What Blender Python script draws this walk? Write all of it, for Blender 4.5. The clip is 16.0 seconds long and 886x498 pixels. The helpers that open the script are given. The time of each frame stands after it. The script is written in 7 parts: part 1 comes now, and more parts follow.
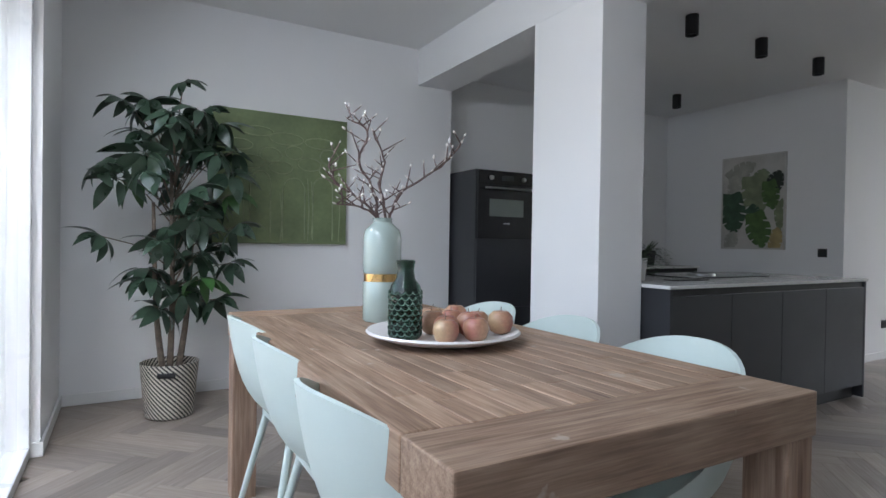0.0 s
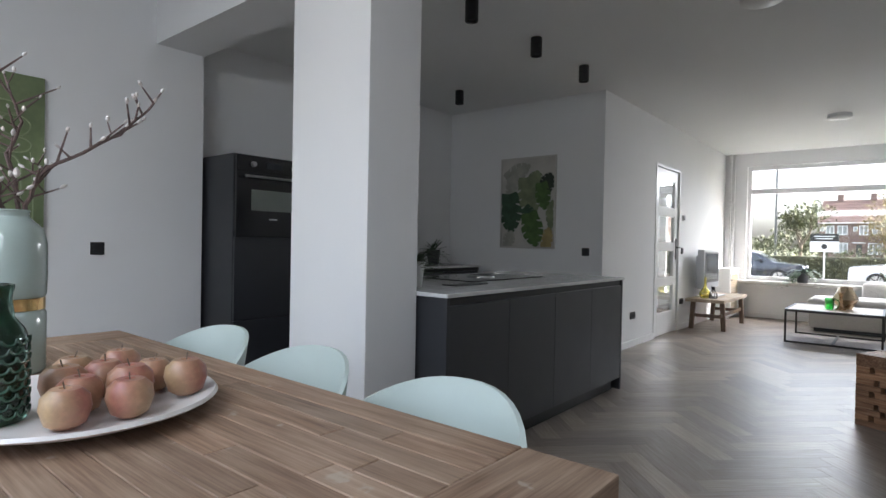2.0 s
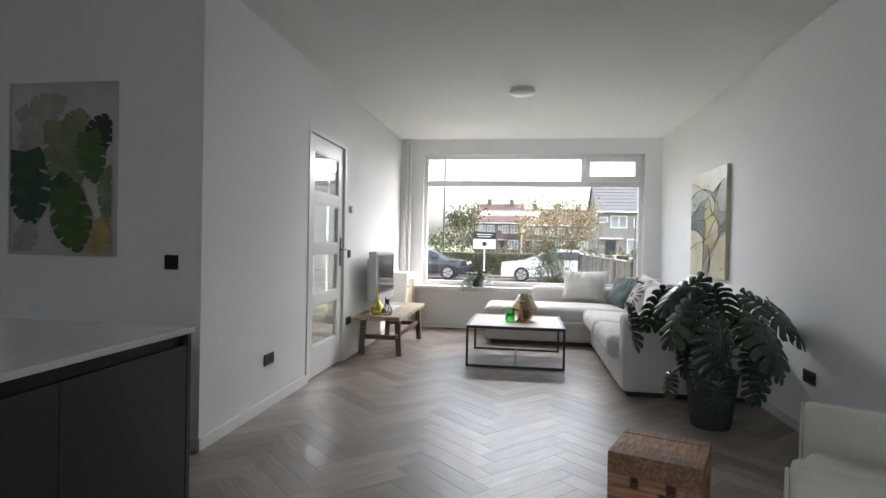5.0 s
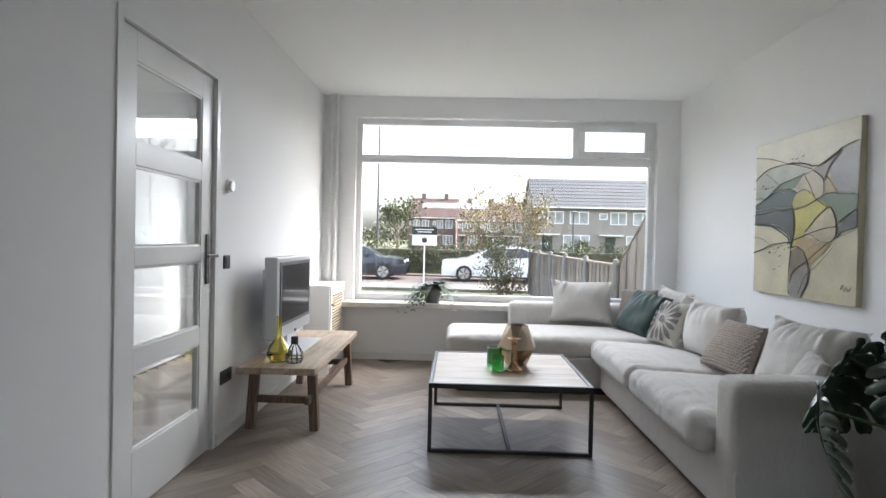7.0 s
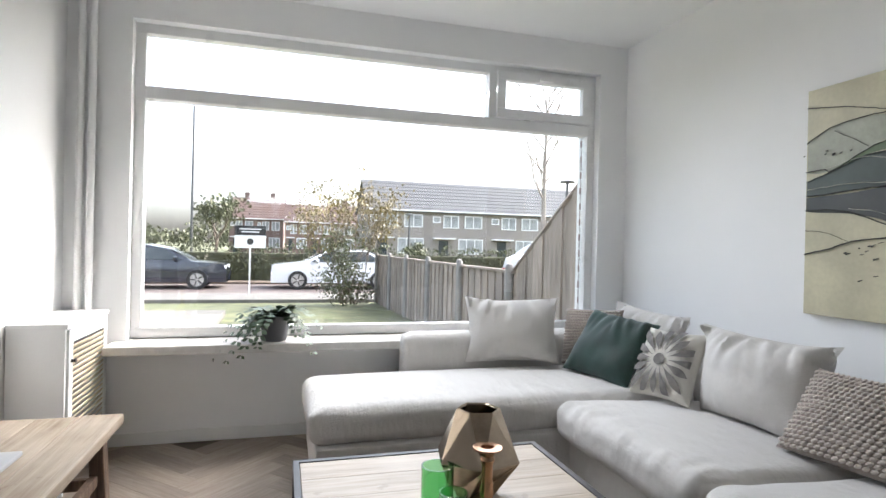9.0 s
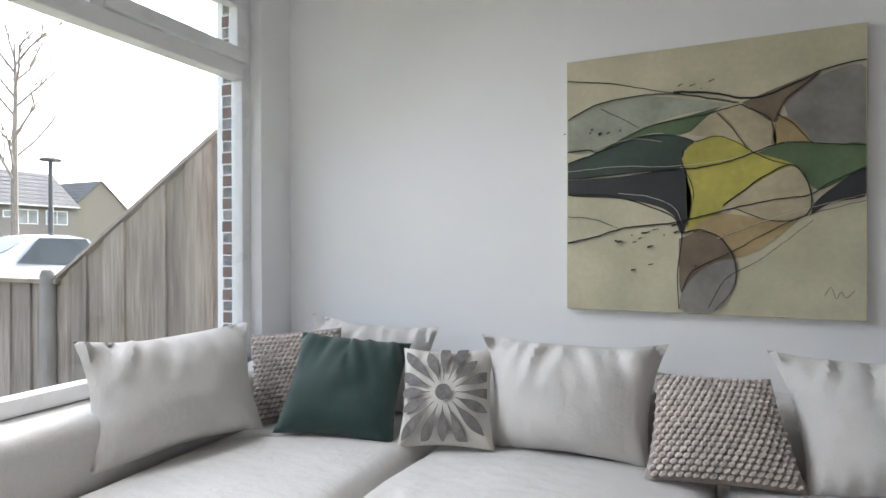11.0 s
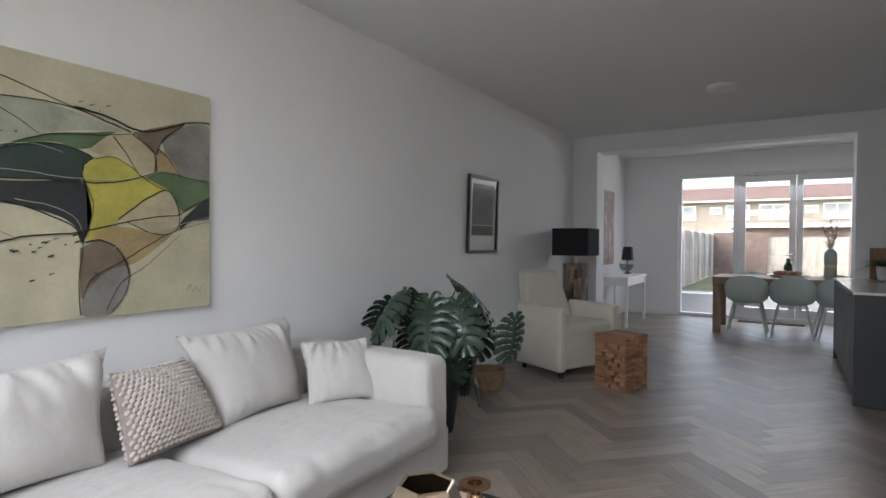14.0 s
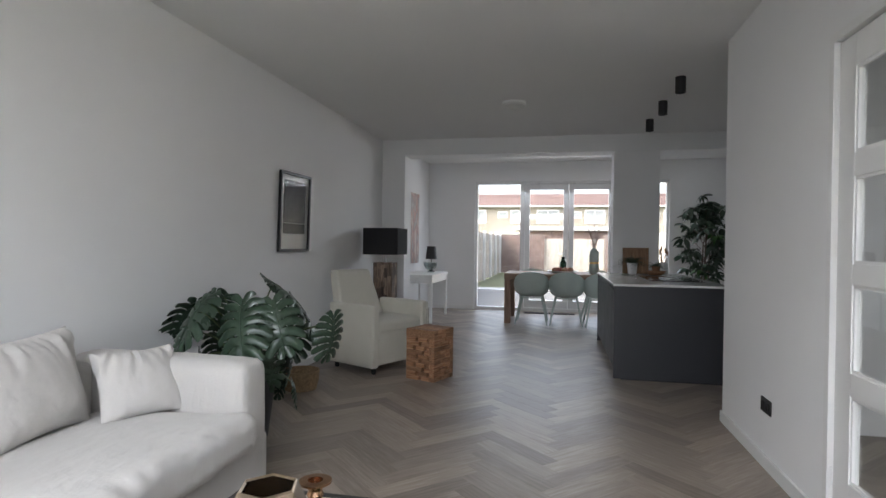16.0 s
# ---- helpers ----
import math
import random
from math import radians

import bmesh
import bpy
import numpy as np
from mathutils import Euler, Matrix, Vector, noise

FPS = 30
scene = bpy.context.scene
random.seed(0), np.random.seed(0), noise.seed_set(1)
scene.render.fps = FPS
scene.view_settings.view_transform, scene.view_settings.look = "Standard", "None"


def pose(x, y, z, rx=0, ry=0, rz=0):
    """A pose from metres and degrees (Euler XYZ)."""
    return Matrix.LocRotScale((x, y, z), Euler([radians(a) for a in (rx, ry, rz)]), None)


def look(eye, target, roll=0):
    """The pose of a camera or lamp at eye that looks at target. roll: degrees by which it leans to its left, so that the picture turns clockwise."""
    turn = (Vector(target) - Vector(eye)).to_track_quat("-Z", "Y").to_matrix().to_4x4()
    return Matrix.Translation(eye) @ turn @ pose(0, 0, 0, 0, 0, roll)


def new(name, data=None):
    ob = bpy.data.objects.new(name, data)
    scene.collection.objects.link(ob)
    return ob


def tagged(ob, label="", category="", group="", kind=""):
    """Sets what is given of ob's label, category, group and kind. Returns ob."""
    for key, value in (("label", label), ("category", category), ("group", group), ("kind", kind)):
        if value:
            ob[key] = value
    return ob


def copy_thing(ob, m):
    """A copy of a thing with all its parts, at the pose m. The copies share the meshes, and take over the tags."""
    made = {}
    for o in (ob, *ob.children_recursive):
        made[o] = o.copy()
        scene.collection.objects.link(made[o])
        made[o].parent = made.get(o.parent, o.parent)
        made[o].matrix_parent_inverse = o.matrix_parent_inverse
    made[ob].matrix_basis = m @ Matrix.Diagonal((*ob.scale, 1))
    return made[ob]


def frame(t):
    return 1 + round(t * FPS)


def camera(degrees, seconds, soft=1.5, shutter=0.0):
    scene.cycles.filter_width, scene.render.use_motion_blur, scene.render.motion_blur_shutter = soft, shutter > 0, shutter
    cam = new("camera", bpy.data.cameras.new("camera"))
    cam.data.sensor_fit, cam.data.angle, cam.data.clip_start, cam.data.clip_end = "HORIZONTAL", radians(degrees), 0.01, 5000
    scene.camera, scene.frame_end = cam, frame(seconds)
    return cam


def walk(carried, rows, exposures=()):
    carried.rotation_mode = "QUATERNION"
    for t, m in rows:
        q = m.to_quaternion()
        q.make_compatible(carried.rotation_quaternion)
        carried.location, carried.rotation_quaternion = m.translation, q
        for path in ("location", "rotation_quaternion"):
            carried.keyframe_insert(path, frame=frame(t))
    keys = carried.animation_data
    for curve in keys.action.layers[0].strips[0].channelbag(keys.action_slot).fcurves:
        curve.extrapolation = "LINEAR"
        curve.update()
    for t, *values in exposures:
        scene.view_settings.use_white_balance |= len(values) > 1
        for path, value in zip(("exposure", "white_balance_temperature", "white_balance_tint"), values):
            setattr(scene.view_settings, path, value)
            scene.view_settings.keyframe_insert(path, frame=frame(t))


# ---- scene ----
cam = camera(77.2, 16.0)
PATH = [
    (0, (0.106, 0.019, 1.1), (1.103, 1.753, 1.078), 0.9),
    (0.5, (0.179, 0.125, 1.105), (1.205, 1.841, 1.078), 0.9),
    (1, (0.244, 0.218, 1.104), (1.392, 1.856, 1.078), 1.1),
    (1.5, (0.357, 0.265, 1.121), (1.71, 1.738, 1.095), 1.1),
    (2, (0.615, 0.344, 1.134), (2.16, 1.615, 1.109), 1.1),
    (2.5, (0.879, 0.397, 1.153), (2.573, 1.459, 1.127), 1.3),
    (3, (1.236, 0.527, 1.142), (3.06, 1.349, 1.129), 1.4),
    (3.5, (1.664, 0.611, 1.172), (3.564, 1.235, 1.153), 1.4),
    (4, (2.076, 0.679, 1.178), (4.019, 1.156, 1.161), 1.4),
    (6.5, (4.738, 1.167, 1.223), (6.734, 1.285, 1.194), 1.1),
    (7, (5.27, 1.263, 1.234), (7.27, 1.314, 1.203), 1.3),
    (7.5, (5.794, 1.351, 1.259), (7.794, 1.35, 1.221), 1.1),
    (8, (6.344, 1.422, 1.226), (8.34, 1.313, 1.198), 1.2),
    (10.5, (8.581, 1.469, 1.178), (9.855, -0.072, 1.177), 0.4),
    (11, (8.918, 1.467, 1.184), (9.741, -0.356, 1.174), -0.1),
    (11.5, (9.192, 1.463, 1.186), (9.482, -0.516, 1.179), -0.2),
    (12, (9.442, 1.542, 1.186), (9.175, -0.44, 1.181), 0.1),
    (12.5, (9.67, 1.549, 1.193), (8.894, -0.294, 1.186), -0.0),
    (13, (9.874, 1.557, 1.212), (8.658, -0.03, 1.198), 0.1),
    (13.5, (10.033, 1.568, 1.224), (8.528, 0.252, 1.209), 0.1),
    (14, (10.128, 1.571, 1.249), (8.43, 0.515, 1.223), 0.4),
    (14.5, (10.177, 1.553, 1.247), (8.354, 0.732, 1.222), 0.4),
    (15, (10.188, 1.527, 1.24), (8.297, 0.878, 1.218), 0.5),
    (15.5, (10.182, 1.507, 1.229), (8.25, 0.991, 1.211), 0.6),
    (16, (10.197, 1.492, 1.237), (8.239, 1.086, 1.218), 0.7),
]

EXPOSURES = [(0.0, 3.6, 6000, 12), (2.0, 3.42, 6200, 12), (4.0, 3.35, 6350, 12), (7.0, 3.12, 6150, 12), (8.5, 3.1, 6200, 12), (10.5, 3.04, 6200, 12), (11.5, 2.92, 6250, 13), (12.5, 2.88, 6300, 14), (14.0, 3.12, 6300, 14), (16.0, 3.27, 6300, 13)]
walk(cam, [(t, look(eye, target, roll)) for t, eye, target, roll in PATH], EXPOSURES)

# ---- light: an overcast day ----
world = bpy.data.worlds.new("overcast_sky")
scene.world = world
world.use_nodes = True
wn, wl = world.node_tree.nodes, world.node_tree.links
sky = wn.new("ShaderNodeTexSky")
sky.sky_type, sky.sun_disc = "NISHITA", False
sky.sun_elevation, sky.sun_rotation = radians(38), radians(163)
sky.air_density, sky.dust_density, sky.ozone_density = 1.0, 6.0, 1.0
wn["Background"].inputs["Strength"].default_value = 0.12
cloud = wn.new("ShaderNodeHueSaturation")      # cloud cover takes the blue out of the sky
cloud.inputs["Saturation"].default_value = 0.5
wl.new(sky.outputs["Color"], cloud.inputs["Color"])
wl.new(cloud.outputs["Color"], wn["Background"].inputs["Color"])
sun = new("sun", bpy.data.lights.new("sun", "SUN"))
sun.data.energy, sun.data.angle, sun.data.color = 0.5, radians(30), (1.0, 0.97, 0.93)
sun.matrix_basis = look((0, 0, 0), (math.sin(radians(163)) * -0.8, math.cos(radians(163)) * -0.8, -0.62))


def opening_light(name, at, target, width, height, power, color, spread):
    """A lamp added at an opening to strengthen the sky's light, steeply from above."""
    ob = new(name, bpy.data.lights.new(name, "AREA"))
    ob.data.shape, ob.data.size, ob.data.size_y, ob.data.energy, ob.data.color, ob.data.spread = "RECTANGLE", width, height, power, color, radians(spread)
    ob.matrix_basis = look(at, target)
    return ob


# added fill lamps: the sky alone leaves the rooms too dark
opening_light("window_fill_lamp", (10.96, 0.85, 2.33), (10.36, 0.85, 1.8), 2.0, 0.22, 3.4, (0.95, 0.98, 1.0), 110)
opening_light("patio_fill_lamp", (-0.24, 1.68, 2.3), (0.36, 1.68, 1.88), 2.6, 0.2, 2.5, (0.89, 0.95, 1.0), 172)
# added lamp that brightens the hall behind the glazed door
opening_light("hall_fill_lamp", (10.98, 3.31, 2.0), (10.48, 3.31, 1.5), 0.7, 0.2, 1.3, (1.0, 1.0, 1.0), 120)

# ---- materials ----
def nodes_of(name, rough=0.5, metal=0.0):
    m = bpy.data.materials.new(name)
    m.use_nodes = True
    nt = m.node_tree
    b = nt.nodes["Principled BSDF"]
    b.inputs["Roughness"].default_value, b.inputs["Metallic"].default_value = rough, metal
    return m, nt, b


def rgba(c):
    return (c[0], c[1], c[2], 1.0)


def put_bump(nt, b, height, strength, distance):
    n = nt.nodes.new("ShaderNodeBump")
    n.inputs["Strength"].default_value, n.inputs["Distance"].default_value = strength, distance
    nt.links.new(height, n.inputs["Height"])
    nt.links.new(n.outputs["Normal"], b.inputs["Normal"])


def noise_node(nt, scale, detail=4.0, stretch=(1, 1, 1), shift=0.0):
    """A noise in object space, stretched; shift: how far each object's own random number moves it."""
    tc, mp, n = nt.nodes.new("ShaderNodeTexCoord"), nt.nodes.new("ShaderNodeMapping"), nt.nodes.new("ShaderNodeTexNoise")
    mp.inputs["Scale"].default_value = stretch
    nt.links.new(tc.outputs["Object"], mp.inputs["Vector"])
    if shift:
        oi, mul = nt.nodes.new("ShaderNodeObjectInfo"), nt.nodes.new("ShaderNodeMath")
        mul.operation = "MULTIPLY"
        mul.inputs[1].default_value = shift
        nt.links.new(oi.outputs["Random"], mul.inputs[0])
        nt.links.new(mul.outputs[0], mp.inputs["Location"])
    n.inputs["Scale"].default_value, n.inputs["Detail"].default_value = scale, detail
    nt.links.new(mp.outputs["Vector"], n.inputs["Vector"])
    return n


def ramp(nt, source, stops):
    r = nt.nodes.new("ShaderNodeValToRGB")
    while len(r.color_ramp.elements) < len(stops):
        r.color_ramp.elements.new(0.5)
    for e, (p, c) in zip(r.color_ramp.elements, stops):
        e.position, e.color = p, rgba(c)
    nt.links.new(source, r.inputs["Fac"])
    return r


def mixed(nt, fac, a, b, mode="MIX"):
    m = nt.nodes.new("ShaderNodeMix")
    m.data_type, m.blend_type = "RGBA", mode
    for value, at in ((fac, 0), (a, 6), (b, 7)):
        if isinstance(value, bpy.types.NodeSocket):
            nt.links.new(value, m.inputs[at])
        else:
            m.inputs[at].default_value = value if at == 0 else rgba(value)
    return m.outputs[2]


def plain(name, c, rough=0.5, metal=0.0, var=0.06, scale=3.0, bump=0.0, grain=120.0, coat=0.0):
    """A surface of one colour, with slow and fine unevenness of colour and gloss."""
    m, nt, b = nodes_of(name, rough, metal)
    slow, fine = noise_node(nt, scale, 3), noise_node(nt, grain, 3)
    lo, hi = [v * (1 - var) for v in c], [min(1, v * (1 + var)) for v in c]
    r = ramp(nt, slow.outputs["Fac"], ((0.3, lo), (0.7, hi)))
    f = ramp(nt, fine.outputs["Fac"], ((0.3, (1 - var * 0.6,) * 3), (0.7, (1, 1, 1))))
    nt.links.new(mixed(nt, 1.0, r.outputs["Color"], f.outputs["Color"], "MULTIPLY"), b.inputs["Base Color"])
    rr = ramp(nt, slow.outputs["Fac"], ((0.2, (max(0, rough - 0.06),) * 3), (0.8, (min(1, rough + 0.06),) * 3)))
    nt.links.new(rr.outputs["Color"], b.inputs["Roughness"])
    if bump:
        put_bump(nt, b, fine.outputs["Fac"], bump, 0.002)
    if coat:
        b.inputs["Coat Weight"].default_value = coat
    return m


def wooden(name, dark, mid, pale, rough=0.5, along=0, scale=6.0, shift=40.0, bump=0.25, each=0.25, fleck=0.5):
    """Wood with its grain along an axis; each object has its own stretch of grain and its own tone."""
    m, nt, b = nodes_of(name, rough)
    st = [14.0, 14.0, 14.0]
    st[along] = 1.0
    grain, slow = noise_node(nt, scale, 8, st, shift), noise_node(nt, 2.2, 3, (1, 1, 1), shift)
    st2 = [90.0, 90.0, 90.0]
    st2[along] = 2.5
    fine = noise_node(nt, 3.0, 4, st2, shift)
    c = ramp(nt, grain.outputs["Fac"], ((0.28, dark), (0.5, mid), (0.72, pale))).outputs["Color"]
    c = mixed(nt, fleck, c, ramp(nt, fine.outputs["Fac"], ((0.35, (0.62, 0.6, 0.58)), (0.6, (1.05, 1.05, 1.05)))).outputs["Color"], "MULTIPLY")
    c = mixed(nt, 0.6, c, ramp(nt, slow.outputs["Fac"], ((0.3, (0.8, 0.78, 0.76)), (0.7, (1.1, 1.1, 1.1)))).outputs["Color"], "MULTIPLY")
    oi = nt.nodes.new("ShaderNodeObjectInfo")
    tone = ramp(nt, oi.outputs["Random"], ((0.0, (1 - each, 1 - each, 1 - each)), (1.0, (1 + each, 1 + each * 0.95, 1 + each * 0.9))))
    nt.links.new(mixed(nt, 1.0, c, tone.outputs["Color"], "MULTIPLY"), b.inputs["Base Color"])
    rr = ramp(nt, fine.outputs["Fac"], ((0.3, (rough + 0.12,) * 3), (0.7, (rough - 0.06,) * 3)))
    nt.links.new(rr.outputs["Color"], b.inputs["Roughness"])
    put_bump(nt, b, fine.outputs["Fac"], bump, 0.0015)
    return m


def woven(name, c, dark, thread=500.0, rough=0.9, bump=0.5):
    """Cloth: two crossed thread waves."""
    m, nt, b = nodes_of(name, rough)
    b.inputs["Sheen Weight"].default_value = 0.25
    tc = nt.nodes.new("ShaderNodeTexCoord")
    h = None
    for way in ("X", "Z"):
        w = nt.nodes.new("ShaderNodeTexWave")
        w.bands_direction = way
        w.inputs["Scale"].default_value, w.inputs["Distortion"].default_value = thread / 6.28, 1.5
        nt.links.new(tc.outputs["Object"], w.inputs["Vector"])
        if h is None:
            h = w.outputs["Fac"]
        else:
            a = nt.nodes.new("ShaderNodeMath")
            a.operation = "ADD"
            nt.links.new(h, a.inputs[0])
            nt.links.new(w.outputs["Fac"], a.inputs[1])
            h = a.outputs[0]
    slow = noise_node(nt, 5.0, 4)
    fine = noise_node(nt, 300.0, 2)
    c1 = ramp(nt, slow.outputs["Fac"], ((0.3, [v * 0.94 for v in c]), (0.7, c))).outputs["Color"]
    c2 = mixed(nt, ramp(nt, fine.outputs["Fac"], ((0.4, (0, 0, 0)), (0.75, (0.45, 0.45, 0.45)))).outputs["Color"], c1, dark)
    nt.links.new(c2, b.inputs["Base Color"])
    put_bump(nt, b, h, bump, 0.0008)
    # soft wrinkles of loose cloth under the weave
    crumple, fold = noise_node(nt, 10.0, 5, (1, 1.6, 0.7)), nt.nodes.new("ShaderNodeBump")
    fold.inputs["Strength"].default_value, fold.inputs["Distance"].default_value = 0.8, 0.016
    nt.links.new(crumple.outputs["Fac"], fold.inputs["Height"])
    nt.links.new(fold.outputs["Normal"], b.inputs["Normal"].links[0].from_node.inputs["Normal"])
    return m


def clear(name, tint, rough=0.0, gloss=1.0, edge=0.85):
    """A thin clear pane: what is behind shows through, with the mirror gloss of its surface."""
    m = bpy.data.materials.new(name)
    m.use_nodes = True
    nt = m.node_tree
    nt.nodes.remove(nt.nodes["Principled BSDF"])
    tr, gl, mx, fr = (nt.nodes.new(k) for k in ("ShaderNodeBsdfTransparent", "ShaderNodeBsdfGlossy", "ShaderNodeMixShader", "ShaderNodeLayerWeight"))
    tr.inputs["Color"].default_value, gl.inputs["Roughness"].default_value = rgba(tint), rough
    power, mul = nt.nodes.new("ShaderNodeMath"), nt.nodes.new("ShaderNodeMath")
    power.operation, power.inputs[1].default_value = "POWER", 4.0
    mul.operation, mul.inputs[1].default_value, mul.inputs[2].default_value, mul.use_clamp = "MULTIPLY_ADD", edge, 0.04 * gloss, True
    nt.links.new(fr.outputs["Facing"], power.inputs[0])
    nt.links.new(power.outputs[0], mul.inputs[0])
    nt.links.new(mul.outputs[0], mx.inputs[0])
    nt.links.new(tr.outputs[0], mx.inputs[1])
    nt.links.new(gl.outputs[0], mx.inputs[2])
    nt.links.new(mx.outputs[0], nt.nodes["Material Output"].inputs["Surface"])
    return m


def solid_glass(name, c, rough=0.02):
    m, nt, b = nodes_of(name, rough)
    b.inputs["Base Color"].default_value, b.inputs["Transmission Weight"].default_value, b.inputs["IOR"].default_value = rgba(c), 1.0, 1.48
    return m


def scuffed(m, worn=(0.46, 0.345, 0.25), chipped=(0.5, 0.44, 0.37)):
    """Pale rubbed patches and small chips over a wooden material."""
    nt = m.node_tree
    b = nt.nodes["Principled BSDF"]
    old = b.inputs["Base Color"].links[0].from_socket
    wide, chip = noise_node(nt, 2.6, 6, (1, 1, 1), 9.0), noise_node(nt, 16.0, 3, (1, 1, 1), 9.0)
    c = mixed(nt, ramp(nt, wide.outputs["Fac"], ((0.46, (0, 0, 0)), (0.72, (0.42, 0.42, 0.42)))).outputs["Color"], old, worn)
    c = mixed(nt, ramp(nt, chip.outputs["Fac"], ((0.69, (0, 0, 0)), (0.73, (0.5, 0.5, 0.5)))).outputs["Color"], c, chipped)
    nt.links.new(c, b.inputs["Base Color"])
    return m


WALL = plain("wall_paint", (0.86, 0.86, 0.86), 0.75, var=0.015, scale=1.2, bump=0.12, grain=260)
CEIL = plain("ceiling_paint", (0.85, 0.85, 0.845), 0.8, var=0.015, scale=0.8, bump=0.1, grain=220)
TRIM = plain("white_lacquer", (0.82, 0.82, 0.81), 0.35, var=0.02, scale=6, bump=0.03)
UPVC = plain("white_window_frame", (0.8, 0.8, 0.8), 0.3, var=0.02, scale=5)
GLASS = clear("window_glass", (0.97, 0.985, 0.98), 0.0, 1.0)
OAK = wooden("greyed_oak_planks", (0.25, 0.206, 0.17), (0.3, 0.252, 0.211), (0.36, 0.308, 0.264), 0.38, 0, 5.0, 60.0, 0.08, 0.27, 0.2)
ACACIA = scuffed(wooden("weathered_acacia", (0.17, 0.1, 0.062), (0.29, 0.188, 0.125), (0.4, 0.285, 0.2), 0.5, 1, 5.0, 50.0, 0.3, 0.24))
ACACIA_X = scuffed(wooden("weathered_acacia_cross", (0.17, 0.1, 0.062), (0.29, 0.188, 0.125), (0.4, 0.285, 0.2), 0.55, 0, 5.0, 50.0, 0.3, 0.14))
ACACIA_Z = wooden("weathered_acacia_upright", (0.16, 0.092, 0.06), (0.275, 0.178, 0.122), (0.4, 0.29, 0.215), 0.55, 2, 3.5, 50.0, 0.3, 0.18)
ELM = scuffed(wooden("old_elm", (0.27, 0.2, 0.14), (0.38, 0.3, 0.22), (0.48, 0.4, 0.31), 0.6, 0, 2.5, 50.0, 0.35, 0.15, 0.3), (0.56, 0.49, 0.4), (0.22, 0.15, 0.1))
ELM_DARK = wooden("dark_old_elm", (0.09, 0.055, 0.036), (0.165, 0.105, 0.07), (0.25, 0.17, 0.115), 0.5, 2, 4.0, 50.0, 0.3, 0.12)
TEAK = wooden("teak_block", (0.2, 0.09, 0.045), (0.36, 0.19, 0.1), (0.52, 0.32, 0.19), 0.6, 0, 6.0, 80.0, 0.25, 0.3)
RECLAIMED = wooden("reclaimed_wood", (0.07, 0.05, 0.04), (0.22, 0.16, 0.12), (0.42, 0.33, 0.26), 0.7, 2, 6.0, 80.0, 0.3, 0.6)
MINT = plain("pale_mint_plastic", (0.56, 0.645, 0.61), 0.42, var=0.02, scale=8)
MINT_METAL = plain("pale_mint_steel", (0.54, 0.62, 0.59), 0.38, var=0.02)
ANTHRACITE = plain("anthracite_laminate", (0.030, 0.031, 0.036), 0.42, var=0.06, scale=4, bump=0.02)
BLACK = plain("matt_black", (0.012, 0.012, 0.013), 0.45, var=0.08)
BLACK_GLASS = plain("black_ceramic_glass", (0.008, 0.008, 0.009), 0.08, var=0.02)
QUARTZ = plain("white_quartz", (0.74, 0.74, 0.73), 0.12, var=0.03, scale=20, grain=300)
STEEL = plain("brushed_steel", (0.55, 0.55, 0.56), 0.3, 1.0, var=0.05)
BRASS = plain("brushed_brass", (0.75, 0.5, 0.22), 0.28, 1.0, var=0.06)
IRON = plain("black_iron", (0.05, 0.046, 0.044), 0.38, 0.6, var=0.1, bump=0.1)
LINEN = woven("off_white_linen", (0.66, 0.635, 0.605), (0.52, 0.495, 0.465), 700)
CREAM = woven("cream_cotton", (0.7, 0.67, 0.58), (0.55, 0.52, 0.44), 700)
LEAF = plain("dark_glossy_leaf", (0.038, 0.068, 0.042), 0.3, var=0.35, scale=9, bump=0.05)
LEAF_PALE = plain("fresh_green_leaf", (0.06, 0.15, 0.04), 0.38, var=0.3, scale=9)
BARK = plain("grey_brown_stem", (0.16, 0.12, 0.09), 0.8, var=0.3, scale=30, bump=0.4)
SOIL = plain("potting_soil", (0.03, 0.022, 0.016), 0.95, var=0.3, scale=60, bump=0.6)


# ---- meshes ----
def thing(name, at=(0, 0, 0), turn=0.0, label="", category="", group="", kind=""):
    ob = new(name)
    ob.empty_display_size = 0.1
    ob.matrix_basis = pose(*at, 0, 0, turn)
    return tagged(ob, label, category, group, kind)


def part(name, bm, material, parent=None, label="", m=None, smooth=False):
    """Links a bmesh as one mesh object under a thing or a part."""
    if isinstance(bm, bmesh.types.BMesh):
        bmesh.ops.recalc_face_normals(bm, faces=bm.faces)
        me = bpy.data.meshes.new(name)
        bm.to_mesh(me)
        bm.free()
        me.materials.append(material)
        if smooth:
            me.shade_smooth()
            me.set_sharp_from_angle(angle=radians(40))
    else:
        me = bm
    ob = new(name, me)
    if parent is not None:
        ob.parent = parent
    if m is not None:
        ob.matrix_basis = m
    return tagged(ob, label)


def box(bm, lo, hi, bevel=0.0, seg=2):
    lo, hi = Vector(lo), Vector(hi)
    r = bmesh.ops.create_cube(bm, size=1.0, matrix=Matrix.LocRotScale((lo + hi) / 2, None, hi - lo))
    if bevel:
        es = list({e for v in r["verts"] for e in v.link_edges})
        bmesh.ops.bevel(bm, geom=es, offset=bevel, segments=seg, profile=0.6, affect="EDGES")
    return bm


def boxed(lo, hi, bevel=0.0, seg=2):
    return box(bmesh.new(), lo, hi, bevel, seg)


def boxes(*pairs, bevel=0.0):
    bm = bmesh.new()
    for lo, hi in pairs:
        box(bm, lo, hi, bevel)
    return bm


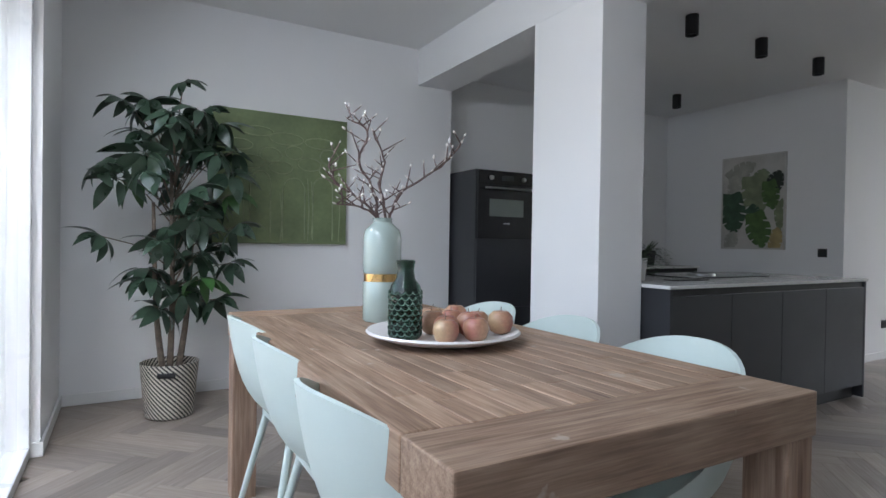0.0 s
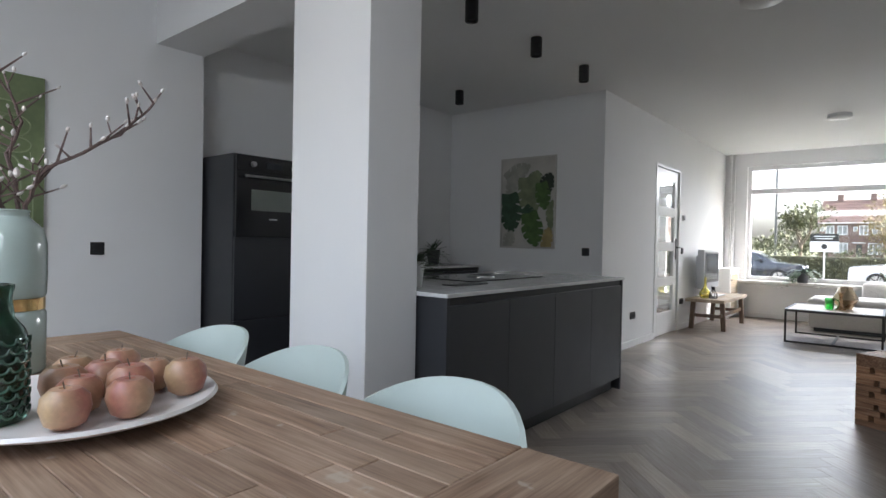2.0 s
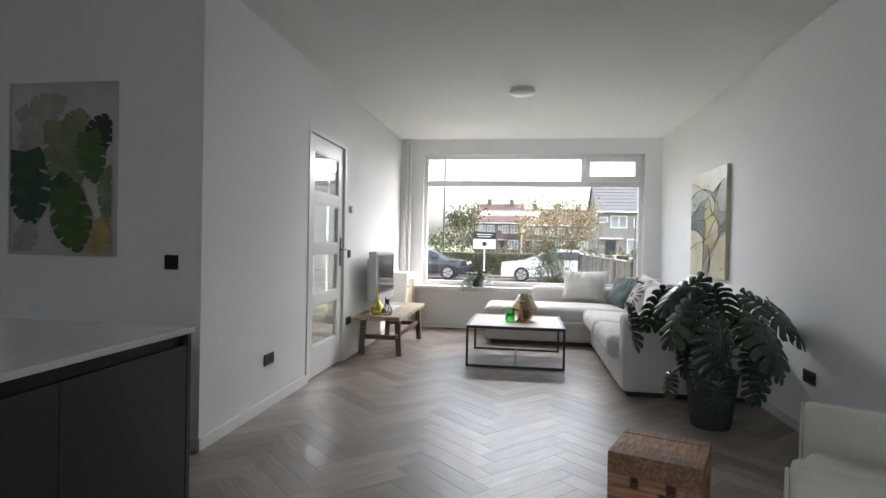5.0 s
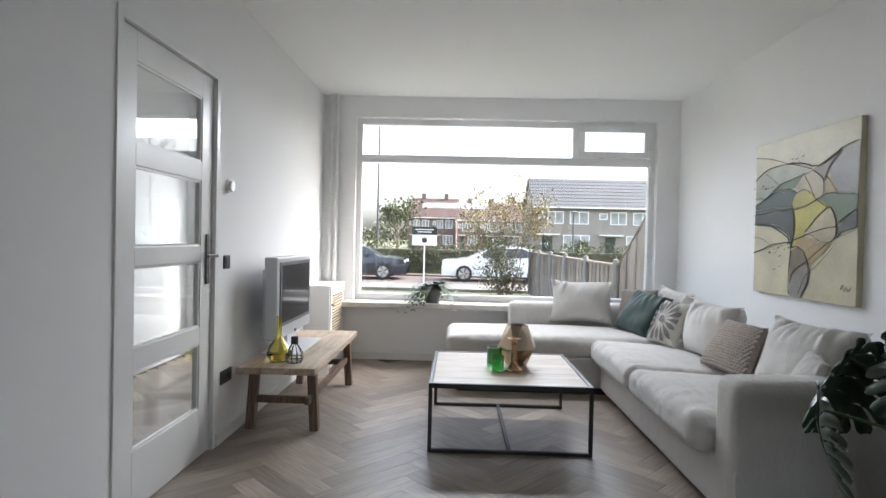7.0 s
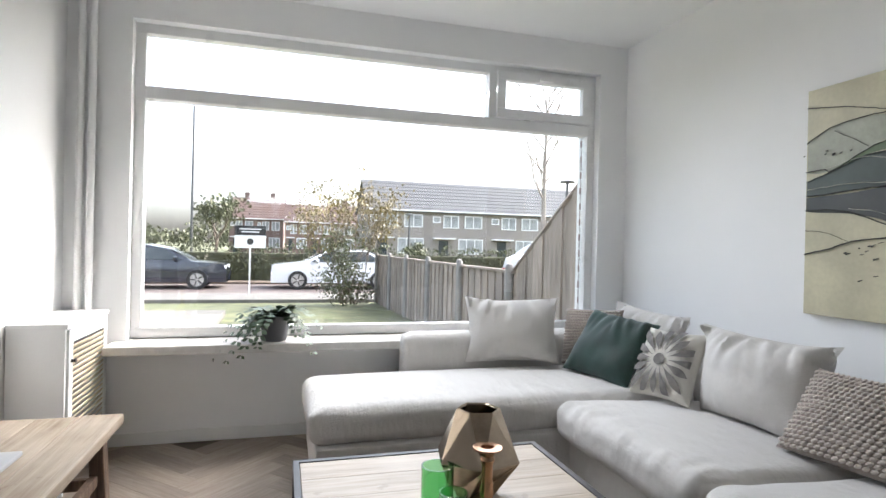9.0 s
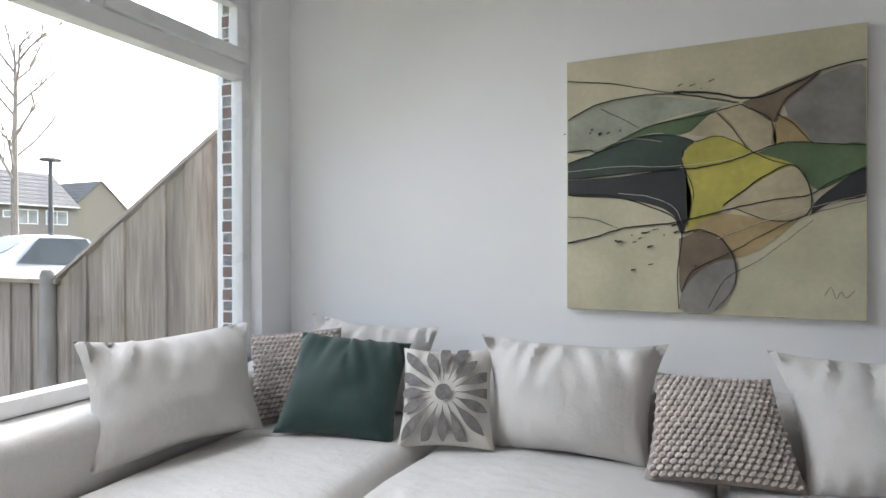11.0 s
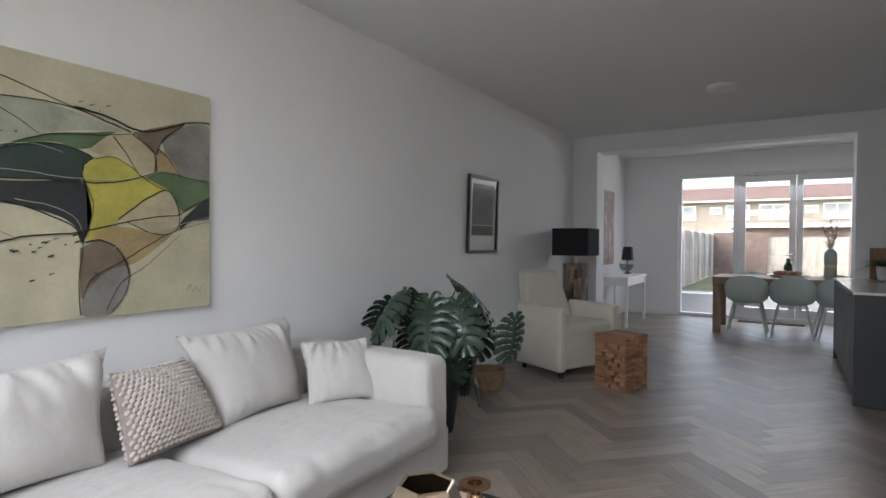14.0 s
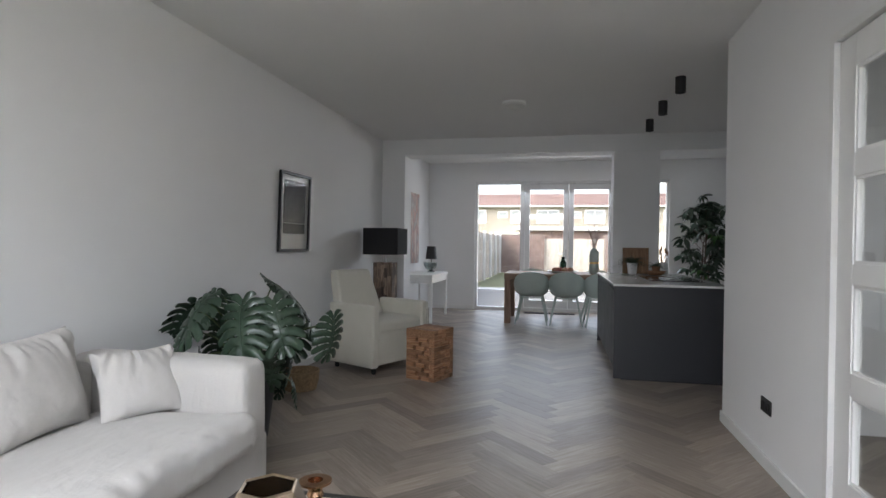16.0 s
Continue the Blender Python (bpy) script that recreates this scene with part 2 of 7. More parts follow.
def rod(bm, a, b, r0, r1=None, seg=12, caps=True):
    a, b = Vector(a), Vector(b)
    q = (b - a).to_track_quat("Z", "Y").to_matrix().to_4x4()
    bmesh.ops.create_cone(bm, cap_ends=caps, segments=seg, radius1=r0, radius2=r0 if r1 is None else r1, depth=(b - a).length,
                          matrix=Matrix.Translation((a + b) / 2) @ q)
    return bm


def rodded(a, b, r0, r1=None, seg=12):
    return rod(bmesh.new(), a, b, r0, r1, seg)


def lathe(bm, profile, seg=32, at=(0, 0, 0), closed=False):
    """Turns a profile of (radius, height) about z. Radius 0 makes a pole."""
    rings = []
    for r, z in profile:
        if r < 1e-6:
            rings.append([bm.verts.new((at[0], at[1], at[2] + z))])
        else:
            rings.append([bm.verts.new((at[0] + r * math.cos(2 * math.pi * i / seg), at[1] + r * math.sin(2 * math.pi * i / seg), at[2] + z)) for i in range(seg)])
    for a, b in zip(rings, rings[1:]):
        for i in range(seg):
            j = (i + 1) % seg
            if len(a) == 1 and len(b) > 1:
                bm.faces.new((a[0], b[i], b[j]))
            elif len(b) == 1 and len(a) > 1:
                bm.faces.new((a[i], a[j], b[0]))
            elif len(a) > 1:
                bm.faces.new((a[i], a[j], b[j], b[i]))
    return bm


def lathed(profile, seg=32, at=(0, 0, 0)):
    return lathe(bmesh.new(), profile, seg, at)


def tube(bm, pts, r, seg=8, taper=1.0):
    """A round tube along points; taper: end radius over start radius."""
    pts = [Vector(p) for p in pts]
    rings, n = [], len(pts)
    for i, p in enumerate(pts):
        d = (pts[min(i + 1, n - 1)] - pts[max(i - 1, 0)]).normalized()
        side = d.cross(Vector((0.13, 0.31, 0.94)))
        side = side.normalized() if side.length > 1e-3 else Vector((1, 0, 0))
        up = side.cross(d)
        rr = r * (1 + (taper - 1) * i / max(1, n - 1))
        rings.append([bm.verts.new(p + rr * (math.cos(2 * math.pi * k / seg) * side + math.sin(2 * math.pi * k / seg) * up)) for k in range(seg)])
    for a, b in zip(rings, rings[1:]):
        for k in range(seg):
            bm.faces.new((a[k], a[(k + 1) % seg], b[(k + 1) % seg], b[k]))
    bm.faces.new(rings[0])
    bm.faces.new(rings[-1][::-1])
    return bm


def spline(pts, n=8):
    """Catmull-Rom through points."""
    pts = [Vector(p) for p in pts]
    pts = [2 * pts[0] - pts[1], *pts, 2 * pts[-1] - pts[-2]]
    out = []
    for a, b, c, d in zip(pts, pts[1:], pts[2:], pts[3:]):
        for i in range(n):
            t = i / n
            out.append(0.5 * (2 * b + (c - a) * t + (2 * a - 5 * b + 4 * c - d) * t * t + (3 * b - a - 3 * c + d) * t ** 3))
    return out + [pts[-2]]


def soft_box(size, r, n=10, bulge=0.0, rough=0.0, seed=0.0, at=(0, 0, 0), flat_bottom=False):
    """A padded block: a box with round edges, puffed faces and slightly uneven cloth."""
    bm = bmesh.new()
    bmesh.ops.create_cube(bm, size=2.0)
    bmesh.ops.subdivide_edges(bm, edges=bm.edges[:], cuts=n, use_grid_fill=True)
    h = Vector(size) / 2
    core = Vector((max(h.x - r, 1e-4), max(h.y - r, 1e-4), max(h.z - r, 1e-4)))
    for v in bm.verts:
        p = Vector(v.co)
        # crowd the grid towards the edges
        q = Vector([math.copysign(1 - (1 - abs(c)) ** 1.35, c) for c in p])
        s = Vector((q.x * h.x, q.y * h.y, q.z * h.z))
        inner = Vector([max(-core[i], min(core[i], s[i])) for i in range(3)])
        d = s - inner
        if d.length > 1e-6:
            s = inner + d.normalized() * r
        k = (1 - q.x ** 2) * (1 - q.y ** 2)
        if abs(q.z) > 0.99 or abs(s.z) > core.z:
            s.z += bulge * max(0, k) * (1 if s.z > 0 else (0 if flat_bottom else -1))
        if rough:
            w = noise.noise(s * 5 + Vector((seed, seed * 2, 0))) + 0.6 * noise.noise(Vector((s.x * 22, s.y * 7, s.z * 16)) + Vector((0, seed, 7)))
            s += s.normalized() * rough * w
        v.co = s + Vector(at)
    return bm


def pillow(w, h, d, seed=0.0, n=22, ears=0.09, crease=0.006, flare=0.0):
    """A scatter cushion in the xz plane, its base at z 0, with pointed corners, a seam and creases."""
    bm = bmesh.new()
    grid = {}
    for side in (1, -1):
        for i in range(n + 1):
            for j in range(n + 1):
                u, v = 2 * i / n - 1, 2 * j / n - 1
                edge = i in (0, n) or j in (0, n)
                if edge and side < 0:
                    grid[side, i, j] = grid[1, i, j]
                    continue
                x = w / 2 * u * (1 - ears * (1 - v * v)) * (1 + flare * v)
                z = h / 2 * v * (1 - ears * (1 - u * u))
                t = d / 2 * (max(0, 1 - abs(u) ** 2.6) * max(0, 1 - abs(v) ** 2.6)) ** 0.55
                p = Vector((x, side * t, z))
                k = crease * noise.noise(Vector((x * 6 + seed, side * 3.0, z * 6))) + crease * 0.35 * noise.noise(Vector((x * 15, seed + side, z * 11)))
                # short gathers hang from the upper seam and the corners
                near = max(0.0, v + 0.1) ** 1.6 + 0.9 * max(0.0, abs(u) + abs(v) - 1.15)
                k += crease * 3.6 * near * noise.noise(Vector((x * 23 + z * 6 * (1 if u > 0 else -1) + seed * 7, seed, z * 4))) * (0 if edge else 1)
                p.y += side * k
                p.z += h / 2 + 0.02 * w * noise.noise(Vector((x * 3, seed, 1))) * abs(v)
                grid[side, i, j] = bm.verts.new(p)
    for side in (1, -1):
        for i in range(n):
            for j in range(n):
                f = [grid[side, i, j], grid[side, i + 1, j], grid[side, i + 1, j + 1], grid[side, i, j + 1]]
                bm.faces.new(f if side < 0 else f[::-1])
    return bm


def blade(bm, m, length, width, seg=5, droop=0.3, fold=0.25, tip=1.0):
    """One leaf along +x of m: folded at its midrib and drooping."""
    prev = None
    for i in range(seg + 1):
        t = i / seg
        wd = width / 2 * math.sin(math.pi * min(1, 0.04 + t ** 0.85 * 0.96)) ** 0.8 * tip if 0 < i < seg else 0.001
        x, z = length * t * (1 - 0.25 * droop * t), -droop * length * t * t
        row = [bm.verts.new(m @ Vector((x, s * wd, z + abs(s) * wd * fold))) for s in (-1, 0, 1)]
        if prev:
            bm.faces.new((prev[0], row[0], row[1], prev[1]))
            bm.faces.new((prev[1], row[1], row[2], prev[2]))
        prev = row
    return bm

# ---- the shell of the house ----
X0, XB0, XB1, XK, XE = -0.25, 2.32, 2.66, 5.94, 10.93      # garden wall, opening wall, picture wall, street wall
YS, YN, YK, YD = -0.96, 4.35, 4.62, 2.65                   # side wall, dining wall, kitchen wall, door wall
H_MAIN, H_DINE, SOFFIT = 2.69, 2.78, 2.47
DOOR_X0, DOOR_W, DOOR_H = 7.52, 0.88, 2.115


def structure(name, bm, material, label, category):
    return tagged(part(name, bm, material), label, category, "", "structure")


structure("wall_south", boxed((-0.55, YS - 0.25, 0), (11.23, YS, 2.95)), WALL, "smooth white painted long side wall", "wall")
for k, (lo, hi) in enumerate((((X0 - 0.3, YS, 0), (X0, -0.06, 2.95)), ((X0 - 0.3, 3.42, 0), (X0, YN, 2.95)), ((X0 - 0.3, -0.06, 2.42), (X0, 3.42, 2.95)))):
    structure("wall_patio_%d" % (k + 1), boxed(lo, hi),
          WALL, "white wall round the wide patio doors", "wall")
structure("wall_dining", boxed((X0 - 0.3, YN, 0), (XB1, YN + 0.5, 2.95)), WALL, "white painted wall behind the green painting", "wall")
structure("wall_opening", boxes(((XB0, YS, 0), (XB1, -0.63, SOFFIT)), ((XB0, YS, SOFFIT), (XB1, YN, 2.95))), WALL, "white beam over the opening to the dining area", "wall")
structure("wall_column", boxed((XB0, 2.19, 0), (XB1, 2.76, SOFFIT), 0.004), WALL, "square white plastered column carrying the beam", "column")
structure("wall_kitchen", boxed((XB1, YK, 0), (XK + 0.1, YK + 0.25, 2.95)), WALL, "white painted wall behind the kitchen counter", "wall")
structure("wall_picture", boxed((XK, YD, 0), (XK + 0.1, YK, 2.95)), WALL, "white wall end with the leaf picture", "wall")
structure("wall_hall", boxes(((XK + 0.1, YD, 0), (DOOR_X0 - 0.03, YD + 0.1, 2.95)), ((DOOR_X0 + DOOR_W + 0.03, YD, 0), (XE, YD + 0.1, 2.95)),
                            ((DOOR_X0 - 0.03, YD, DOOR_H + 0.03), (DOOR_X0 + DOOR_W + 0.03, YD + 0.1, 2.95))), WALL, "white painted wall between living room and hall", "wall")
structure("wall_street", boxes(((XE, YS, 0), (XE + 0.3, -0.735, 2.95)), ((XE, 2.32, 0), (XE + 0.3, 2.86, 2.95)), ((XE, -0.735, 0), (XE + 0.3, 2.32, 0.56)),
                              ((XE, -0.735, 2.475), (XE + 0.3, 2.32, 2.95)), ((XE, 3.76, 0), (XE + 0.3, 4.2, 2.95)), ((XE, 2.86, 2.2), (XE + 0.3, 3.76, 2.95))),
          WALL, "white wall round the wide street window", "wall")
structure("wall_hall_far", boxes(((XK + 0.1, 4.05, 0), (XE, 4.3, 2.95))), WALL, "white painted hall wall", "wall")
structure("ceiling_main", boxed((XB1, YS, H_MAIN), (XE, YK, H_MAIN + 0.2)), CEIL, "smooth white plaster ceiling of the living room", "ceiling")
structure("ceiling_dining", boxed((X0, YS, H_DINE), (XB0, YN, H_DINE + 0.2)), CEIL, "smooth white plaster ceiling of the dining area", "ceiling")

# skirting boards
SKIRT = 0.075
runs = (((X0, YS, 0), (XB0, YS + 0.014, SKIRT)), ((XB1, YS, 0), (XE, YS + 0.014, SKIRT)), ((X0, YS + 0.014, 0), (X0 + 0.014, -0.07, SKIRT)),
        ((X0, 3.41, 0), (X0 + 0.014, YN, SKIRT)), ((X0 - 0.2, 3.405, 0), (X0 + 0.014, 3.42, SKIRT)), ((X0 + 0.014, YN - 0.014, 0), (XB1, YN, SKIRT)), ((XB1, YS + 0.014, 0), (XB1 + 0.014, -0.63, SKIRT)),
        ((XK + 0.0, YD - 0.014, 0), (DOOR_X0 - 0.045, YD, SKIRT)), ((XK - 0.014, YD - 0.014, 0), (XK, YK, SKIRT)), ((DOOR_X0 + DOOR_W + 0.045, YD - 0.014, 0), (XE, YD, SKIRT)),
        ((XE - 0.014, YS + 0.014, 0), (XE, YD - 0.014, SKIRT)))
for lo, hi in runs:
    structure("baseboard", boxed(lo, hi, 0.004), TRIM, "low white painted skirting board", "baseboard")

# street window
FX0, FX1 = 11.0, 11.075
win = thing("window_1", (0, 0, 0), 0, "wide white framed street window with a small vent", "window", "", "structure")


def frame_bars(name, parent, x0, x1, y0, y1, z0, z1, w, material=None, bevel=0.006):
    return part(name, boxes(((x0, y0, z0), (x1, y1, z0 + w)), ((x0, y0, z1 - w), (x1, y1, z1)), ((x0, y0, z0 + w), (x1, y0 + w, z1 - w)), ((x0, y1 - w, z0 + w), (x1, y1, z1 - w)), bevel=bevel),
                material or UPVC, parent)


def pane(parent, x, y0, y1, z0, z1, material=None):
    p = part("pane", boxed((x, y0, z0), (x + 0.012, y1, z1)), material or GLASS, parent)
    p.visible_shadow = False
    return p


frame_bars("window_frame", win, FX0, FX1, -0.74, 2.325, 0.61, 2.48, 0.062)
part("transom", boxed((FX0 - 0.012, -0.68, 2.03), (FX1, 2.263, 2.105), 0.006), UPVC, win)
part("mullion", boxed((FX0 - 0.008, 0.05, 2.105), (FX1, 0.105, 2.418), 0.006), UPVC, win)
vent = frame_bars("vent_sash", win, FX0 - 0.03, FX0 + 0.03, -0.685, 0.05, 2.108, 2.44, 0.066)
part("vent_catch", boxed((FX0 - 0.05, -0.37, 2.385), (FX0 - 0.03, -0.27, 2.41), 0.004), TRIM, vent)
pane(win, 11.035, -0.68, 2.265, 0.67, 2.032)
pane(win, 11.035, 0.1, 2.265, 2.1, 2.42)
pane(win, 11.0, -0.62, -0.015, 2.172, 2.376)
part("window_sill", boxed((10.72, 2.39 - 2.95, 0.555), (FX0 + 0.02, 2.39, 0.606), 0.008), plain("stone_sill", (0.62, 0.6, 0.57), 0.4, var=0.08, scale=15, grain=90), win, "pale stone window sill")
part("outer_sill", boxed((FX1 - 0.02, -0.74, 0.56), (11.3, 2.325, 0.612), 0.005), plain("brick_sill", (0.3, 0.28, 0.27), 0.7, var=0.2), win)

# patio doors
PX = X0 - 0.1
pat = thing("door_2", (0, 0, 0), 0, "white framed glazed patio doors with side lights", "patio door", "", "structure")
frame_bars("door_frame", pat, PX - 0.06, PX + 0.06, -0.07, 3.43, 0.0, 2.43, 0.055)
for y in (0.79, 2.48):
    part("post", boxed((PX - 0.06, y, 0.055), (PX + 0.06, y + 0.08, 2.375), 0.005), UPVC, pat)
for a, b, side in ((0.875, 1.672, 1), (1.678, 2.475, -1)):
    leaf = part("door_leaf", boxes(((PX - 0.035, a, 0.06), (PX + 0.045, b, 0.2)), ((PX - 0.035, a, 2.27), (PX + 0.045, b, 2.37)),
                                   ((PX - 0.035, a, 0.2), (PX + 0.045, a + 0.09, 2.27)), ((PX - 0.035, b - 0.09, 0.2), (PX + 0.045, b, 2.27)), bevel=0.006), UPVC, pat)
    pane(leaf, PX, a + 0.085, b - 0.085, 0.195, 2.275)
    if side > 0:
        hd = rodded((PX + 0.045, b - 0.045, 1.08), (PX + 0.09, b - 0.045, 1.08), 0.009)
        rod(hd, (PX + 0.088, b - 0.045, 1.08), (PX + 0.088, b - 0.17, 1.08), 0.009)
        box(hd, (PX + 0.043, b - 0.062, 0.98), (PX + 0.052, b - 0.028, 1.16), 0.003)
        part("door_handle", hd, STEEL, leaf)
for a, b in ((-0.02, 0.795), (2.555, 3.38)):
    pane(pat, PX, a, b, 0.05, 2.38)

# hall door, closed
hall_door = thing("door_1", (DOOR_X0, YD + 0.055, 0), 0, "white wooden door with four glass panes, pulled to", "door", "", "structure")
z_at = (0.0, 0.275, 0.634, 0.73, 1.088, 1.176, 1.53, 1.63, 1.982, DOOR_H)
stile = 0.128
bars = [((0, -0.04, 0.008), (stile, 0, DOOR_H)), ((DOOR_W - stile, -0.04, 0.008), (DOOR_W, 0, DOOR_H))]
bars += [((stile, -0.04, max(0.008, z_at[i])), (DOOR_W - stile, 0, z_at[i + 1])) for i in (0, 2, 4, 6, 8)]
part("door_leaf", boxes(*bars, bevel=0.003), TRIM, hall_door)
for i in (1, 3, 5, 7):
    p = part("pane", boxed((stile - 0.005, -0.024, z_at[i] - 0.005), (DOOR_W - stile + 0.005, -0.016, z_at[i + 1] + 0.005)), GLASS, hall_door)
    p.visible_shadow = False
    part("glazing_bead", boxes(((stile, -0.034, z_at[i]), (DOOR_W - stile, -0.024, z_at[i] + 0.012)), ((stile, -0.034, z_at[i + 1] - 0.012), (DOOR_W - stile, -0.024, z_at[i + 1])),
                               ((stile, -0.034, z_at[i] + 0.012), (stile + 0.012, -0.024, z_at[i + 1] - 0.012)), ((DOOR_W - stile - 0.012, -0.034, z_at[i] + 0.012), (DOOR_W - stile, -0.024, z_at[i + 1] - 0.012))), TRIM, hall_door)
hb = boxed((DOOR_W - 0.075, -0.05, 0.96), (DOOR_W - 0.04, -0.04, 1.24), 0.004)
rod(hb, (DOOR_W - 0.057, -0.05, 1.12), (DOOR_W - 0.057, -0.095, 1.12), 0.009)
box(hb, (DOOR_W - 0.17, -0.105, 1.111), (DOOR_W - 0.045, -0.088, 1.129), 0.004)
part("door_handle", hb, plain("dark_nickel", (0.13, 0.125, 0.12), 0.3, 1.0), hall_door, "dark nickel lever handle on a long plate")
for z in (0.25, 1.86):
    part("hinge", rodded((-0.008, -0.048, z - 0.045), (-0.008, -0.048, z + 0.045), 0.008), TRIM, hall_door)
structure("trim_door", boxes(((DOOR_X0 - 0.045, YD - 0.008, 0), (DOOR_X0 - 0.004, YD + 0.1, DOOR_H + 0.045)), ((DOOR_X0 + DOOR_W + 0.006, YD - 0.008, 0), (DOOR_X0 + DOOR_W + 0.045, YD + 0.1, DOOR_H + 0.045)),
                            ((DOOR_X0 - 0.004, YD - 0.008, DOOR_H + 0.006), (DOOR_X0 + DOOR_W + 0.006, YD + 0.1, DOOR_H + 0.045)), bevel=0.002), TRIM, "slim white painted door frame", "door frame")
# front door out of sight, assumed so that daylight reaches the hall
fd = thing("door_3", (XE + 0.1, 2.86, 0), 0, "assumed, unseen white front door with glass that lights the hall", "front door", "", "structure")
part("door_frame", boxes(((0, 0, 0), (0.06, 0.12, 2.2)), ((0, 0.78, 0), (0.06, 0.9, 2.2)), ((0, 0.12, 0), (0.06, 0.78, 0.3)), ((0, 0.12, 2.08), (0.06, 0.78, 2.2)), bevel=0.004), TRIM, fd)
pane(fd, 0.02, 0.115, 0.785, 0.295, 2.085)

structure("floor", boxed((-0.5, YS - 0.1, -0.2), (XE + 0.25, YK + 0.1, -0.012)), plain("screed", (0.12, 0.1, 0.085), 0.8), "greyed oak herringbone floor", "floor")

# ---- dining area ----
TX0, TX1, TY0, TY1, TZ = 0.50, 1.44, 0.665, 2.565, 0.786
table = thing("dining_table", ((TX0 + TX1) / 2, (TY0 + TY1) / 2, 0), 0, "large weathered brown acacia dining table with block legs", "dining table")
hw, hl = (TX1 - TX0) / 2, (TY1 - TY0) / 2
for s in (-1, 1):
    part("breadboard_end", boxed((-hw, s * hl - (0.17 if s > 0 else 0), TZ - 0.1), (hw, s * hl + (0.17 if s < 0 else 0), TZ), 0.005), ACACIA_X, table)
    part("side_rail", boxed((s * hw - (0.08 if s > 0 else 0), -hl + 0.171, TZ - 0.1), (s * hw + (0.08 if s < 0 else 0), hl - 0.171, TZ), 0.005), ACACIA, table)
rng = random.Random(4)
x, y0, y1 = -hw + 0.081, -hl + 0.1715, hl - 0.1715
staves = 13
w = (2 * hw - 0.162) / staves
for row in range(staves):
    cuts = sorted(y0 + (y1 - y0) * min(0.92, max(0.08, (k + rng.uniform(0.25, 0.75)) / 3)) for k in range(rng.choice((1, 2, 3))))
    ends = [y0] + cuts + [y1]
    for a, b in zip(ends, ends[1:]):
        part("board", boxed((x, a, TZ - 0.035), (x + w - 0.0008, b - 0.0008, TZ - rng.uniform(0.0003, 0.0018)), 0.0018, 1), ACACIA, table)
    x += w
for sx in (-1, 1):
    for sy in (-1, 1):
        lx, ly = sx * (hw - 0.055), sy * (hl - 0.055)
        part("leg", boxed((lx - 0.05, ly - 0.05, 0), (lx + 0.05, ly + 0.05, TZ - 0.1), 0.006), ACACIA_Z, table)


def shell_surface():
    """The bucket of the chair: a seat that sweeps up into a back and low arms. The chair faces +y."""
    bm = bmesh.new()
    nu, nv = 48, 14
    vs = []
    for i in range(nu):
        a = 2 * math.pi * i / nu                              # around the bucket, 0 is the back
        k = (1 + math.cos(a)) / 2
        # rim: tall at the back, sloping down along the arms to the front of the seat
        rim_z = 0.452 + 0.37 * (1 - (1 - k ** 1.3) ** 1.25)
        rim_r = 0.272 - 0.03 * max(0, -math.cos(a)) ** 2
        row = []
        for j in range(nv + 1):
            t = j / nv
            r = rim_r * math.sin(t * math.pi / 2) ** 0.85 * (1 - 0.05 * (1 - t) * t)
            z = 0.43 + (rim_z - 0.43) * t ** 2.9
            lean = 0.055 * max(0, math.cos(a)) * t ** 2.5
            row.append(bm.verts.new((math.sin(a) * r * 1.03, -math.cos(a) * r - lean, z)))
        vs.append(row)
    for a, b in zip(vs, vs[1:] + vs[:1]):
        for p in range(nv):
            bm.faces.new((a[p], b[p], b[p + 1], a[p + 1]))
    bmesh.ops.remove_doubles(bm, verts=bm.verts[:], dist=0.004)
    bmesh.ops.recalc_face_normals(bm, faces=bm.faces)
    bmesh.ops.solidify(bm, geom=bm.faces[:], thickness=0.011)
    return bm


chair = thing("dining_chair", (0, 0, 0), 0, "pale mint plastic bucket chair on four steel legs", "chair", "chairs round the dining table")
part("seat_shell", shell_surface(), MINT, chair, "", None, True)
part("seat_frame", boxes(((-0.17, -0.16, 0.405), (0.17, -0.13, 0.425)), ((-0.17, 0.13, 0.405), (0.17, 0.16, 0.425)), ((-0.015, -0.13, 0.405), (0.015, 0.13, 0.425))), MINT_METAL, chair)
for sx in (-1, 1):
    for sy in (-1, 1):
        part("leg", rodded((sx * 0.16, sy * 0.14, 0.42), (sx * 0.245, sy * 0.235, 0.0), 0.0155, 0.011), MINT_METAL, chair, "", None, True)
chair_at = [(0.76, 2.14, -88), (0.75, 1.63, -91), (0.725, 1.085, -86), (1.35, 2.15, 92), (1.33, 1.63, 89), (1.31, 1.09, 91)]
chair.matrix_basis = pose(chair_at[0][0], chair_at[0][1], 0, 0, 0, chair_at[0][2])
for cx, cy, ct in chair_at[1:]:
    copy_thing(chair, pose(cx, cy, 0, 0, 0, ct))

# plate with apples and the green bottle vase
PXY = (1.0, 1.565)
plate = thing("serving_plate", (*PXY, TZ), 0, "large round off-white ceramic serving plate on the table", "plate")
part("dish", lathed(((0, 0.004), (0.15, 0.004), (0.19, 0.010), (0.243, 0.028), (0.248, 0.032), (0.243, 0.038), (0.19, 0.021), (0.15, 0.013), (0, 0.013)), 64), plain("off_white_ceramic", (0.72, 0.69, 0.67), 0.3, var=0.03), plate, "", None, True)


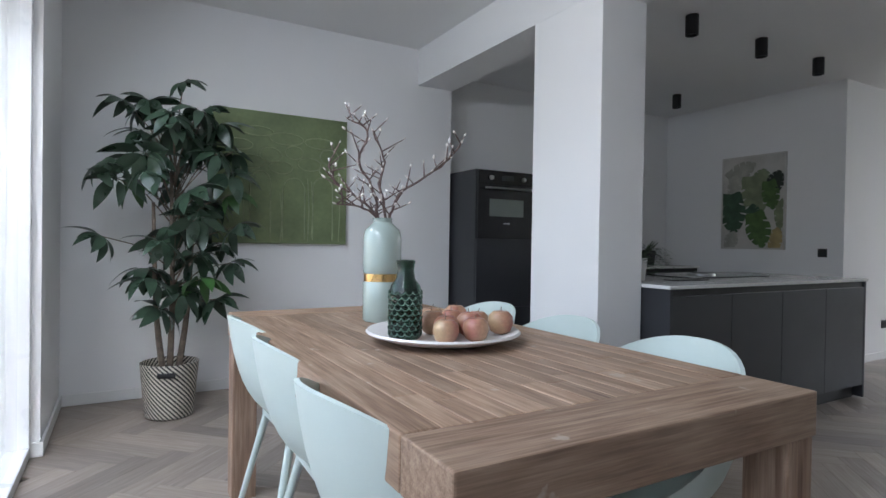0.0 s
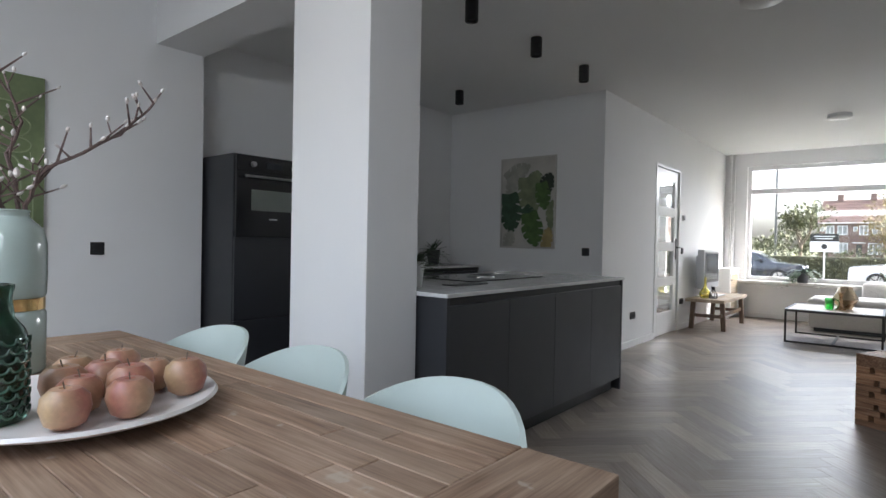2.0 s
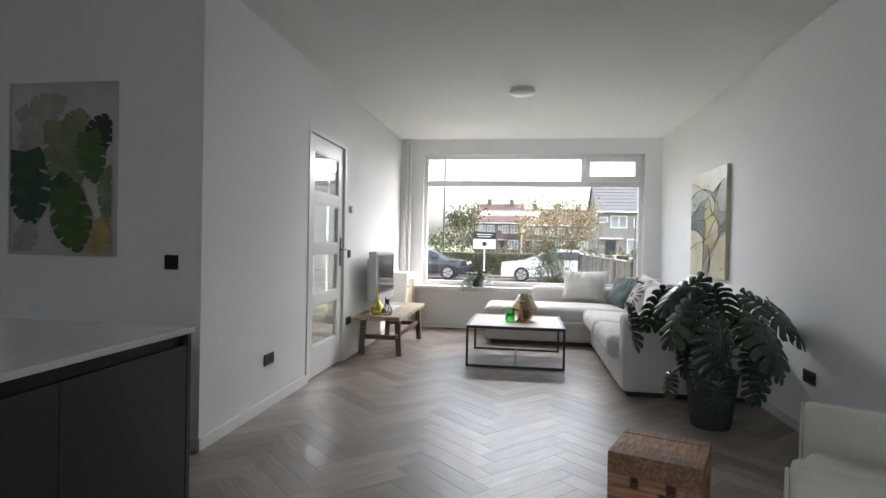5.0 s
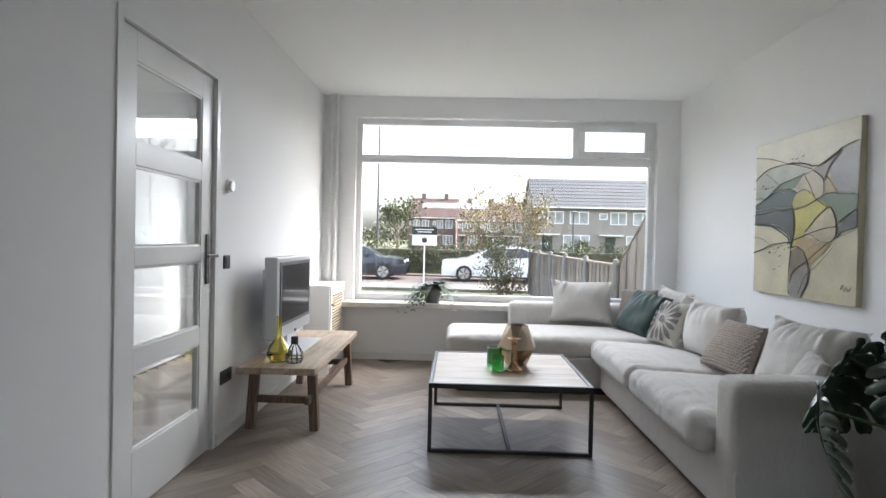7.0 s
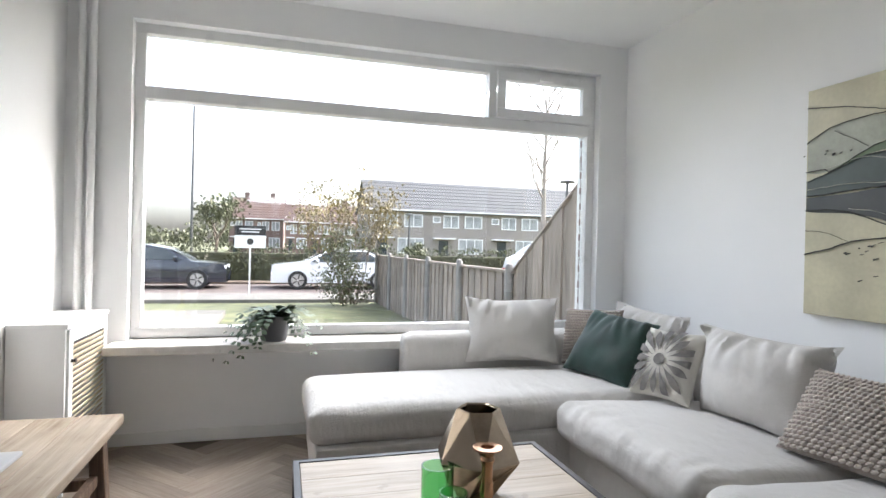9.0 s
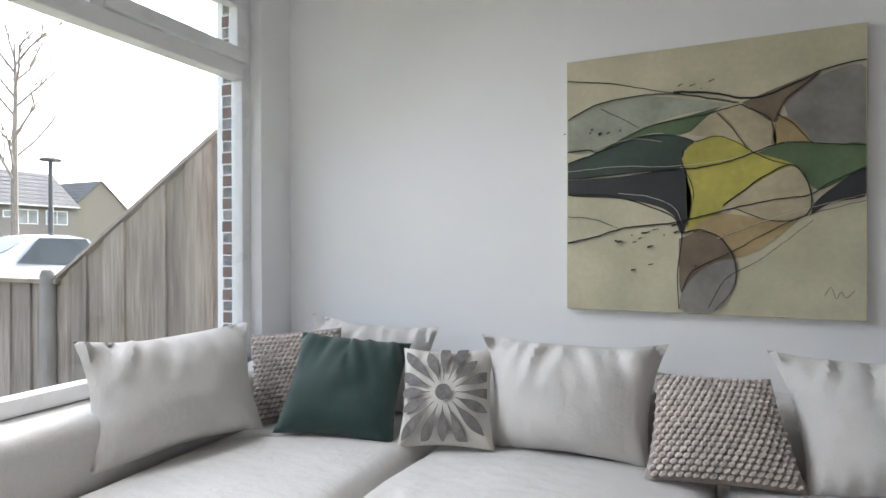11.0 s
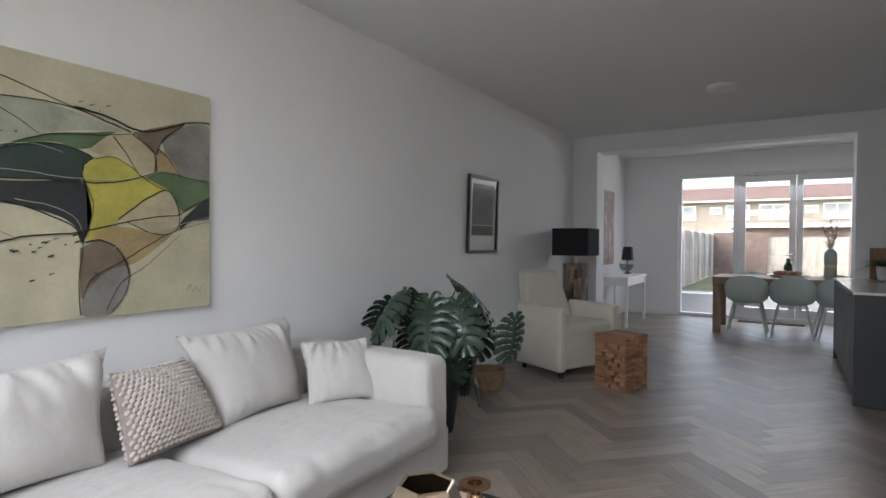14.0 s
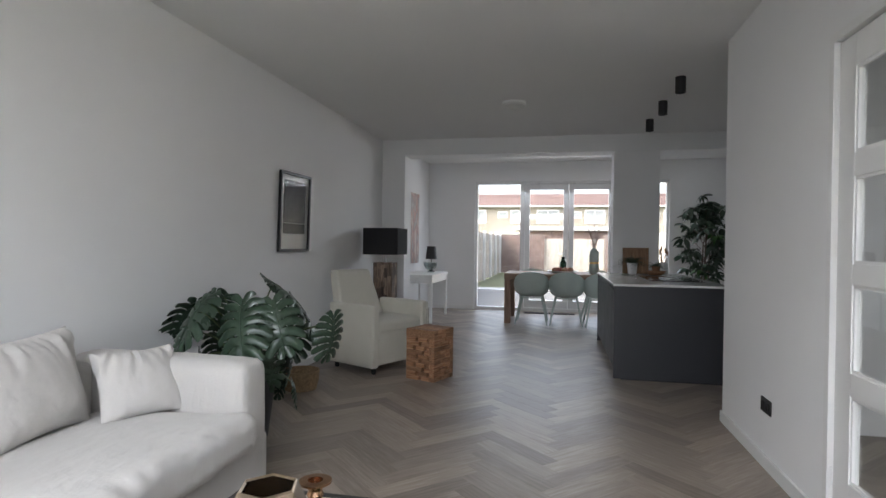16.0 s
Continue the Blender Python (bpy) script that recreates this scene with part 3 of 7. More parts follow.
def apple_mat(name, seed):
    m, nt, b = nodes_of(name, 0.36)
    n = noise_node(nt, 9.0, 5, (1, 1, 0.5), 30.0)
    c = ramp(nt, n.outputs["Fac"], ((0.36, (0.42, 0.29, 0.17)), (0.52, (0.40, 0.21, 0.14)), (0.66, (0.34, 0.085, 0.085))))
    fine = noise_node(nt, 90, 2)
    nt.links.new(mixed(nt, 0.3, c.outputs["Color"], ramp(nt, fine.outputs["Fac"], ((0.45, (0.75, 0.7, 0.6)), (0.7, (1.3, 1.25, 1.1)))).outputs["Color"], "MULTIPLY"), b.inputs["Base Color"])
    return m


APPLE = apple_mat("apple_skin", 1)
apple_spots = [(-0.06, -0.12, 0), (0.04, -0.13, 0), (0.165, -0.085, 0), (0.145, 0.02, 0), (-0.015, -0.045, 0), (0.075, -0.04, 0), (-0.015, 0.045, 0), (0.06, 0.05, 0), (0.03, 0.135, 0), (0.115, 0.115, 0)]
rng = random.Random(3)
for ax, ay, lift in apple_spots:
    r = rng.uniform(0.039, 0.0435)
    ap = thing("apple", (PXY[0] + ax, PXY[1] + ay, TZ + 0.013 + (0.008 if math.hypot(ax, ay) > 0.15 else 0)), rng.uniform(0, 360), "red and yellow blushed apple on the plate", "apple", "apples on the plate")
    part("fruit", lathed(((0, 0.014), (r * 0.45, 0.003), (r * 0.8, r * 0.3), (r, r * 0.95), (r * 0.93, r * 1.45), (r * 0.6, r * 1.78), (r * 0.25, r * 1.8), (0, r * 1.55)), 20), APPLE, ap, "", None, True)
    part("stalk", tube(bmesh.new(), ((0, 0, r * 1.5), (0.002, 0, r * 1.8), (0.006, 0.002, r * 2.1)), 0.0014, 5), BARK, ap)

GREEN_GLASS = solid_glass("bottle_green_glass", (0.13, 0.24, 0.18), 0.06)
bottle = thing("bottle_vase", (0.868, 1.575, TZ + 0.013), 0, "dark green glass bottle vase with honeycomb relief", "vase")
bottle.scale = (0.83, 0.83, 0.81)
body = lathed(((0, 0.004), (0.056, 0.004), (0.062, 0.012), (0.062, 0.18), (0.055, 0.205), (0.036, 0.232), (0.031, 0.27), (0.033, 0.285), (0.036, 0.292), (0.036, 0.302), (0.029, 0.304),
               (0.025, 0.285), (0.025, 0.24), (0.048, 0.205), (0.054, 0.178), (0.054, 0.016), (0, 0.012)), 40)
part("bottle", body, GREEN_GLASS, bottle, "", None, True)
scales = bmesh.new()
for row in range(9):
    for k in range(14):
        a = (k + 0.5 * (row % 2)) * 2 * math.pi / 14
        z = 0.02 + row * 0.0195
        d = Vector((math.cos(a), math.sin(a), 0))
        side = Vector((-d.y, d.x, 0))
        arc = [d * 0.062 + side * (0.0135 * math.cos(t)) + Vector((0, 0, z - 0.013 * math.sin(t) + 0.011)) for t in [math.pi * q / 6 for q in range(7)]]
        tube(scales, arc, 0.0026, 5)
part("relief", scales, plain("moulded_green_glass", (0.05, 0.105, 0.075), 0.12, var=0.1), bottle, "raised honeycomb scales", None, True)

# tall vase with magnolia
VXY = (1.0, 2.06)
CELADON = plain("celadon_glass", (0.35, 0.42, 0.385), 0.12, var=0.03, coat=0.5)
vase = thing("vase", (*VXY, TZ), 0, "tall celadon glass vase with a brass band", "vase")
vase.scale = (0.8, 0.8, 0.81)
part("lower_body", lathed(((0, 0), (0.086, 0), (0.094, 0.01), (0.094, 0.185), (0.088, 0.195)), 40), CELADON, vase, "", None, True)
part("band", lathed(((0.086, 0.195), (0.09, 0.196), (0.09, 0.232), (0.086, 0.233)), 40), BRASS, vase, "polished brass band", None, True)
part("upper_body", lathed(((0.088, 0.233), (0.094, 0.243), (0.096, 0.3), (0.095, 0.40), (0.086, 0.445), (0.06, 0.47), (0.047, 0.483), (0.046, 0.495), (0.05, 0.502), (0.046, 0.505), (0.04, 0.49), (0.04, 0.47)), 40), CELADON, vase, "", None, True)
TWIG = plain("dark_twig", (0.13, 0.085, 0.075), 0.8, var=0.3, scale=60, bump=0.4)
BUD = plain("magnolia_bud", (0.68, 0.63, 0.6), 0.6, var=0.1, scale=40)
mag = thing("magnolia_branches", (*VXY, TZ + 0.33), 0, "bare magnolia branches with white buds in the vase", "branches")
mag.scale = (0.88, 0.85, 0.69)
buds = []
rng = random.Random(11)
stem_ends = [((0, 0, -0.1), (-0.02, 0.0, 0.12), (-0.05, 0.02, 0.3), (-0.11, 0.02, 0.44), (-0.08, 0.0, 0.60), (-0.17, 0.0, 0.66)),
             ((0.01, 0, -0.1), (0.03, -0.01, 0.1), (0.06, -0.03, 0.24), (0.18, -0.06, 0.36), (0.26, -0.1, 0.44), (0.33, -0.13, 0.56)),
             ((0, 0.01, -0.1), (-0.01, 0.02, 0.1), (-0.10, 0.04, 0.22), (-0.2, 0.05, 0.3), (-0.24, 0.06, 0.42)),
             ((0, 0, -0.1), (0.02, 0.02, 0.14), (0.0, 0.05, 0.32), (0.04, 0.08, 0.45), (-0.02, 0.08, 0.62)),
             ((0, 0, -0.1), (-0.03, -0.01, 0.1), (-0.12, -0.03, 0.17), (-0.22, -0.02, 0.18))]
for st in stem_ends:
    pts = spline(st, 5)
    pts = [p + Vector((rng.uniform(-1, 1), rng.uniform(-1, 1), 0)) * 0.006 for p in pts]
    twig = bmesh.new()
    tube(twig, pts, 0.0082, 6, 0.45)
    for q in range(6, len(pts)):
        p = pts[q]
        way = Vector((rng.uniform(-1, 1), rng.uniform(-0.7, 0.7), rng.uniform(0.1, 1.0))).normalized()
        ln = rng.uniform(0.03, 0.12)
        mid = p + way * ln * 0.5 + Vector((0, 0, 0.01))
        end = p + way * ln + Vector((0, 0, 0.02))
        tube(twig, (p, mid, end), 0.0042, 5, 0.6)
        buds.append((end, way))
        if rng.random() < 0.4:
            e2 = mid + Vector((rng.uniform(-1, 1), rng.uniform(-1, 1), 0.8)).normalized() * 0.05
            tube(twig, (mid, e2), 0.0028, 5, 0.7)
            buds.append((e2, Vector((0, 0, 1))))
    buds.append((pts[-1], (pts[-1] - pts[-3]).normalized()))
    part("twig", twig, TWIG, mag, "", None, True)
bud_bm = lathed(((0, 0), (0.006, 0.006), (0.0095, 0.016), (0.0075, 0.03), (0, 0.042)), 8)
bud_me = part("bud", bud_bm, BUD, mag, "white furry bud", Matrix.Translation(buds[0][0]), True).data
for p, way in buds[1:]:
    s = rng.uniform(0.35, 0.7)
    part("bud", bud_me, BUD, mag, "", Matrix.Translation(p) @ (way + Vector((0, 0, 0.6))).to_track_quat("Z", "Y").to_matrix().to_4x4() @ Matrix.Scale(s, 4))

# green relief painting
OLIVE = plain("olive_green_oil", (0.19, 0.24, 0.115), 0.5, var=0.25, scale=3.0, bump=0.5, grain=35)
green_art = thing("painting", (1.16, YN - 0.0, 1.565), 0, "square olive green relief painting on canvas", "painting")
part("canvas", boxed((-0.505, -0.035, -0.49), (0.505, -0.001, 0.5), 0.004), OLIVE, green_art)
rel = bmesh.new()
for cx, w, h in ((-0.17, 0.075, 0.5), (0.08, 0.085, 0.46), (0.31, 0.08, 0.48)):
    arc = [(cx - w, -0.036, -0.46), (cx - w, -0.036, -0.46 + h - w)] + [(cx - w * math.cos(t), -0.036, -0.46 + h - w + w * 1.2 * math.sin(t)) for t in [math.pi * q / 10 for q in range(11)]] + [(cx + w, -0.036, -0.46)]
    tube(rel, arc, 0.006, 6)
for cx, cz, w, h in ((-0.10, 0.18, 0.08, 0.055), (0.08, 0.21, 0.07, 0.05), (0.2, 0.13, 0.09, 0.05), (0.36, 0.2, 0.075, 0.06), (0.36, 0.09, 0.08, 0.045), (-0.02, 0.09, 0.09, 0.045), (-0.25, 0.12, 0.11, 0.05), (-0.33, 0.24, 0.1, 0.04), (0.02, 0.31, 0.13, 0.045), (0.28, 0.3, 0.12, 0.04), (-0.2, 0.35, 0.12, 0.035)):
    tube(rel, [(cx + w * math.cos(t), -0.036, cz + h * math.sin(t)) for t in [2 * math.pi * q / 24 for q in range(25)]], 0.005, 6)
for cx, z0, z1 in ((-0.02, -0.47, -0.1), (0.19, -0.47, 0.02), (0.22, -0.44, 0.0), (0.44, -0.47, 0.05), (-0.3, -0.47, -0.02)):
    tube(rel, spline(((cx, -0.036, z0), (cx + 0.01, -0.036, (z0 + z1) / 2), (cx - 0.005, -0.036, z1)), 5), 0.004, 6)
part("relief", rel, plain("olive_green_relief", (0.27, 0.325, 0.18), 0.5, var=0.25, scale=8, bump=0.3, grain=40), green_art, "raised arches and ovals", None, True)

# schefflera in a woven basket
def basket_weave():
    m, nt, b = nodes_of("black_and_cream_weave", 0.85)
    tc = nt.nodes.new("ShaderNodeTexCoord")
    sep = nt.nodes.new("ShaderNodeSeparateXYZ")
    nt.links.new(tc.outputs["Object"], sep.inputs[0])
    at = nt.nodes.new("ShaderNodeMath"); at.operation = "ARCTAN2"
    nt.links.new(sep.outputs["Y"], at.inputs[0]); nt.links.new(sep.outputs["X"], at.inputs[1])
    mul = nt.nodes.new("ShaderNodeMath"); mul.operation = "MULTIPLY_ADD"
    nt.links.new(at.outputs[0], mul.inputs[0]); mul.inputs[1].default_value = 0.16
    nt.links.new(sep.outputs["Z"], mul.inputs[2])
    cmb = nt.nodes.new("ShaderNodeCombineXYZ")
    nt.links.new(mul.outputs[0], cmb.inputs[0])
    w = nt.nodes.new("ShaderNodeTexWave"); w.inputs["Scale"].default_value = 11.0; w.inputs["Distortion"].default_value = 0.6
    nt.links.new(cmb.outputs[0], w.inputs["Vector"])
    c2 = nt.nodes.new("ShaderNodeCombineXYZ"); nt.links.new(sep.outputs["Z"], c2.inputs[0])
    w2 = nt.nodes.new("ShaderNodeTexWave"); w2.inputs["Scale"].default_value = 26.0
    nt.links.new(c2.outputs[0], w2.inputs["Vector"])
    c = ramp(nt, w.outputs["Fac"], ((0.42, (0.06, 0.055, 0.05)), (0.5, (0.55, 0.5, 0.42))))
    nt.links.new(c.outputs["Color"], b.inputs["Base Color"])
    put_bump(nt, b, w2.outputs["Fac"], 0.8, 0.004)
    return m


WEAVE = basket_weave()
BX, BY = 0.36, 3.86
basket = thing("plant_basket", (BX, BY, 0), 20, "round black and cream woven plant basket with handles", "basket")
part("basket", lathed(((0, 0.0), (0.125, 0.0), (0.14, 0.01), (0.165, 0.30), (0.168, 0.335), (0.16, 0.337), (0.152, 0.3), (0.13, 0.03), (0, 0.025)), 48), WEAVE, basket, "", None, True)
for a in (60, 240):
    part("handle", boxed((0.158, -0.05, 0.265), (0.174, 0.05, 0.295), 0.006), BLACK, basket, "", pose(0, 0, 0, 0, 0, a))
part("soil", lathed(((0, 0.27), (0.155, 0.27)), 24), SOIL, basket)

tree = thing("umbrella_plant", (BX, BY, 0.27), 0, "tall umbrella plant with dark glossy palmate leaves", "plant")
trunks = bmesh.new()
for a, b, c in (((0.0, 0, 0), (0.01, 0.0, 0.5), (0.0, 0.02, 1.25)), ((0.05, 0.02, 0), (0.1, 0.03, 0.4), (0.13, 0.05, 0.95)), ((-0.04, -0.02, 0), (-0.08, -0.02, 0.4), (-0.10, 0.0, 1.05))):
    tube(trunks, spline((a, b, c), 6), 0.021, 8, 0.5)
part("trunk", trunks, BARK, tree, "", None, True)


def palmate(seed, n):
    """A whorl of long drooping leaflets on short stalks."""
    rg = random.Random(seed)
    bm = bmesh.new()
    for k in range(n):
        a = 360 * k / n + rg.uniform(-12, 12)
        ln = rg.uniform(0.15, 0.215)
        m = pose(0, 0, 0, 0, 0, a) @ pose(0.026, 0, 0, rg.uniform(-14, 14), rg.uniform(0, 32), 0)
        tube(bm, (Vector((0, 0, 0)), m.translation), 0.0016, 4)
        blade(bm, m, ln, ln * rg.uniform(0.34, 0.42), 7, rg.uniform(0.2, 0.6), 0.16)
    return bm


leaf_meshes = []
for k in range(5):
    ob = part("leaf", palmate(k, 7 + k % 3), LEAF if k else LEAF_PALE, tree, "", None, True)
    leaf_meshes.append(ob.data)
    bpy.data.objects.remove(ob)
rng = random.Random(21)
for k in range(54):
    z = 0.36 + 1.3 * ((k * 0.618) % 1.0) ** 0.85
    hub = Vector((0.02, 0.02, min(z * 0.8, 1.25)))
    spread = 0.45 * (0.55 + 0.45 * math.sin(math.pi * min(1, (z - 0.1) / 1.7))) * rng.uniform(0.4, 1.0)
    a = rng.uniform(0, 2 * math.pi)
    tip = Vector((max(-0.42, math.cos(a) * spread), min(math.sin(a) * spread * 0.85, 0.31), z + 0.05))
    part("stalk", tube(bmesh.new(), (hub, (hub + tip) / 2 + Vector((0, 0, 0.05)), tip), 0.0045, 5, 0.6), BARK, tree, "", None, True)
    tilt = pose(0, 0, 0, rng.uniform(-20, 20) + 26 * math.sin(-a), rng.uniform(-15, 20) + 26 * math.cos(a), rng.uniform(0, 360))
    part("leaf", leaf_meshes[0 if k in (5, 9, 17) else 1 + k % 4], LEAF, tree, "", Matrix.Translation(tip) @ tilt @ Matrix.Scale(rng.uniform(0.85, 1.1), 4))
# young shoots stand above the crown
for x, y, z, a in ((-0.13, -0.05, 1.66, 150), (0.06, -0.06, 1.8, 30), (0.2, 0.0, 1.66, -20)):
    part("stalk", tube(bmesh.new(), spline(((0.02, 0.02, 1.2), (x * 0.6, y * 0.6, z - 0.2), (x, y, z)), 5), 0.005, 5, 0.6), BARK, tree, "", None, True)
    part("leaf", leaf_meshes[1], LEAF, tree, "", Matrix.Translation((x, y, z)) @ pose(0, 0, 0, 0, -30, a) @ Matrix.Scale(0.72, 4))

# console against the side wall
CX0, CX1, CY1 = 0.62, 1.85, -0.40
console = thing("console_desk", (0, 0, 0), 0, "narrow white lacquered console desk by the wall", "desk")
part("desktop", boxed((CX0, YS + 0.02, 0.71), (CX1, CY1, 0.75), 0.004), TRIM, console)
part("drawer_box", boxed((CX0 + 0.06, YS + 0.05, 0.615), (CX1 - 0.06, CY1 - 0.02, 0.71), 0.003), TRIM, console)
for x in (CX0 + 0.02, CX1 - 0.06):
    for y in (YS + 0.04, CY1 - 0.05):
        part("leg", boxed((x, y, 0), (x + 0.04, y + 0.04, 0.71), 0.003), TRIM, console)
dl = thing("table_lamp", (0.80, -0.66, 0.75), 0, "table lamp with a black shade and turned base", "lamp")
part("base", lathed(((0, 0), (0.065, 0), (0.065, 0.012), (0.02, 0.03), (0.035, 0.06), (0.045, 0.09), (0.02, 0.125), (0.03, 0.15), (0.012, 0.17), (0.01, 0.24)), 24), plain("smoked_chrome", (0.2, 0.19, 0.18), 0.15, 1.0), dl, "", None, True)
part("shade", lathed(((0.1, 0.22), (0.075, 0.44), (0.072, 0.44), (0.097, 0.22)), 32), BLACK, dl, "", None, True)
bowl = thing("glass_bowl", (1.05, -0.62, 0.75), 0, "white footed glass bowl with a scalloped rim", "bowl")
bprof = ((0, 0), (0.05, 0), (0.05, 0.008), (0.012, 0.02), (0.02, 0.035), (0.08, 0.065), (0.11, 0.12), (0.115, 0.165), (0.109, 0.165), (0.1, 0.12), (0.07, 0.075), (0, 0.05))
part("bowl", lathed(bprof, 32), clear("milky_glass", (0.75, 0.8, 0.8), 0.1, 3.0), bowl, "", None, True)
rim = bmesh.new()
for k in range(12):
    a = 2 * math.pi * k / 12
    bmesh.ops.create_uvsphere(rim, u_segments=8, v_segments=6, radius=0.013, matrix=Matrix.Translation((0.112 * math.cos(a), 0.112 * math.sin(a), 0.17)))
part("beaded_rim", rim, plain("white_glass", (0.7, 0.72, 0.72), 0.15), bowl, "", None, True)
wart = thing("wall_art", (0.95, YS + 0.0, 1.5), 0, "tall narrow canvas in muted red and grey", "painting")
wm, wnt, wb = nodes_of("muted_red_grey_paint", 0.7)
wns = noise_node(wnt, 3.2, 6, (3, 1, 1.3))
wnt.links.new(ramp(wnt, wns.outputs["Fac"], ((0.3, (0.55, 0.53, 0.52)), (0.45, (0.33, 0.3, 0.3)), (0.52, (0.45, 0.27, 0.22)), (0.65, (0.62, 0.58, 0.55)))).outputs["Color"], wb.inputs["Base Color"])
part("canvas", boxed((-0.3, 0.002, -0.6), (0.3, 0.034, 0.6), 0.003), wm, wart)
vent_grille = thing("floor_vent", (0.05, 1.35, 0), 0, "long black floor vent by the patio doors", "vent")
part("grille_frame", boxes(((-0.06, -0.45, 0.0), (0.06, -0.44, 0.012)), ((-0.06, 0.44, 0.0), (0.06, 0.45, 0.012)), ((-0.06, -0.44, 0), (-0.05, 0.44, 0.012)), ((0.05, -0.44, 0), (0.06, 0.44, 0.012))), BLACK, vent_grille)
for k in range(6):
    part("slat", boxed((-0.046 + k * 0.017, -0.44, 0.001), (-0.039 + k * 0.017, 0.44, 0.01)), BLACK, vent_grille)


def wall_plate(name, m, label, category, material, kind="switch"):
    """A switch or socket on a wall; it faces -y before m."""
    ob = thing(name, (0, 0, 0), 0, label, category)
    ob.matrix_basis = m
    if kind == "double":
        part("plate", boxed((-0.075, -0.009, -0.04), (0.075, 0, 0.04), 0.003), material, ob)
        for sx in (-0.037, 0.037):
            part("socket_well", lathed(((0.021, 0), (0.021, 0.004), (0.018, 0.004), (0.018, 0.001), (0, 0.001)), 20), BLACK, ob, "", pose(sx, -0.009, 0, 90))
    else:
        part("plate", boxed((-0.041, -0.009, -0.041), (0.041, 0, 0.041), 0.003), material, ob)
        part("rocker", boxed((-0.029, -0.014, -0.029), (0.029, -0.009, 0.029), 0.002), material, ob)
    return ob


wall_plate("light_switch", pose(1.965, YN, 1.05), "square black light switch on the wall", "switch", BLACK)
wall_plate("light_switch", pose(XK, 2.83, 1.06, 0, 0, -90), "square black light switch on the wall", "switch", BLACK)
wall_plate("light_switch", pose(8.57, YD, 1.075), "square dark grey light switch by the door", "switch", plain("dark_grey_plastic", (0.05, 0.05, 0.055), 0.4))
wall_plate("wall_socket", pose(6.79, YD, 0.35), "black double wall socket above the skirting", "socket", BLACK, "double")
wall_plate("wall_socket", pose(8.585, YD, 0.385), "black double wall socket beside the bench", "socket", BLACK, "double")
wall_plate("wall_socket", pose(6.9, YS, 0.39, 0, 0, 180), "black double wall socket on the side wall", "socket", BLACK, "double")

# ---- kitchen ----
IX0, IX1, IY0, IY1, IZ = 2.675, 4.855, 2.005, 3.02, 0.886
island = thing("kitchen_island", (0, 0, 0), 0, "anthracite kitchen island with four handleless doors", "kitchen island")
part("carcass", boxed((IX0 + 0.02, IY0 + 0.035, 0.1), (IX1 - 0.02, IY1 - 0.03, IZ - 0.02)), ANTHRACITE, island)
part("end_panel", boxed((IX1 - 0.022, IY0 + 0.002, 0.012), (IX1, IY1 - 0.012, IZ - 0.022), 0.0015), ANTHRACITE, island)
part("end_panel", boxed((IX0, IY0 + 0.002, 0.0), (IX0 + 0.022, IY1 - 0.012, IZ - 0.022), 0.0015), ANTHRACITE, island)
part("plinth", boxed((IX0 + 0.022, IY0 + 0.07, 0), (IX1 - 0.012, IY1 - 0.06, 0.1)), BLACK, island)
part("grip_rail", boxed((IX0 + 0.022, IY0 + 0.02, IZ - 0.06), (IX1 - 0.022, IY0 + 0.036, IZ - 0.022)), BLACK, island)
dw = (IX1 - IX0 - 0.044) / 4
for k in range(4):
    a = IX0 + 0.022 + k * dw
    part("door", boxed((a + 0.0015, IY0 + 0.004, 0.105), (a + dw - 0.0015, IY0 + 0.024, IZ - 0.062), 0.0015), ANTHRACITE, island)
top_ob = thing("island_worktop", (0, 0, 0), 0, "thin white quartz worktop on the island", "worktop")
part("slab", boxed((IX0 - 0.012, IY0 - 0.008, IZ - 0.02), (IX1 + 0.008, IY1, IZ), 0.002), QUARTZ, top_ob)
hob = thing("induction_hob", (3.86, 2.66, IZ), 0, "black glass induction hob with a round extractor", "hob")
part("glass", boxed((-0.44, -0.26, 0.0), (0.44, 0.26, 0.007), 0.003), BLACK_GLASS, hob)
part("extractor_ring", lathed(((0.1, 0.007), (0.1, 0.016), (0.085, 0.02), (0.07, 0.012), (0, 0.01)), 40), STEEL, hob, "", None, True)
part("extractor_cap", lathed(((0.0, 0.021), (0.075, 0.021), (0.08, 0.017), (0.075, 0.013)), 40), BLACK, hob, "", None, True)
for x in (-0.27, 0.27):
    for y in (-0.12, 0.12):
        part("zone_mark", lathed(((0.085, 0.0072), (0.087, 0.0076), (0.089, 0.0072)), 40), plain("print_grey", (0.2, 0.2, 0.2), 0.3), hob, "", pose(x, y, 0))
pop = thing("socket_strip", (3.22, 2.31, IZ), 0, "flush black socket strip in the worktop", "socket")
part("lid", boxed((-0.15, -0.055, 0), (0.15, 0.055, 0.006), 0.002), BLACK, pop)
part("lid_seam", boxed((-0.145, 0.03, 0.0062), (0.145, 0.033, 0.0075)), STEEL, pop)

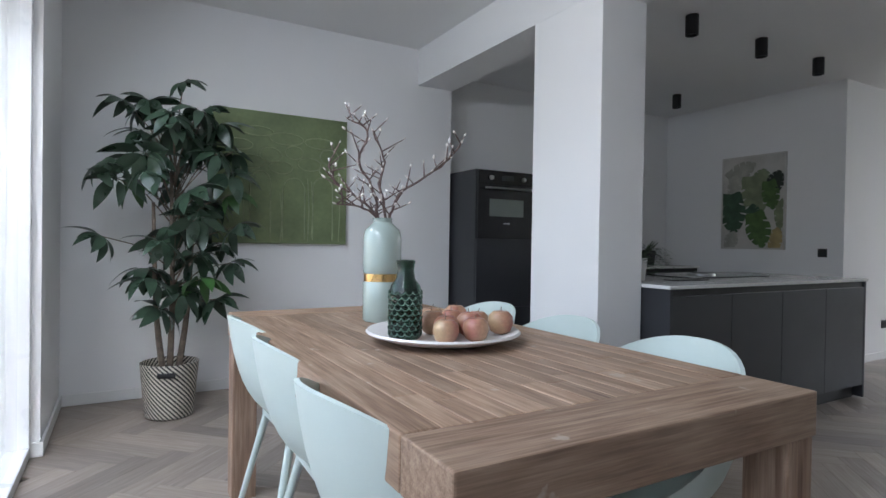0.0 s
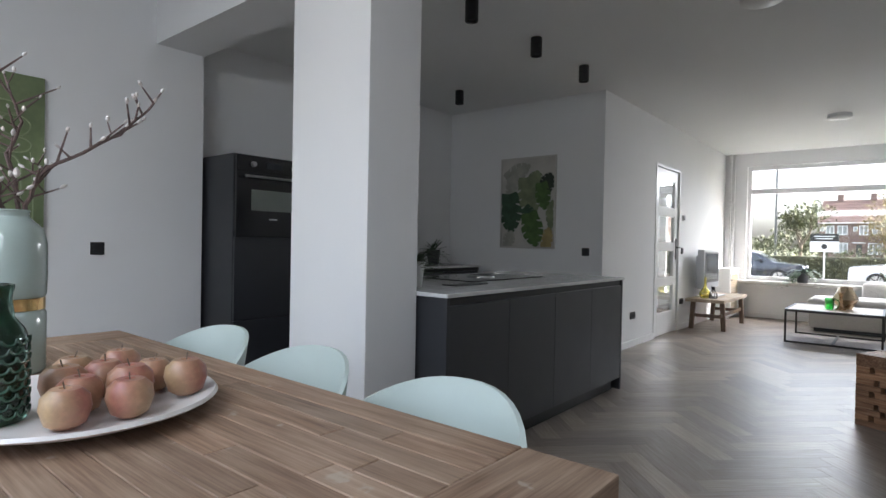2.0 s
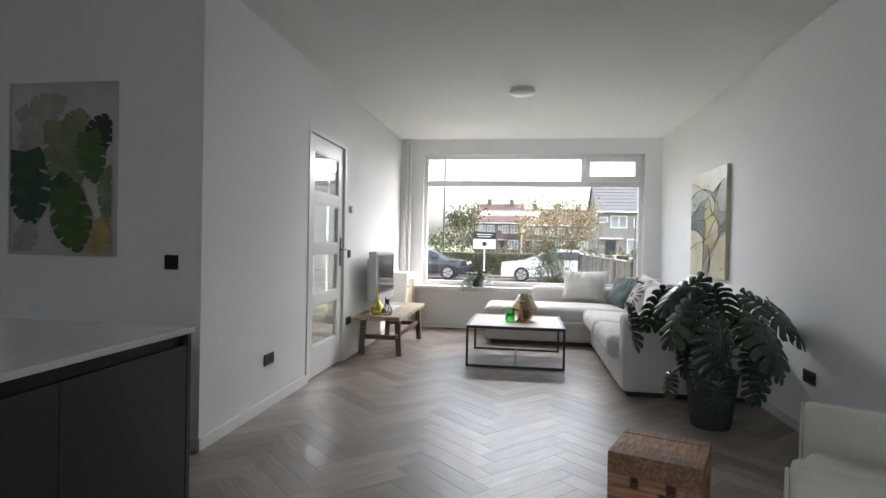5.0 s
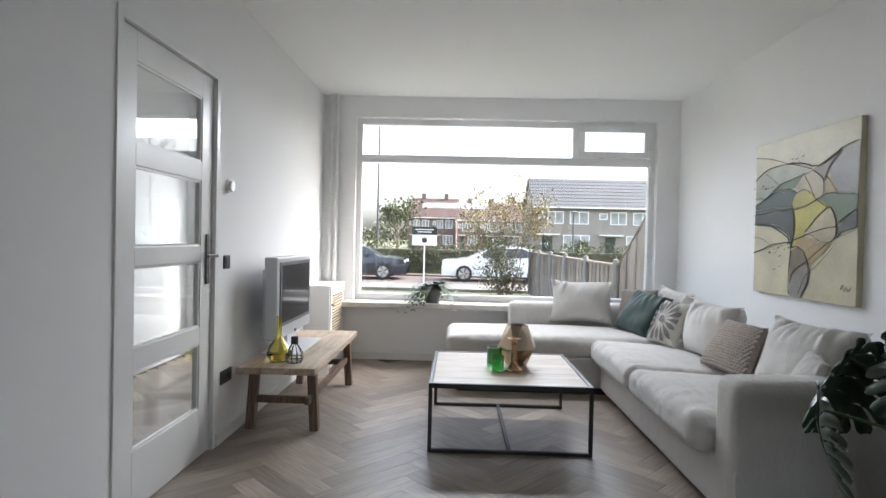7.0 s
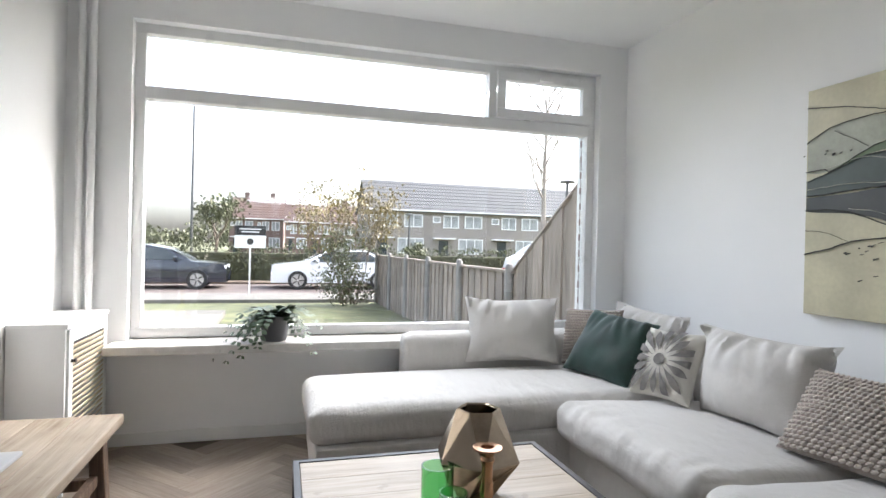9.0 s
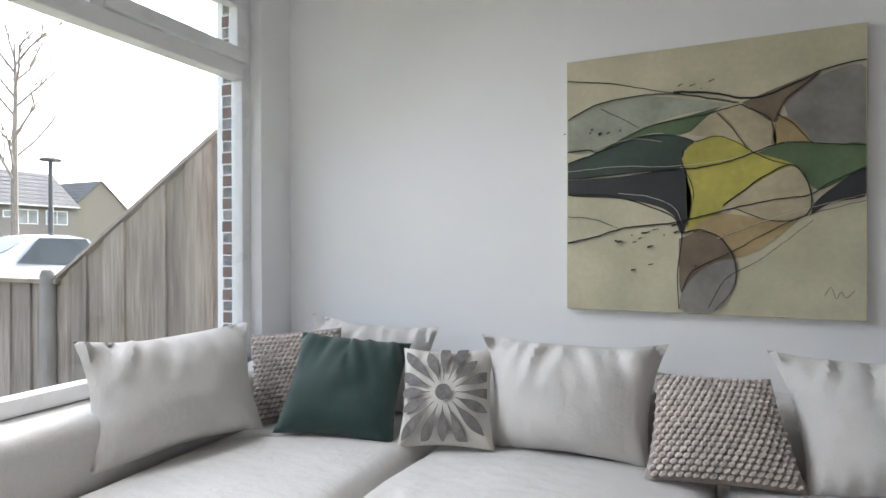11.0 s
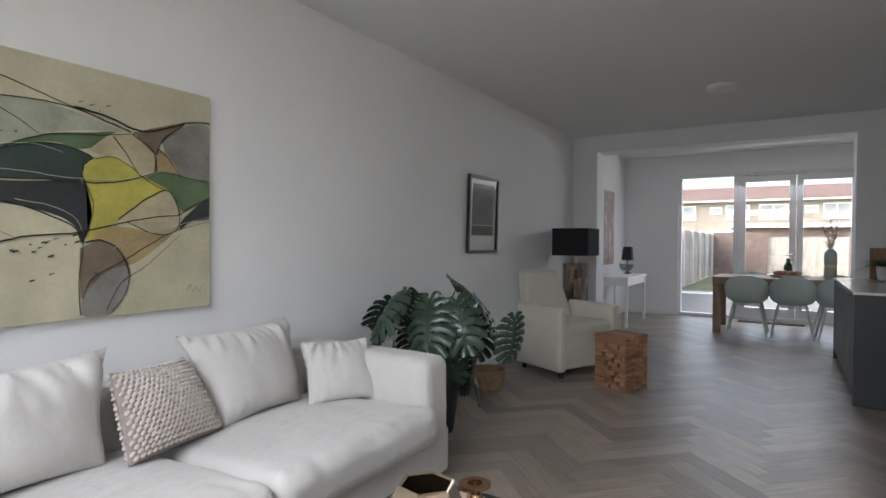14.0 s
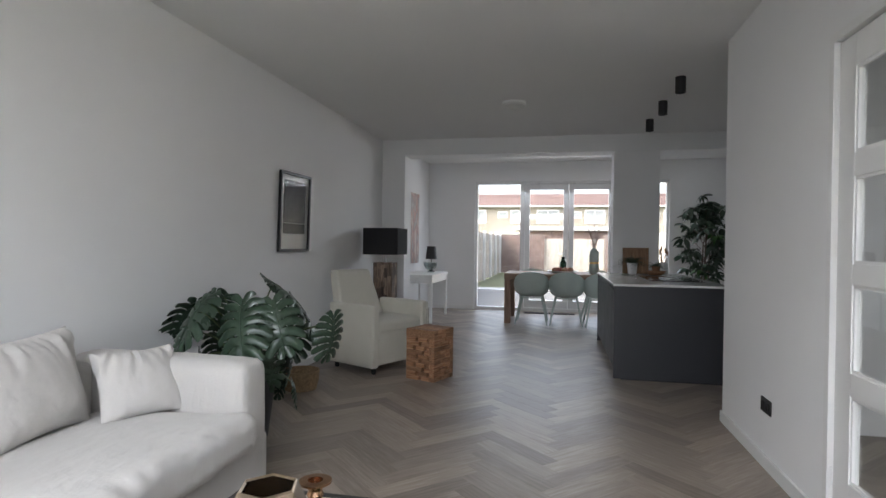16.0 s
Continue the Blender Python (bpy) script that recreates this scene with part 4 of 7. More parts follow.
# tall units with the ovens
TY, TZT = 3.95, 1.735
OVEN_FRONT = plain("oven_black_glass", (0.012, 0.012, 0.014), 0.12, var=0.05)
for n, x0 in enumerate((2.69, 3.3)):
    tall = thing("oven_cabinet", (x0, TY, 0), 0, "tall anthracite cabinet with a built-in black oven", "cabinet", "tall oven cabinets")
    part("carcass", boxed((0, 0.022, 0.0), (0.605, YK - TY - 0.01, TZT), 0.002), ANTHRACITE, tall)
    part("lower_door", boxed((0.004, 0, 0.11), (0.601, 0.02, 0.545), 0.0015), ANTHRACITE, tall)
    part("middle_door", boxed((0.004, 0, 0.55), (0.601, 0.02, 1.14), 0.0015), ANTHRACITE, tall)
    oven = part("oven", boxed((0.006, -0.012, 1.145), (0.599, 0.02, 1.725), 0.002), OVEN_FRONT, tall)
    part("control_panel", boxed((0.01, -0.018, 1.615), (0.595, -0.013, 1.72), 0.002), BLACK_GLASS, oven)
    part("display", boxed((0.24, -0.0205, 1.645), (0.37, -0.0185, 1.69)), plain("display_glass", (0.03, 0.035, 0.04), 0.1), oven)
    for kx in (0.13, 0.475):
        part("knob", lathed(((0, 0.024), (0.017, 0.024), (0.02, 0.004), (0.02, 0)), 24), STEEL, oven, "", pose(kx, -0.018, 1.665, 90), True)
    hdl = rodded((0.05, -0.055, 1.575), (0.555, -0.055, 1.575), 0.009)
    rod(hdl, (0.08, -0.055, 1.575), (0.08, -0.012, 1.575), 0.006)
    rod(hdl, (0.525, -0.055, 1.575), (0.525, -0.012, 1.575), 0.006)
    part("oven_handle", hdl, STEEL, oven, "", None, True)
    part("oven_window", boxed((0.12, -0.0155, 1.335), (0.485, -0.0128, 1.485), 0.001), plain("oven_window_grey", (0.16, 0.18, 0.16), 0.08), oven, "grey-green reflective oven window")
    part("maker_mark", boxed((0.27, -0.0150, 1.27), (0.335, -0.0128, 1.279)), plain("silver_print", (0.4, 0.4, 0.4), 0.4), oven)

# wall counter with sink
KX0, KX1, KY0, KZ = 3.915, 5.62, 3.93, 0.886
base = thing("base_cabinet", (0, 0, 0), 0, "anthracite handleless base cabinets under the sink counter", "cabinet")
part("carcass", boxed((KX0, KY0 + 0.05, 0.1), (KX1, YK - 0.005, KZ - 0.022)), ANTHRACITE, base)
part("plinth", boxed((KX0, KY0 + 0.1, 0), (KX1 - 0.01, YK - 0.02, 0.1)), BLACK, base)
part("grip_rail", boxed((KX0, KY0 + 0.012, KZ - 0.055), (KX1 - 0.002, KY0 + 0.05, KZ - 0.021)), BLACK, base)
kd = (KX1 - KX0) / 3
for k in range(3):
    part("door", boxed((KX0 + k * kd + 0.002, KY0 + 0.02, 0.105), (KX0 + (k + 1) * kd - 0.002, KY0 + 0.042, KZ - 0.058), 0.0015), ANTHRACITE, base)
ctop = thing("sink_worktop", (0, 0, 0), 0, "thin white quartz worktop along the kitchen wall", "worktop")
part("slab", boxed((KX0, KY0, KZ - 0.02), (KX1 + 0.02, YK - 0.002, KZ), 0.002), QUARTZ, ctop)
sink = thing("sink", (4.75, 4.28, KZ), 0, "black inset kitchen sink", "sink")
part("rim", boxes(((-0.27, -0.2, 0), (0.27, -0.18, 0.004)), ((-0.27, 0.18, 0), (0.27, 0.2, 0.004)), ((-0.27, -0.18, 0), (-0.25, 0.18, 0.004)), ((0.25, -0.18, 0), (0.27, 0.18, 0.004))), BLACK, sink)
part("basin", boxed((-0.25, -0.18, -0.0), (0.25, 0.18, 0.002)), BLACK, sink)
tap = thing("kitchen_tap", (4.83, 4.52, KZ), 0, "matt black swan neck kitchen tap", "tap")
part("body", lathed(((0, 0), (0.027, 0), (0.027, 0.01), (0.022, 0.012), (0.022, 0.16), (0, 0.16)), 24), BLACK, tap, "", None, True)
part("spout", tube(bmesh.new(), spline(((0, 0, 0.15), (0, 0, 0.38), (0.015, -0.01, 0.415), (0.05, -0.03, 0.43), (0.17, -0.13, 0.43), (0.2, -0.155, 0.415), (0.205, -0.16, 0.33)), 6), 0.014, 12), BLACK, tap, "", None, True)
part("lever", rodded((0.02, 0, 0.1), (0.1, 0.02, 0.13), 0.007, 0.006), BLACK, tap, "", None, True)


def bushy_pot(name, at, pot_mat, leaf_mat, r, h, n, ln, wd, label, droop=0.6, spread=1.0, seed=1, up=0.5):
    ob = thing(name, at, 0, label, "plant")
    part("pot", lathed(((0, 0), (r * 0.72, 0), (r * 0.75, 0.005), (r, h - 0.008), (r, h), (r * 0.9, h), (r * 0.88, h - 0.02), (0, h - 0.02)), 28), pot_mat, ob, "", None, True)
    bm = bmesh.new()
    rg = random.Random(seed)
    for k in range(n):
        a = rg.uniform(0, 360)
        el = rg.uniform(-10, 75) * up + 15
        m = pose(rg.uniform(-r, r) * 0.5, rg.uniform(-r, r) * 0.5, h - 0.015, 0, 0, a) @ pose(0, 0, 0, rg.uniform(-30, 30), -el, 0)
        blade(bm, m, ln * rg.uniform(0.6, 1.15), wd, 5, droop * rg.uniform(0.4, 1.2) * spread, 0.2)
    part("leaves", bm, leaf_mat, ob, "", None, True)
    return ob


def ferny(name, at, pot_mat, r, h, n, ln, label, seed=1, droop=0.8, mat=None, leaflet=0.025):
    """A pot of arching fronds, each with many small leaflets."""
    ob = thing(name, at, 0, label, "plant")
    part("pot", lathed(((0, 0), (r * 0.74, 0), (r * 0.78, 0.005), (r, h - 0.008), (r, h), (r * 0.9, h), (r * 0.88, h - 0.02), (0, h - 0.02)), 28), pot_mat, ob, "", None, True)
    rg = random.Random(seed)
    bm = bmesh.new()
    for k in range(n):
        a, l2 = rg.uniform(0, 2 * math.pi), ln * rg.uniform(0.6, 1.1)
        d = Vector((math.cos(a), math.sin(a), 0))
        lift = rg.uniform(0.35, 1.0)
        prev = None
        for q in range(11):
            t = q / 10
            p = Vector((0, 0, h - 0.01)) + d * (l2 * t * (1.1 - 0.35 * lift)) + Vector((0, 0, l2 * (lift * t - droop * t * t)))
            if q > 0:
                along = (p - prev).normalized()
                side = along.cross(Vector((0, 0, 1))).normalized()
                for s in (-1, 1):
                    way = (side * s + along * 0.5 + Vector((0, 0, rg.uniform(-0.3, 0.1)))).normalized()
                    lf = leaflet * (1.2 - 0.7 * t) * rg.uniform(0.8, 1.2)
                    nrm = way.cross(along).normalized()
                    e = way.cross(nrm).normalized() * lf * 0.28
                    c = p + way * lf * 0.5
                    bm.faces.new([bm.verts.new(v) for v in (p, c + e, p + way * lf, c - e)])
            prev = p
    part("fronds", bm, mat or LEAF_PALE, ob)
    return ob


GREY_POT = plain("dark_grey_pot", (0.05, 0.05, 0.055), 0.6, var=0.15)
WHITE_POT = plain("white_pot", (0.72, 0.72, 0.71), 0.35, var=0.03)
SAGE = plain("grey_green_leaf", (0.05, 0.09, 0.04), 0.5, var=0.35, scale=30)
bushy_pot("potted_succulent", (5.33, 4.36, KZ), GREY_POT, SAGE, 0.075, 0.16, 26, 0.17, 0.022, "spiky green plant in a dark pot on the counter", 0.25, 1.0, 3, 0.8)
ferny("potted_herb", (2.87, 2.41, IZ), WHITE_POT, 0.065, 0.14, 64, 0.28, "green herb in a white pot on the island", 5, 0.7, SAGE)
ferny("potted_herb", (3.06, 2.36 + 0.3, IZ + 0.03), plain("terracotta_brown", (0.25, 0.13, 0.07), 0.8), 0.05, 0.08, 26, 0.14, "green herb in a brown pot on the island", 8, 0.6, SAGE)
tray = thing("wooden_bowl", (3.03, 2.66, IZ), 0, "oval wooden bowl on the island", "bowl")
part("bowl", lathed(((0, 0), (0.07, 0), (0.11, 0.025), (0.125, 0.05), (0.118, 0.05), (0.1, 0.028), (0, 0.02)), 32), TEAK, tray, "", None, True)
jar = thing("utensil_jar", (2.85, 2.78, IZ), 0, "white stoneware jar with wooden spoons", "utensil jar")
part("jar", lathed(((0, 0), (0.055, 0), (0.06, 0.01), (0.06, 0.14), (0.055, 0.15), (0.05, 0.148), (0.05, 0.02), (0, 0.015)), 28), WHITE_POT, jar, "", None, True)
for a, l2 in ((20, 0.3), (110, 0.26), (200, 0.32), (300, 0.28)):
    sp = rodded((0, 0, 0.02), (0.045 * math.cos(radians(a)), 0.045 * math.sin(radians(a)), l2 - 0.05), 0.006)
    bmesh.ops.create_uvsphere(sp, u_segments=10, v_segments=8, radius=1, matrix=Matrix.Translation((0.05 * math.cos(radians(a)), 0.05 * math.sin(radians(a)), l2)) @ Matrix.Diagonal((0.024, 0.012, 0.036, 1)))
    part("spoon", sp, TEAK, jar, "", None, True)
cut = thing("cutting_board", (2.705, 2.47, IZ), 0, "wooden cutting board leaning on the column", "cutting board")
part("board", boxed((-0.009, -0.16, 0.0), (0.009, 0.16, 0.33), 0.006), wooden("oak_board", (0.22, 0.12, 0.06), (0.35, 0.2, 0.1), (0.45, 0.28, 0.16), 0.55, 2), cut, "", pose(0.015, 0, 0, 0, -6, 0))

# spot lights and ceiling lights
for x in (3.48, 4.3, 5.12):
    for y in (2.5, 3.87):
        sp = thing("ceiling_spot", (x, y, H_MAIN), 0, "black cylindrical surface spot on the ceiling", "ceiling spot", "spots above the kitchen")
        part("cylinder", lathed(((0, 0), (0.043, 0), (0.043, -0.135), (0.041, -0.137), (0.035, -0.137), (0.033, -0.12), (0, -0.12)), 28), BLACK, sp, "", None, True)
for x, y in ((8.43, 0.91), (4.48, 1.03)):
    rl = thing("ceiling_light", (x, y, H_MAIN), 0, "flat round white ceiling light, switched off", "ceiling light")
    part("base", lathed(((0, 0), (0.12, 0), (0.12, -0.018), (0, -0.018)), 40), TRIM, rl, "", None, True)
    part("diffuser", lathed(((0.115, -0.018), (0.122, -0.024), (0.12, -0.04), (0.1, -0.052), (0, -0.056)), 40), plain("opal_plastic", (0.7, 0.7, 0.68), 0.4), rl, "", None, True)

# leaf picture
pic = thing("leaf_print", (XK, 3.52, 1.585), -90, "framed print of monstera leaves in green and ochre", "picture")
part("print", boxed((-0.335, -0.02, -0.49), (0.335, -0.004, 0.49)), plain("pale_print_paper", (0.58, 0.56, 0.52), 0.6, var=0.14, scale=3.5), pic)
part("picture_frame", boxes(((-0.345, -0.028, -0.5), (0.345, -0.0, -0.488)), ((-0.345, -0.028, 0.488), (0.345, 0, 0.5)), ((-0.345, -0.028, -0.488), (-0.333, 0, 0.488)), ((0.333, -0.028, -0.488), (0.345, 0, 0.488))),
     plain("pale_metal_frame", (0.6, 0.58, 0.55), 0.35, 0.3), pic, "thin pale frame")


def monstera(length, width, cuts=5, depth=0.62, curl=0.18, slit=0.28):
    """A flat split leaf along +x, z up: two halves of lobes with slits between them."""
    bm = bmesh.new()
    n = 64
    rib = [bm.verts.new((length * i / n, 0, -curl * length * (i / n) ** 2)) for i in range(n + 1)]
    for s in (-1, 1):
        edge = []
        for i in range(n + 1):
            t = i / n
            w = width / 2 * (math.sin(math.pi * (0.12 + 0.88 * t) ** 0.8) ** 0.75 if t < 1 else 0.0)
            ph = (t * (cuts + 0.5)) % 1.0
            if 0.14 < t < 0.95 and ph > 1 - slit:
                w *= 1 - depth * (0.9 + 0.1 * s)
            sweep = 0.16 * width * (w / (width / 2 + 1e-6))
            x = length * t + sweep - (0.12 * length if t < 0.08 else 0)
            edge.append(bm.verts.new((x, s * w, -curl * length * t * t - 0.12 * w)))
        for i in range(n):
            bm.faces.new((rib[i], rib[i + 1], edge[i + 1], edge[i]))
    return bm


PRINTS = [plain("print_dark_green", (0.055, 0.105, 0.06), 0.6, var=0.3, scale=12), plain("print_mid_green", (0.09, 0.16, 0.05), 0.6, var=0.3, scale=12), plain("print_sage", (0.23, 0.27, 0.16), 0.6, var=0.25, scale=10),
          plain("print_ochre", (0.42, 0.33, 0.15), 0.6, var=0.25, scale=10), plain("print_black_green", (0.04, 0.052, 0.036), 0.6, var=0.2), plain("print_pale_wash", (0.4, 0.39, 0.34), 0.6, var=0.2, scale=8)]
for k, (px, pz, a, ln, w, c) in enumerate(((-0.12, 0.34, 25, 0.34, 0.2, 5), (-0.2, 0.2, 80, 0.26, 0.16, 5), (0.1, 0.25, 75, 0.2, 0.2, 2), (0.03, 0.06, -80, 0.44, 0.3, 2), (0.29, -0.16, -88, 0.32, 0.11, 2),
                                        (0.25, 0.21, 70, 0.22, 0.19, 4), (0.2, 0.06, -80, 0.3, 0.19, 1), (0.02, -0.11, -50, 0.16, 0.16, 0), (-0.21, -0.12, -85, 0.44, 0.3, 0), (-0.22, -0.4, 70, 0.2, 0.16, 5),
                                        (0.26, -0.38, 80, 0.22, 0.16, 3), (0.08, -0.3, -75, 0.38, 0.27, 1))):
    m = pose(px, -0.0215 - 0.0012 * k, pz, 0, 0, 0) @ pose(0, 0, 0, 90, 0, 0) @ pose(0, 0, 0, 0, 0, a) @ pose(-ln / 2, 0, 0)
    bm = monstera(ln, w, 4, 0.42, 0.0, 0.17)
    for v in bm.verts:
        v.co.z = 0
        p = m @ v.co
        p.x, p.z = max(-0.328, min(0.328, p.x)), max(-0.483, min(0.483, p.z))
        v.co = m.inverted() @ p
    part("printed_leaf", bm, PRINTS[c], pic, "", m)

# ---- living room ----
SB = YS + 0.03
sofa = thing("corner_sofa", (0, 0, 0), 0, "large off-white linen corner sofa with a chaise", "sofa")
SX0, SX1, SY1, CHX, CHY = 7.63, 10.70, 0.07, 9.83, 1.34
part("base", soft_box((CHX - SX0 + 0.05, SY1 - SB, 0.25), 0.03, 8, 0.0, 0.002, 1, ((SX0 + CHX + 0.05) / 2, (SY1 + SB) / 2, 0.165)), LINEN, sofa, "", None, True)
part("chaise_base", soft_box((SX1 - CHX, CHY - 0.03 - SB, 0.25), 0.03, 8, 0.0, 0.002, 2, ((SX1 + CHX) / 2, (CHY - 0.03 + SB) / 2, 0.166)), LINEN, sofa, "", None, True)
part("plinth", boxes(((SX0 + 0.05, SB + 0.05, 0), (CHX, SY1 - 0.05, 0.05)), ((CHX, SB + 0.05, 0), (SX1 - 0.05, CHY - 0.1, 0.05))), BLACK, sofa)
part("armrest", soft_box((0.225, SY1 - SB, 0.60), 0.06, 12, 0.006, 0.003, 3, (SX0 + 0.1125, (SY1 + SB) / 2, 0.36)), LINEN, sofa, "", None, True)
part("back", soft_box((SX1 - SX0 - 0.24, 0.2, 0.56), 0.06, 12, 0.0, 0.003, 4, ((SX1 + SX0 + 0.22) / 2, SB + 0.1, 0.37)), LINEN, sofa, "", None, True)
part("chaise_back", soft_box((0.21, 0.75 - SB, 0.6), 0.06, 12, 0.0, 0.003, 5, (SX1 - 0.0, (0.75 + SB) / 2, 0.36)), LINEN, sofa, "", None, True)
sx_mid = 8.85
for k, (a, b) in enumerate(((SX0 + 0.225, sx_mid), (sx_mid, CHX + 0.02))):
    bm = soft_box((b - a - 0.008, SY1 + 0.09 - (SB + 0.19), 0.185), 0.07, 46, 0.03, 0.008, 6 + k, ((a + b) / 2, (SY1 + 0.09 + SB + 0.19) / 2, 0.36))
    for v in bm.verts:
        front = v.co.y - (SY1 - 0.16)
        v.co.z -= 0.055 * max(0, SY1 + 0.09 - v.co.y)
        if front > 0 and v.co.z > 0.33:      # cloth gathered over the front edge
            v.co.z += 0.02 * front / 0.25 * noise.noise(Vector((v.co.x * 21 + k * 9 + v.co.y * 5, v.co.y * 4, 3.0)))
    part("seat_cushion", bm, LINEN, sofa, "", None, True)
part("chaise_cushion", soft_box((SX1 - 0.1 - CHX - 0.03, CHY - (SB + 0.19), 0.18), 0.07, 24, 0.025, 0.008, 9, ((SX1 - 0.1 + CHX + 0.03) / 2, (CHY + SB + 0.19) / 2, 0.362)), LINEN, sofa, "", None, True)

VELVET = plain("dark_green_velvet", (0.009, 0.04, 0.031), 0.7, var=0.3, scale=7, bump=0.1)
VELVET.node_tree.nodes["Principled BSDF"].inputs["Sheen Weight"].default_value = 0.28
KNIT = plain("beige_knit", (0.62, 0.555, 0.505), 0.95, var=0.12, scale=40, bump=0.5, grain=300)
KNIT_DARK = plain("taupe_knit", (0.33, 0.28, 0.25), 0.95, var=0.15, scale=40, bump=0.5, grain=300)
PRINTED = woven("cream_print_cloth", (0.66, 0.63, 0.57), (0.5, 0.47, 0.42), 800)
INK = plain("taupe_print", (0.19, 0.175, 0.165), 0.9, var=0.25, scale=30)


def cushion(name, w, h, d, material, at, turn, tilt, label, seed, roll=0.0, ears=0.09, crease=0.011, flare=0.0):
    ob = thing(name, (0, 0, 0), 0, label, "cushion")
    ob.matrix_basis = pose(*at, 0, 0, turn) @ pose(0, 0, 0, tilt, 0, 0) @ pose(0, 0, 0, 0, roll, 0)
    part("cover", pillow(w, h, d, seed, 40, ears, crease, flare), material, ob, "", None, True)
    return ob


SEAT = 0.475
# against the side wall, facing the room
back_pillow = "large off-white linen back cushion on the sofa"
cushion("back_cushion", 0.62, 0.455, 0.24, LINEN, (8.33, -0.545, SEAT - 0.06), 6, 24, back_pillow, 1.0, 0, 0.11, 0.011, 0.11)
cushion("back_cushion", 0.63, 0.43, 0.24, LINEN, (9.335, -0.54, SEAT - 0.06), 4, 12, back_pillow, 2.0, 0.0, 0.11, 0.011, 0.1)
cushion("back_cushion", 0.64, 0.40, 0.2, LINEN, (10.26, -0.64, SEAT - 0.02), 4.5, 8, back_pillow, 3.0, -3, 0.11)
cushion("back_cushion", 0.6, 0.42, 0.21, LINEN, (10.512, 0.092, SEAT + 0.01), 72.6, 19, back_pillow, 4.0, 0.0, 0.11)
cushion("small_cushion", 0.375, 0.335, 0.13, LINEN, (8.0, -0.335, SEAT - 0.045), -26, 29, "small square off-white cushion by the armrest", 5.0, -1)


def knit_cushion(w, h, d, at, turn, tilt, seed, roll=0.0, flare=0.0):
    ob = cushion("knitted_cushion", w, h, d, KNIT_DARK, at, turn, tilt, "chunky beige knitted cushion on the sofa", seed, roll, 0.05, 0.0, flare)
    bm = bmesh.new()
    n = 18
    for side in (-1, 1):
        for i in range(n):
            for j in range(n):
                u, v = (2 * (i + 0.5 + 0.5 * (j % 2)) / n - 1) * 0.95, (2 * (j + 0.5) / n - 1) * 0.95
                t = d / 2 * (max(0, 1 - abs(u) ** 2.6) * max(0, 1 - abs(v) ** 2.6)) ** 0.55
                m = Matrix.Translation((w / 2 * u * (1 - 0.05 * (1 - v * v)) * (1 + flare * v), side * t, h / 2 + h / 2 * v * (1 - 0.05 * (1 - u * u)))) @ pose(0, 0, 0, 0, 34, 0)
                bmesh.ops.create_icosphere(bm, subdivisions=1, radius=1, matrix=m @ Matrix.Diagonal((w / n * 0.66, 0.013, h / n * 0.44, 1)))
    part("stitches", bm, KNIT, ob, "thick knitted stitches", None, True)
    return ob


knit_cushion(0.41, 0.35, 0.15, (8.83, -0.44, SEAT - 0.035), 12, 29, 1.5, -1, -0.14)
knit_cushion(0.38, 0.36, 0.14, (10.40, -0.38, SEAT), 35, 17, 2.5, 3.5)
cushion("velvet_cushion", 0.46, 0.425, 0.16, VELVET, (10.147, -0.245, SEAT - 0.01), 23.5, 36, "dark green velvet cushion on the sofa corner", 6.0, -7, 0.07)
FLW, FLH = 0.36, 0.385
flower = cushion("printed_cushion", FLW, FLH, 0.15, PRINTED, (9.744, -0.375, SEAT - 0.035), 14, 28, "cream cushion printed with a taupe flower", 7.0, 2.5, 0.09, 0.005)
pet = bmesh.new()
nfl = 16
for k in range(nfl):
    a = 2 * math.pi * k / nfl
    rows = []
    reach = 0.125 + 0.035 * (k % 3)
    for q in range(9):
        t = q / 8
        r = 0.048 + reach * t
        wd = 0.0012 + 0.0185 * max(0.0, math.sin(math.pi * min(1, max(0, (t - 0.08) / 0.92)) ** 1.35))
        for s in (-1, 1):
            x, z = r * math.cos(a) - s * wd * math.sin(a), r * math.sin(a) + s * wd * math.cos(a)
            x, z = max(-FLW * 0.44, min(FLW * 0.44, x)), max(-FLH * 0.44, min(FLH * 0.44, z))
            u, v = abs(x / (FLW / 2)), abs(z / (FLH / 2))
            y = 0.075 * ((1 - u ** 2.6) * (1 - v ** 2.6)) ** 0.55 + 0.011
            rows.append(pet.verts.new((x, y, z + FLH / 2)))
    for q in range(8):
        pet.faces.new((rows[2 * q], rows[2 * q + 1], rows[2 * q + 3], rows[2 * q + 2]))
lathe(pet, ((0, 0.0), (0.03, 0.0), (0.03, 0.002)), 20)
for v in pet.verts[-41:]:
    v.co = Vector((v.co.x, 0.088 - v.co.z, v.co.y + FLH / 2))
part("flower_print", pet, INK, flower, "taupe petals")

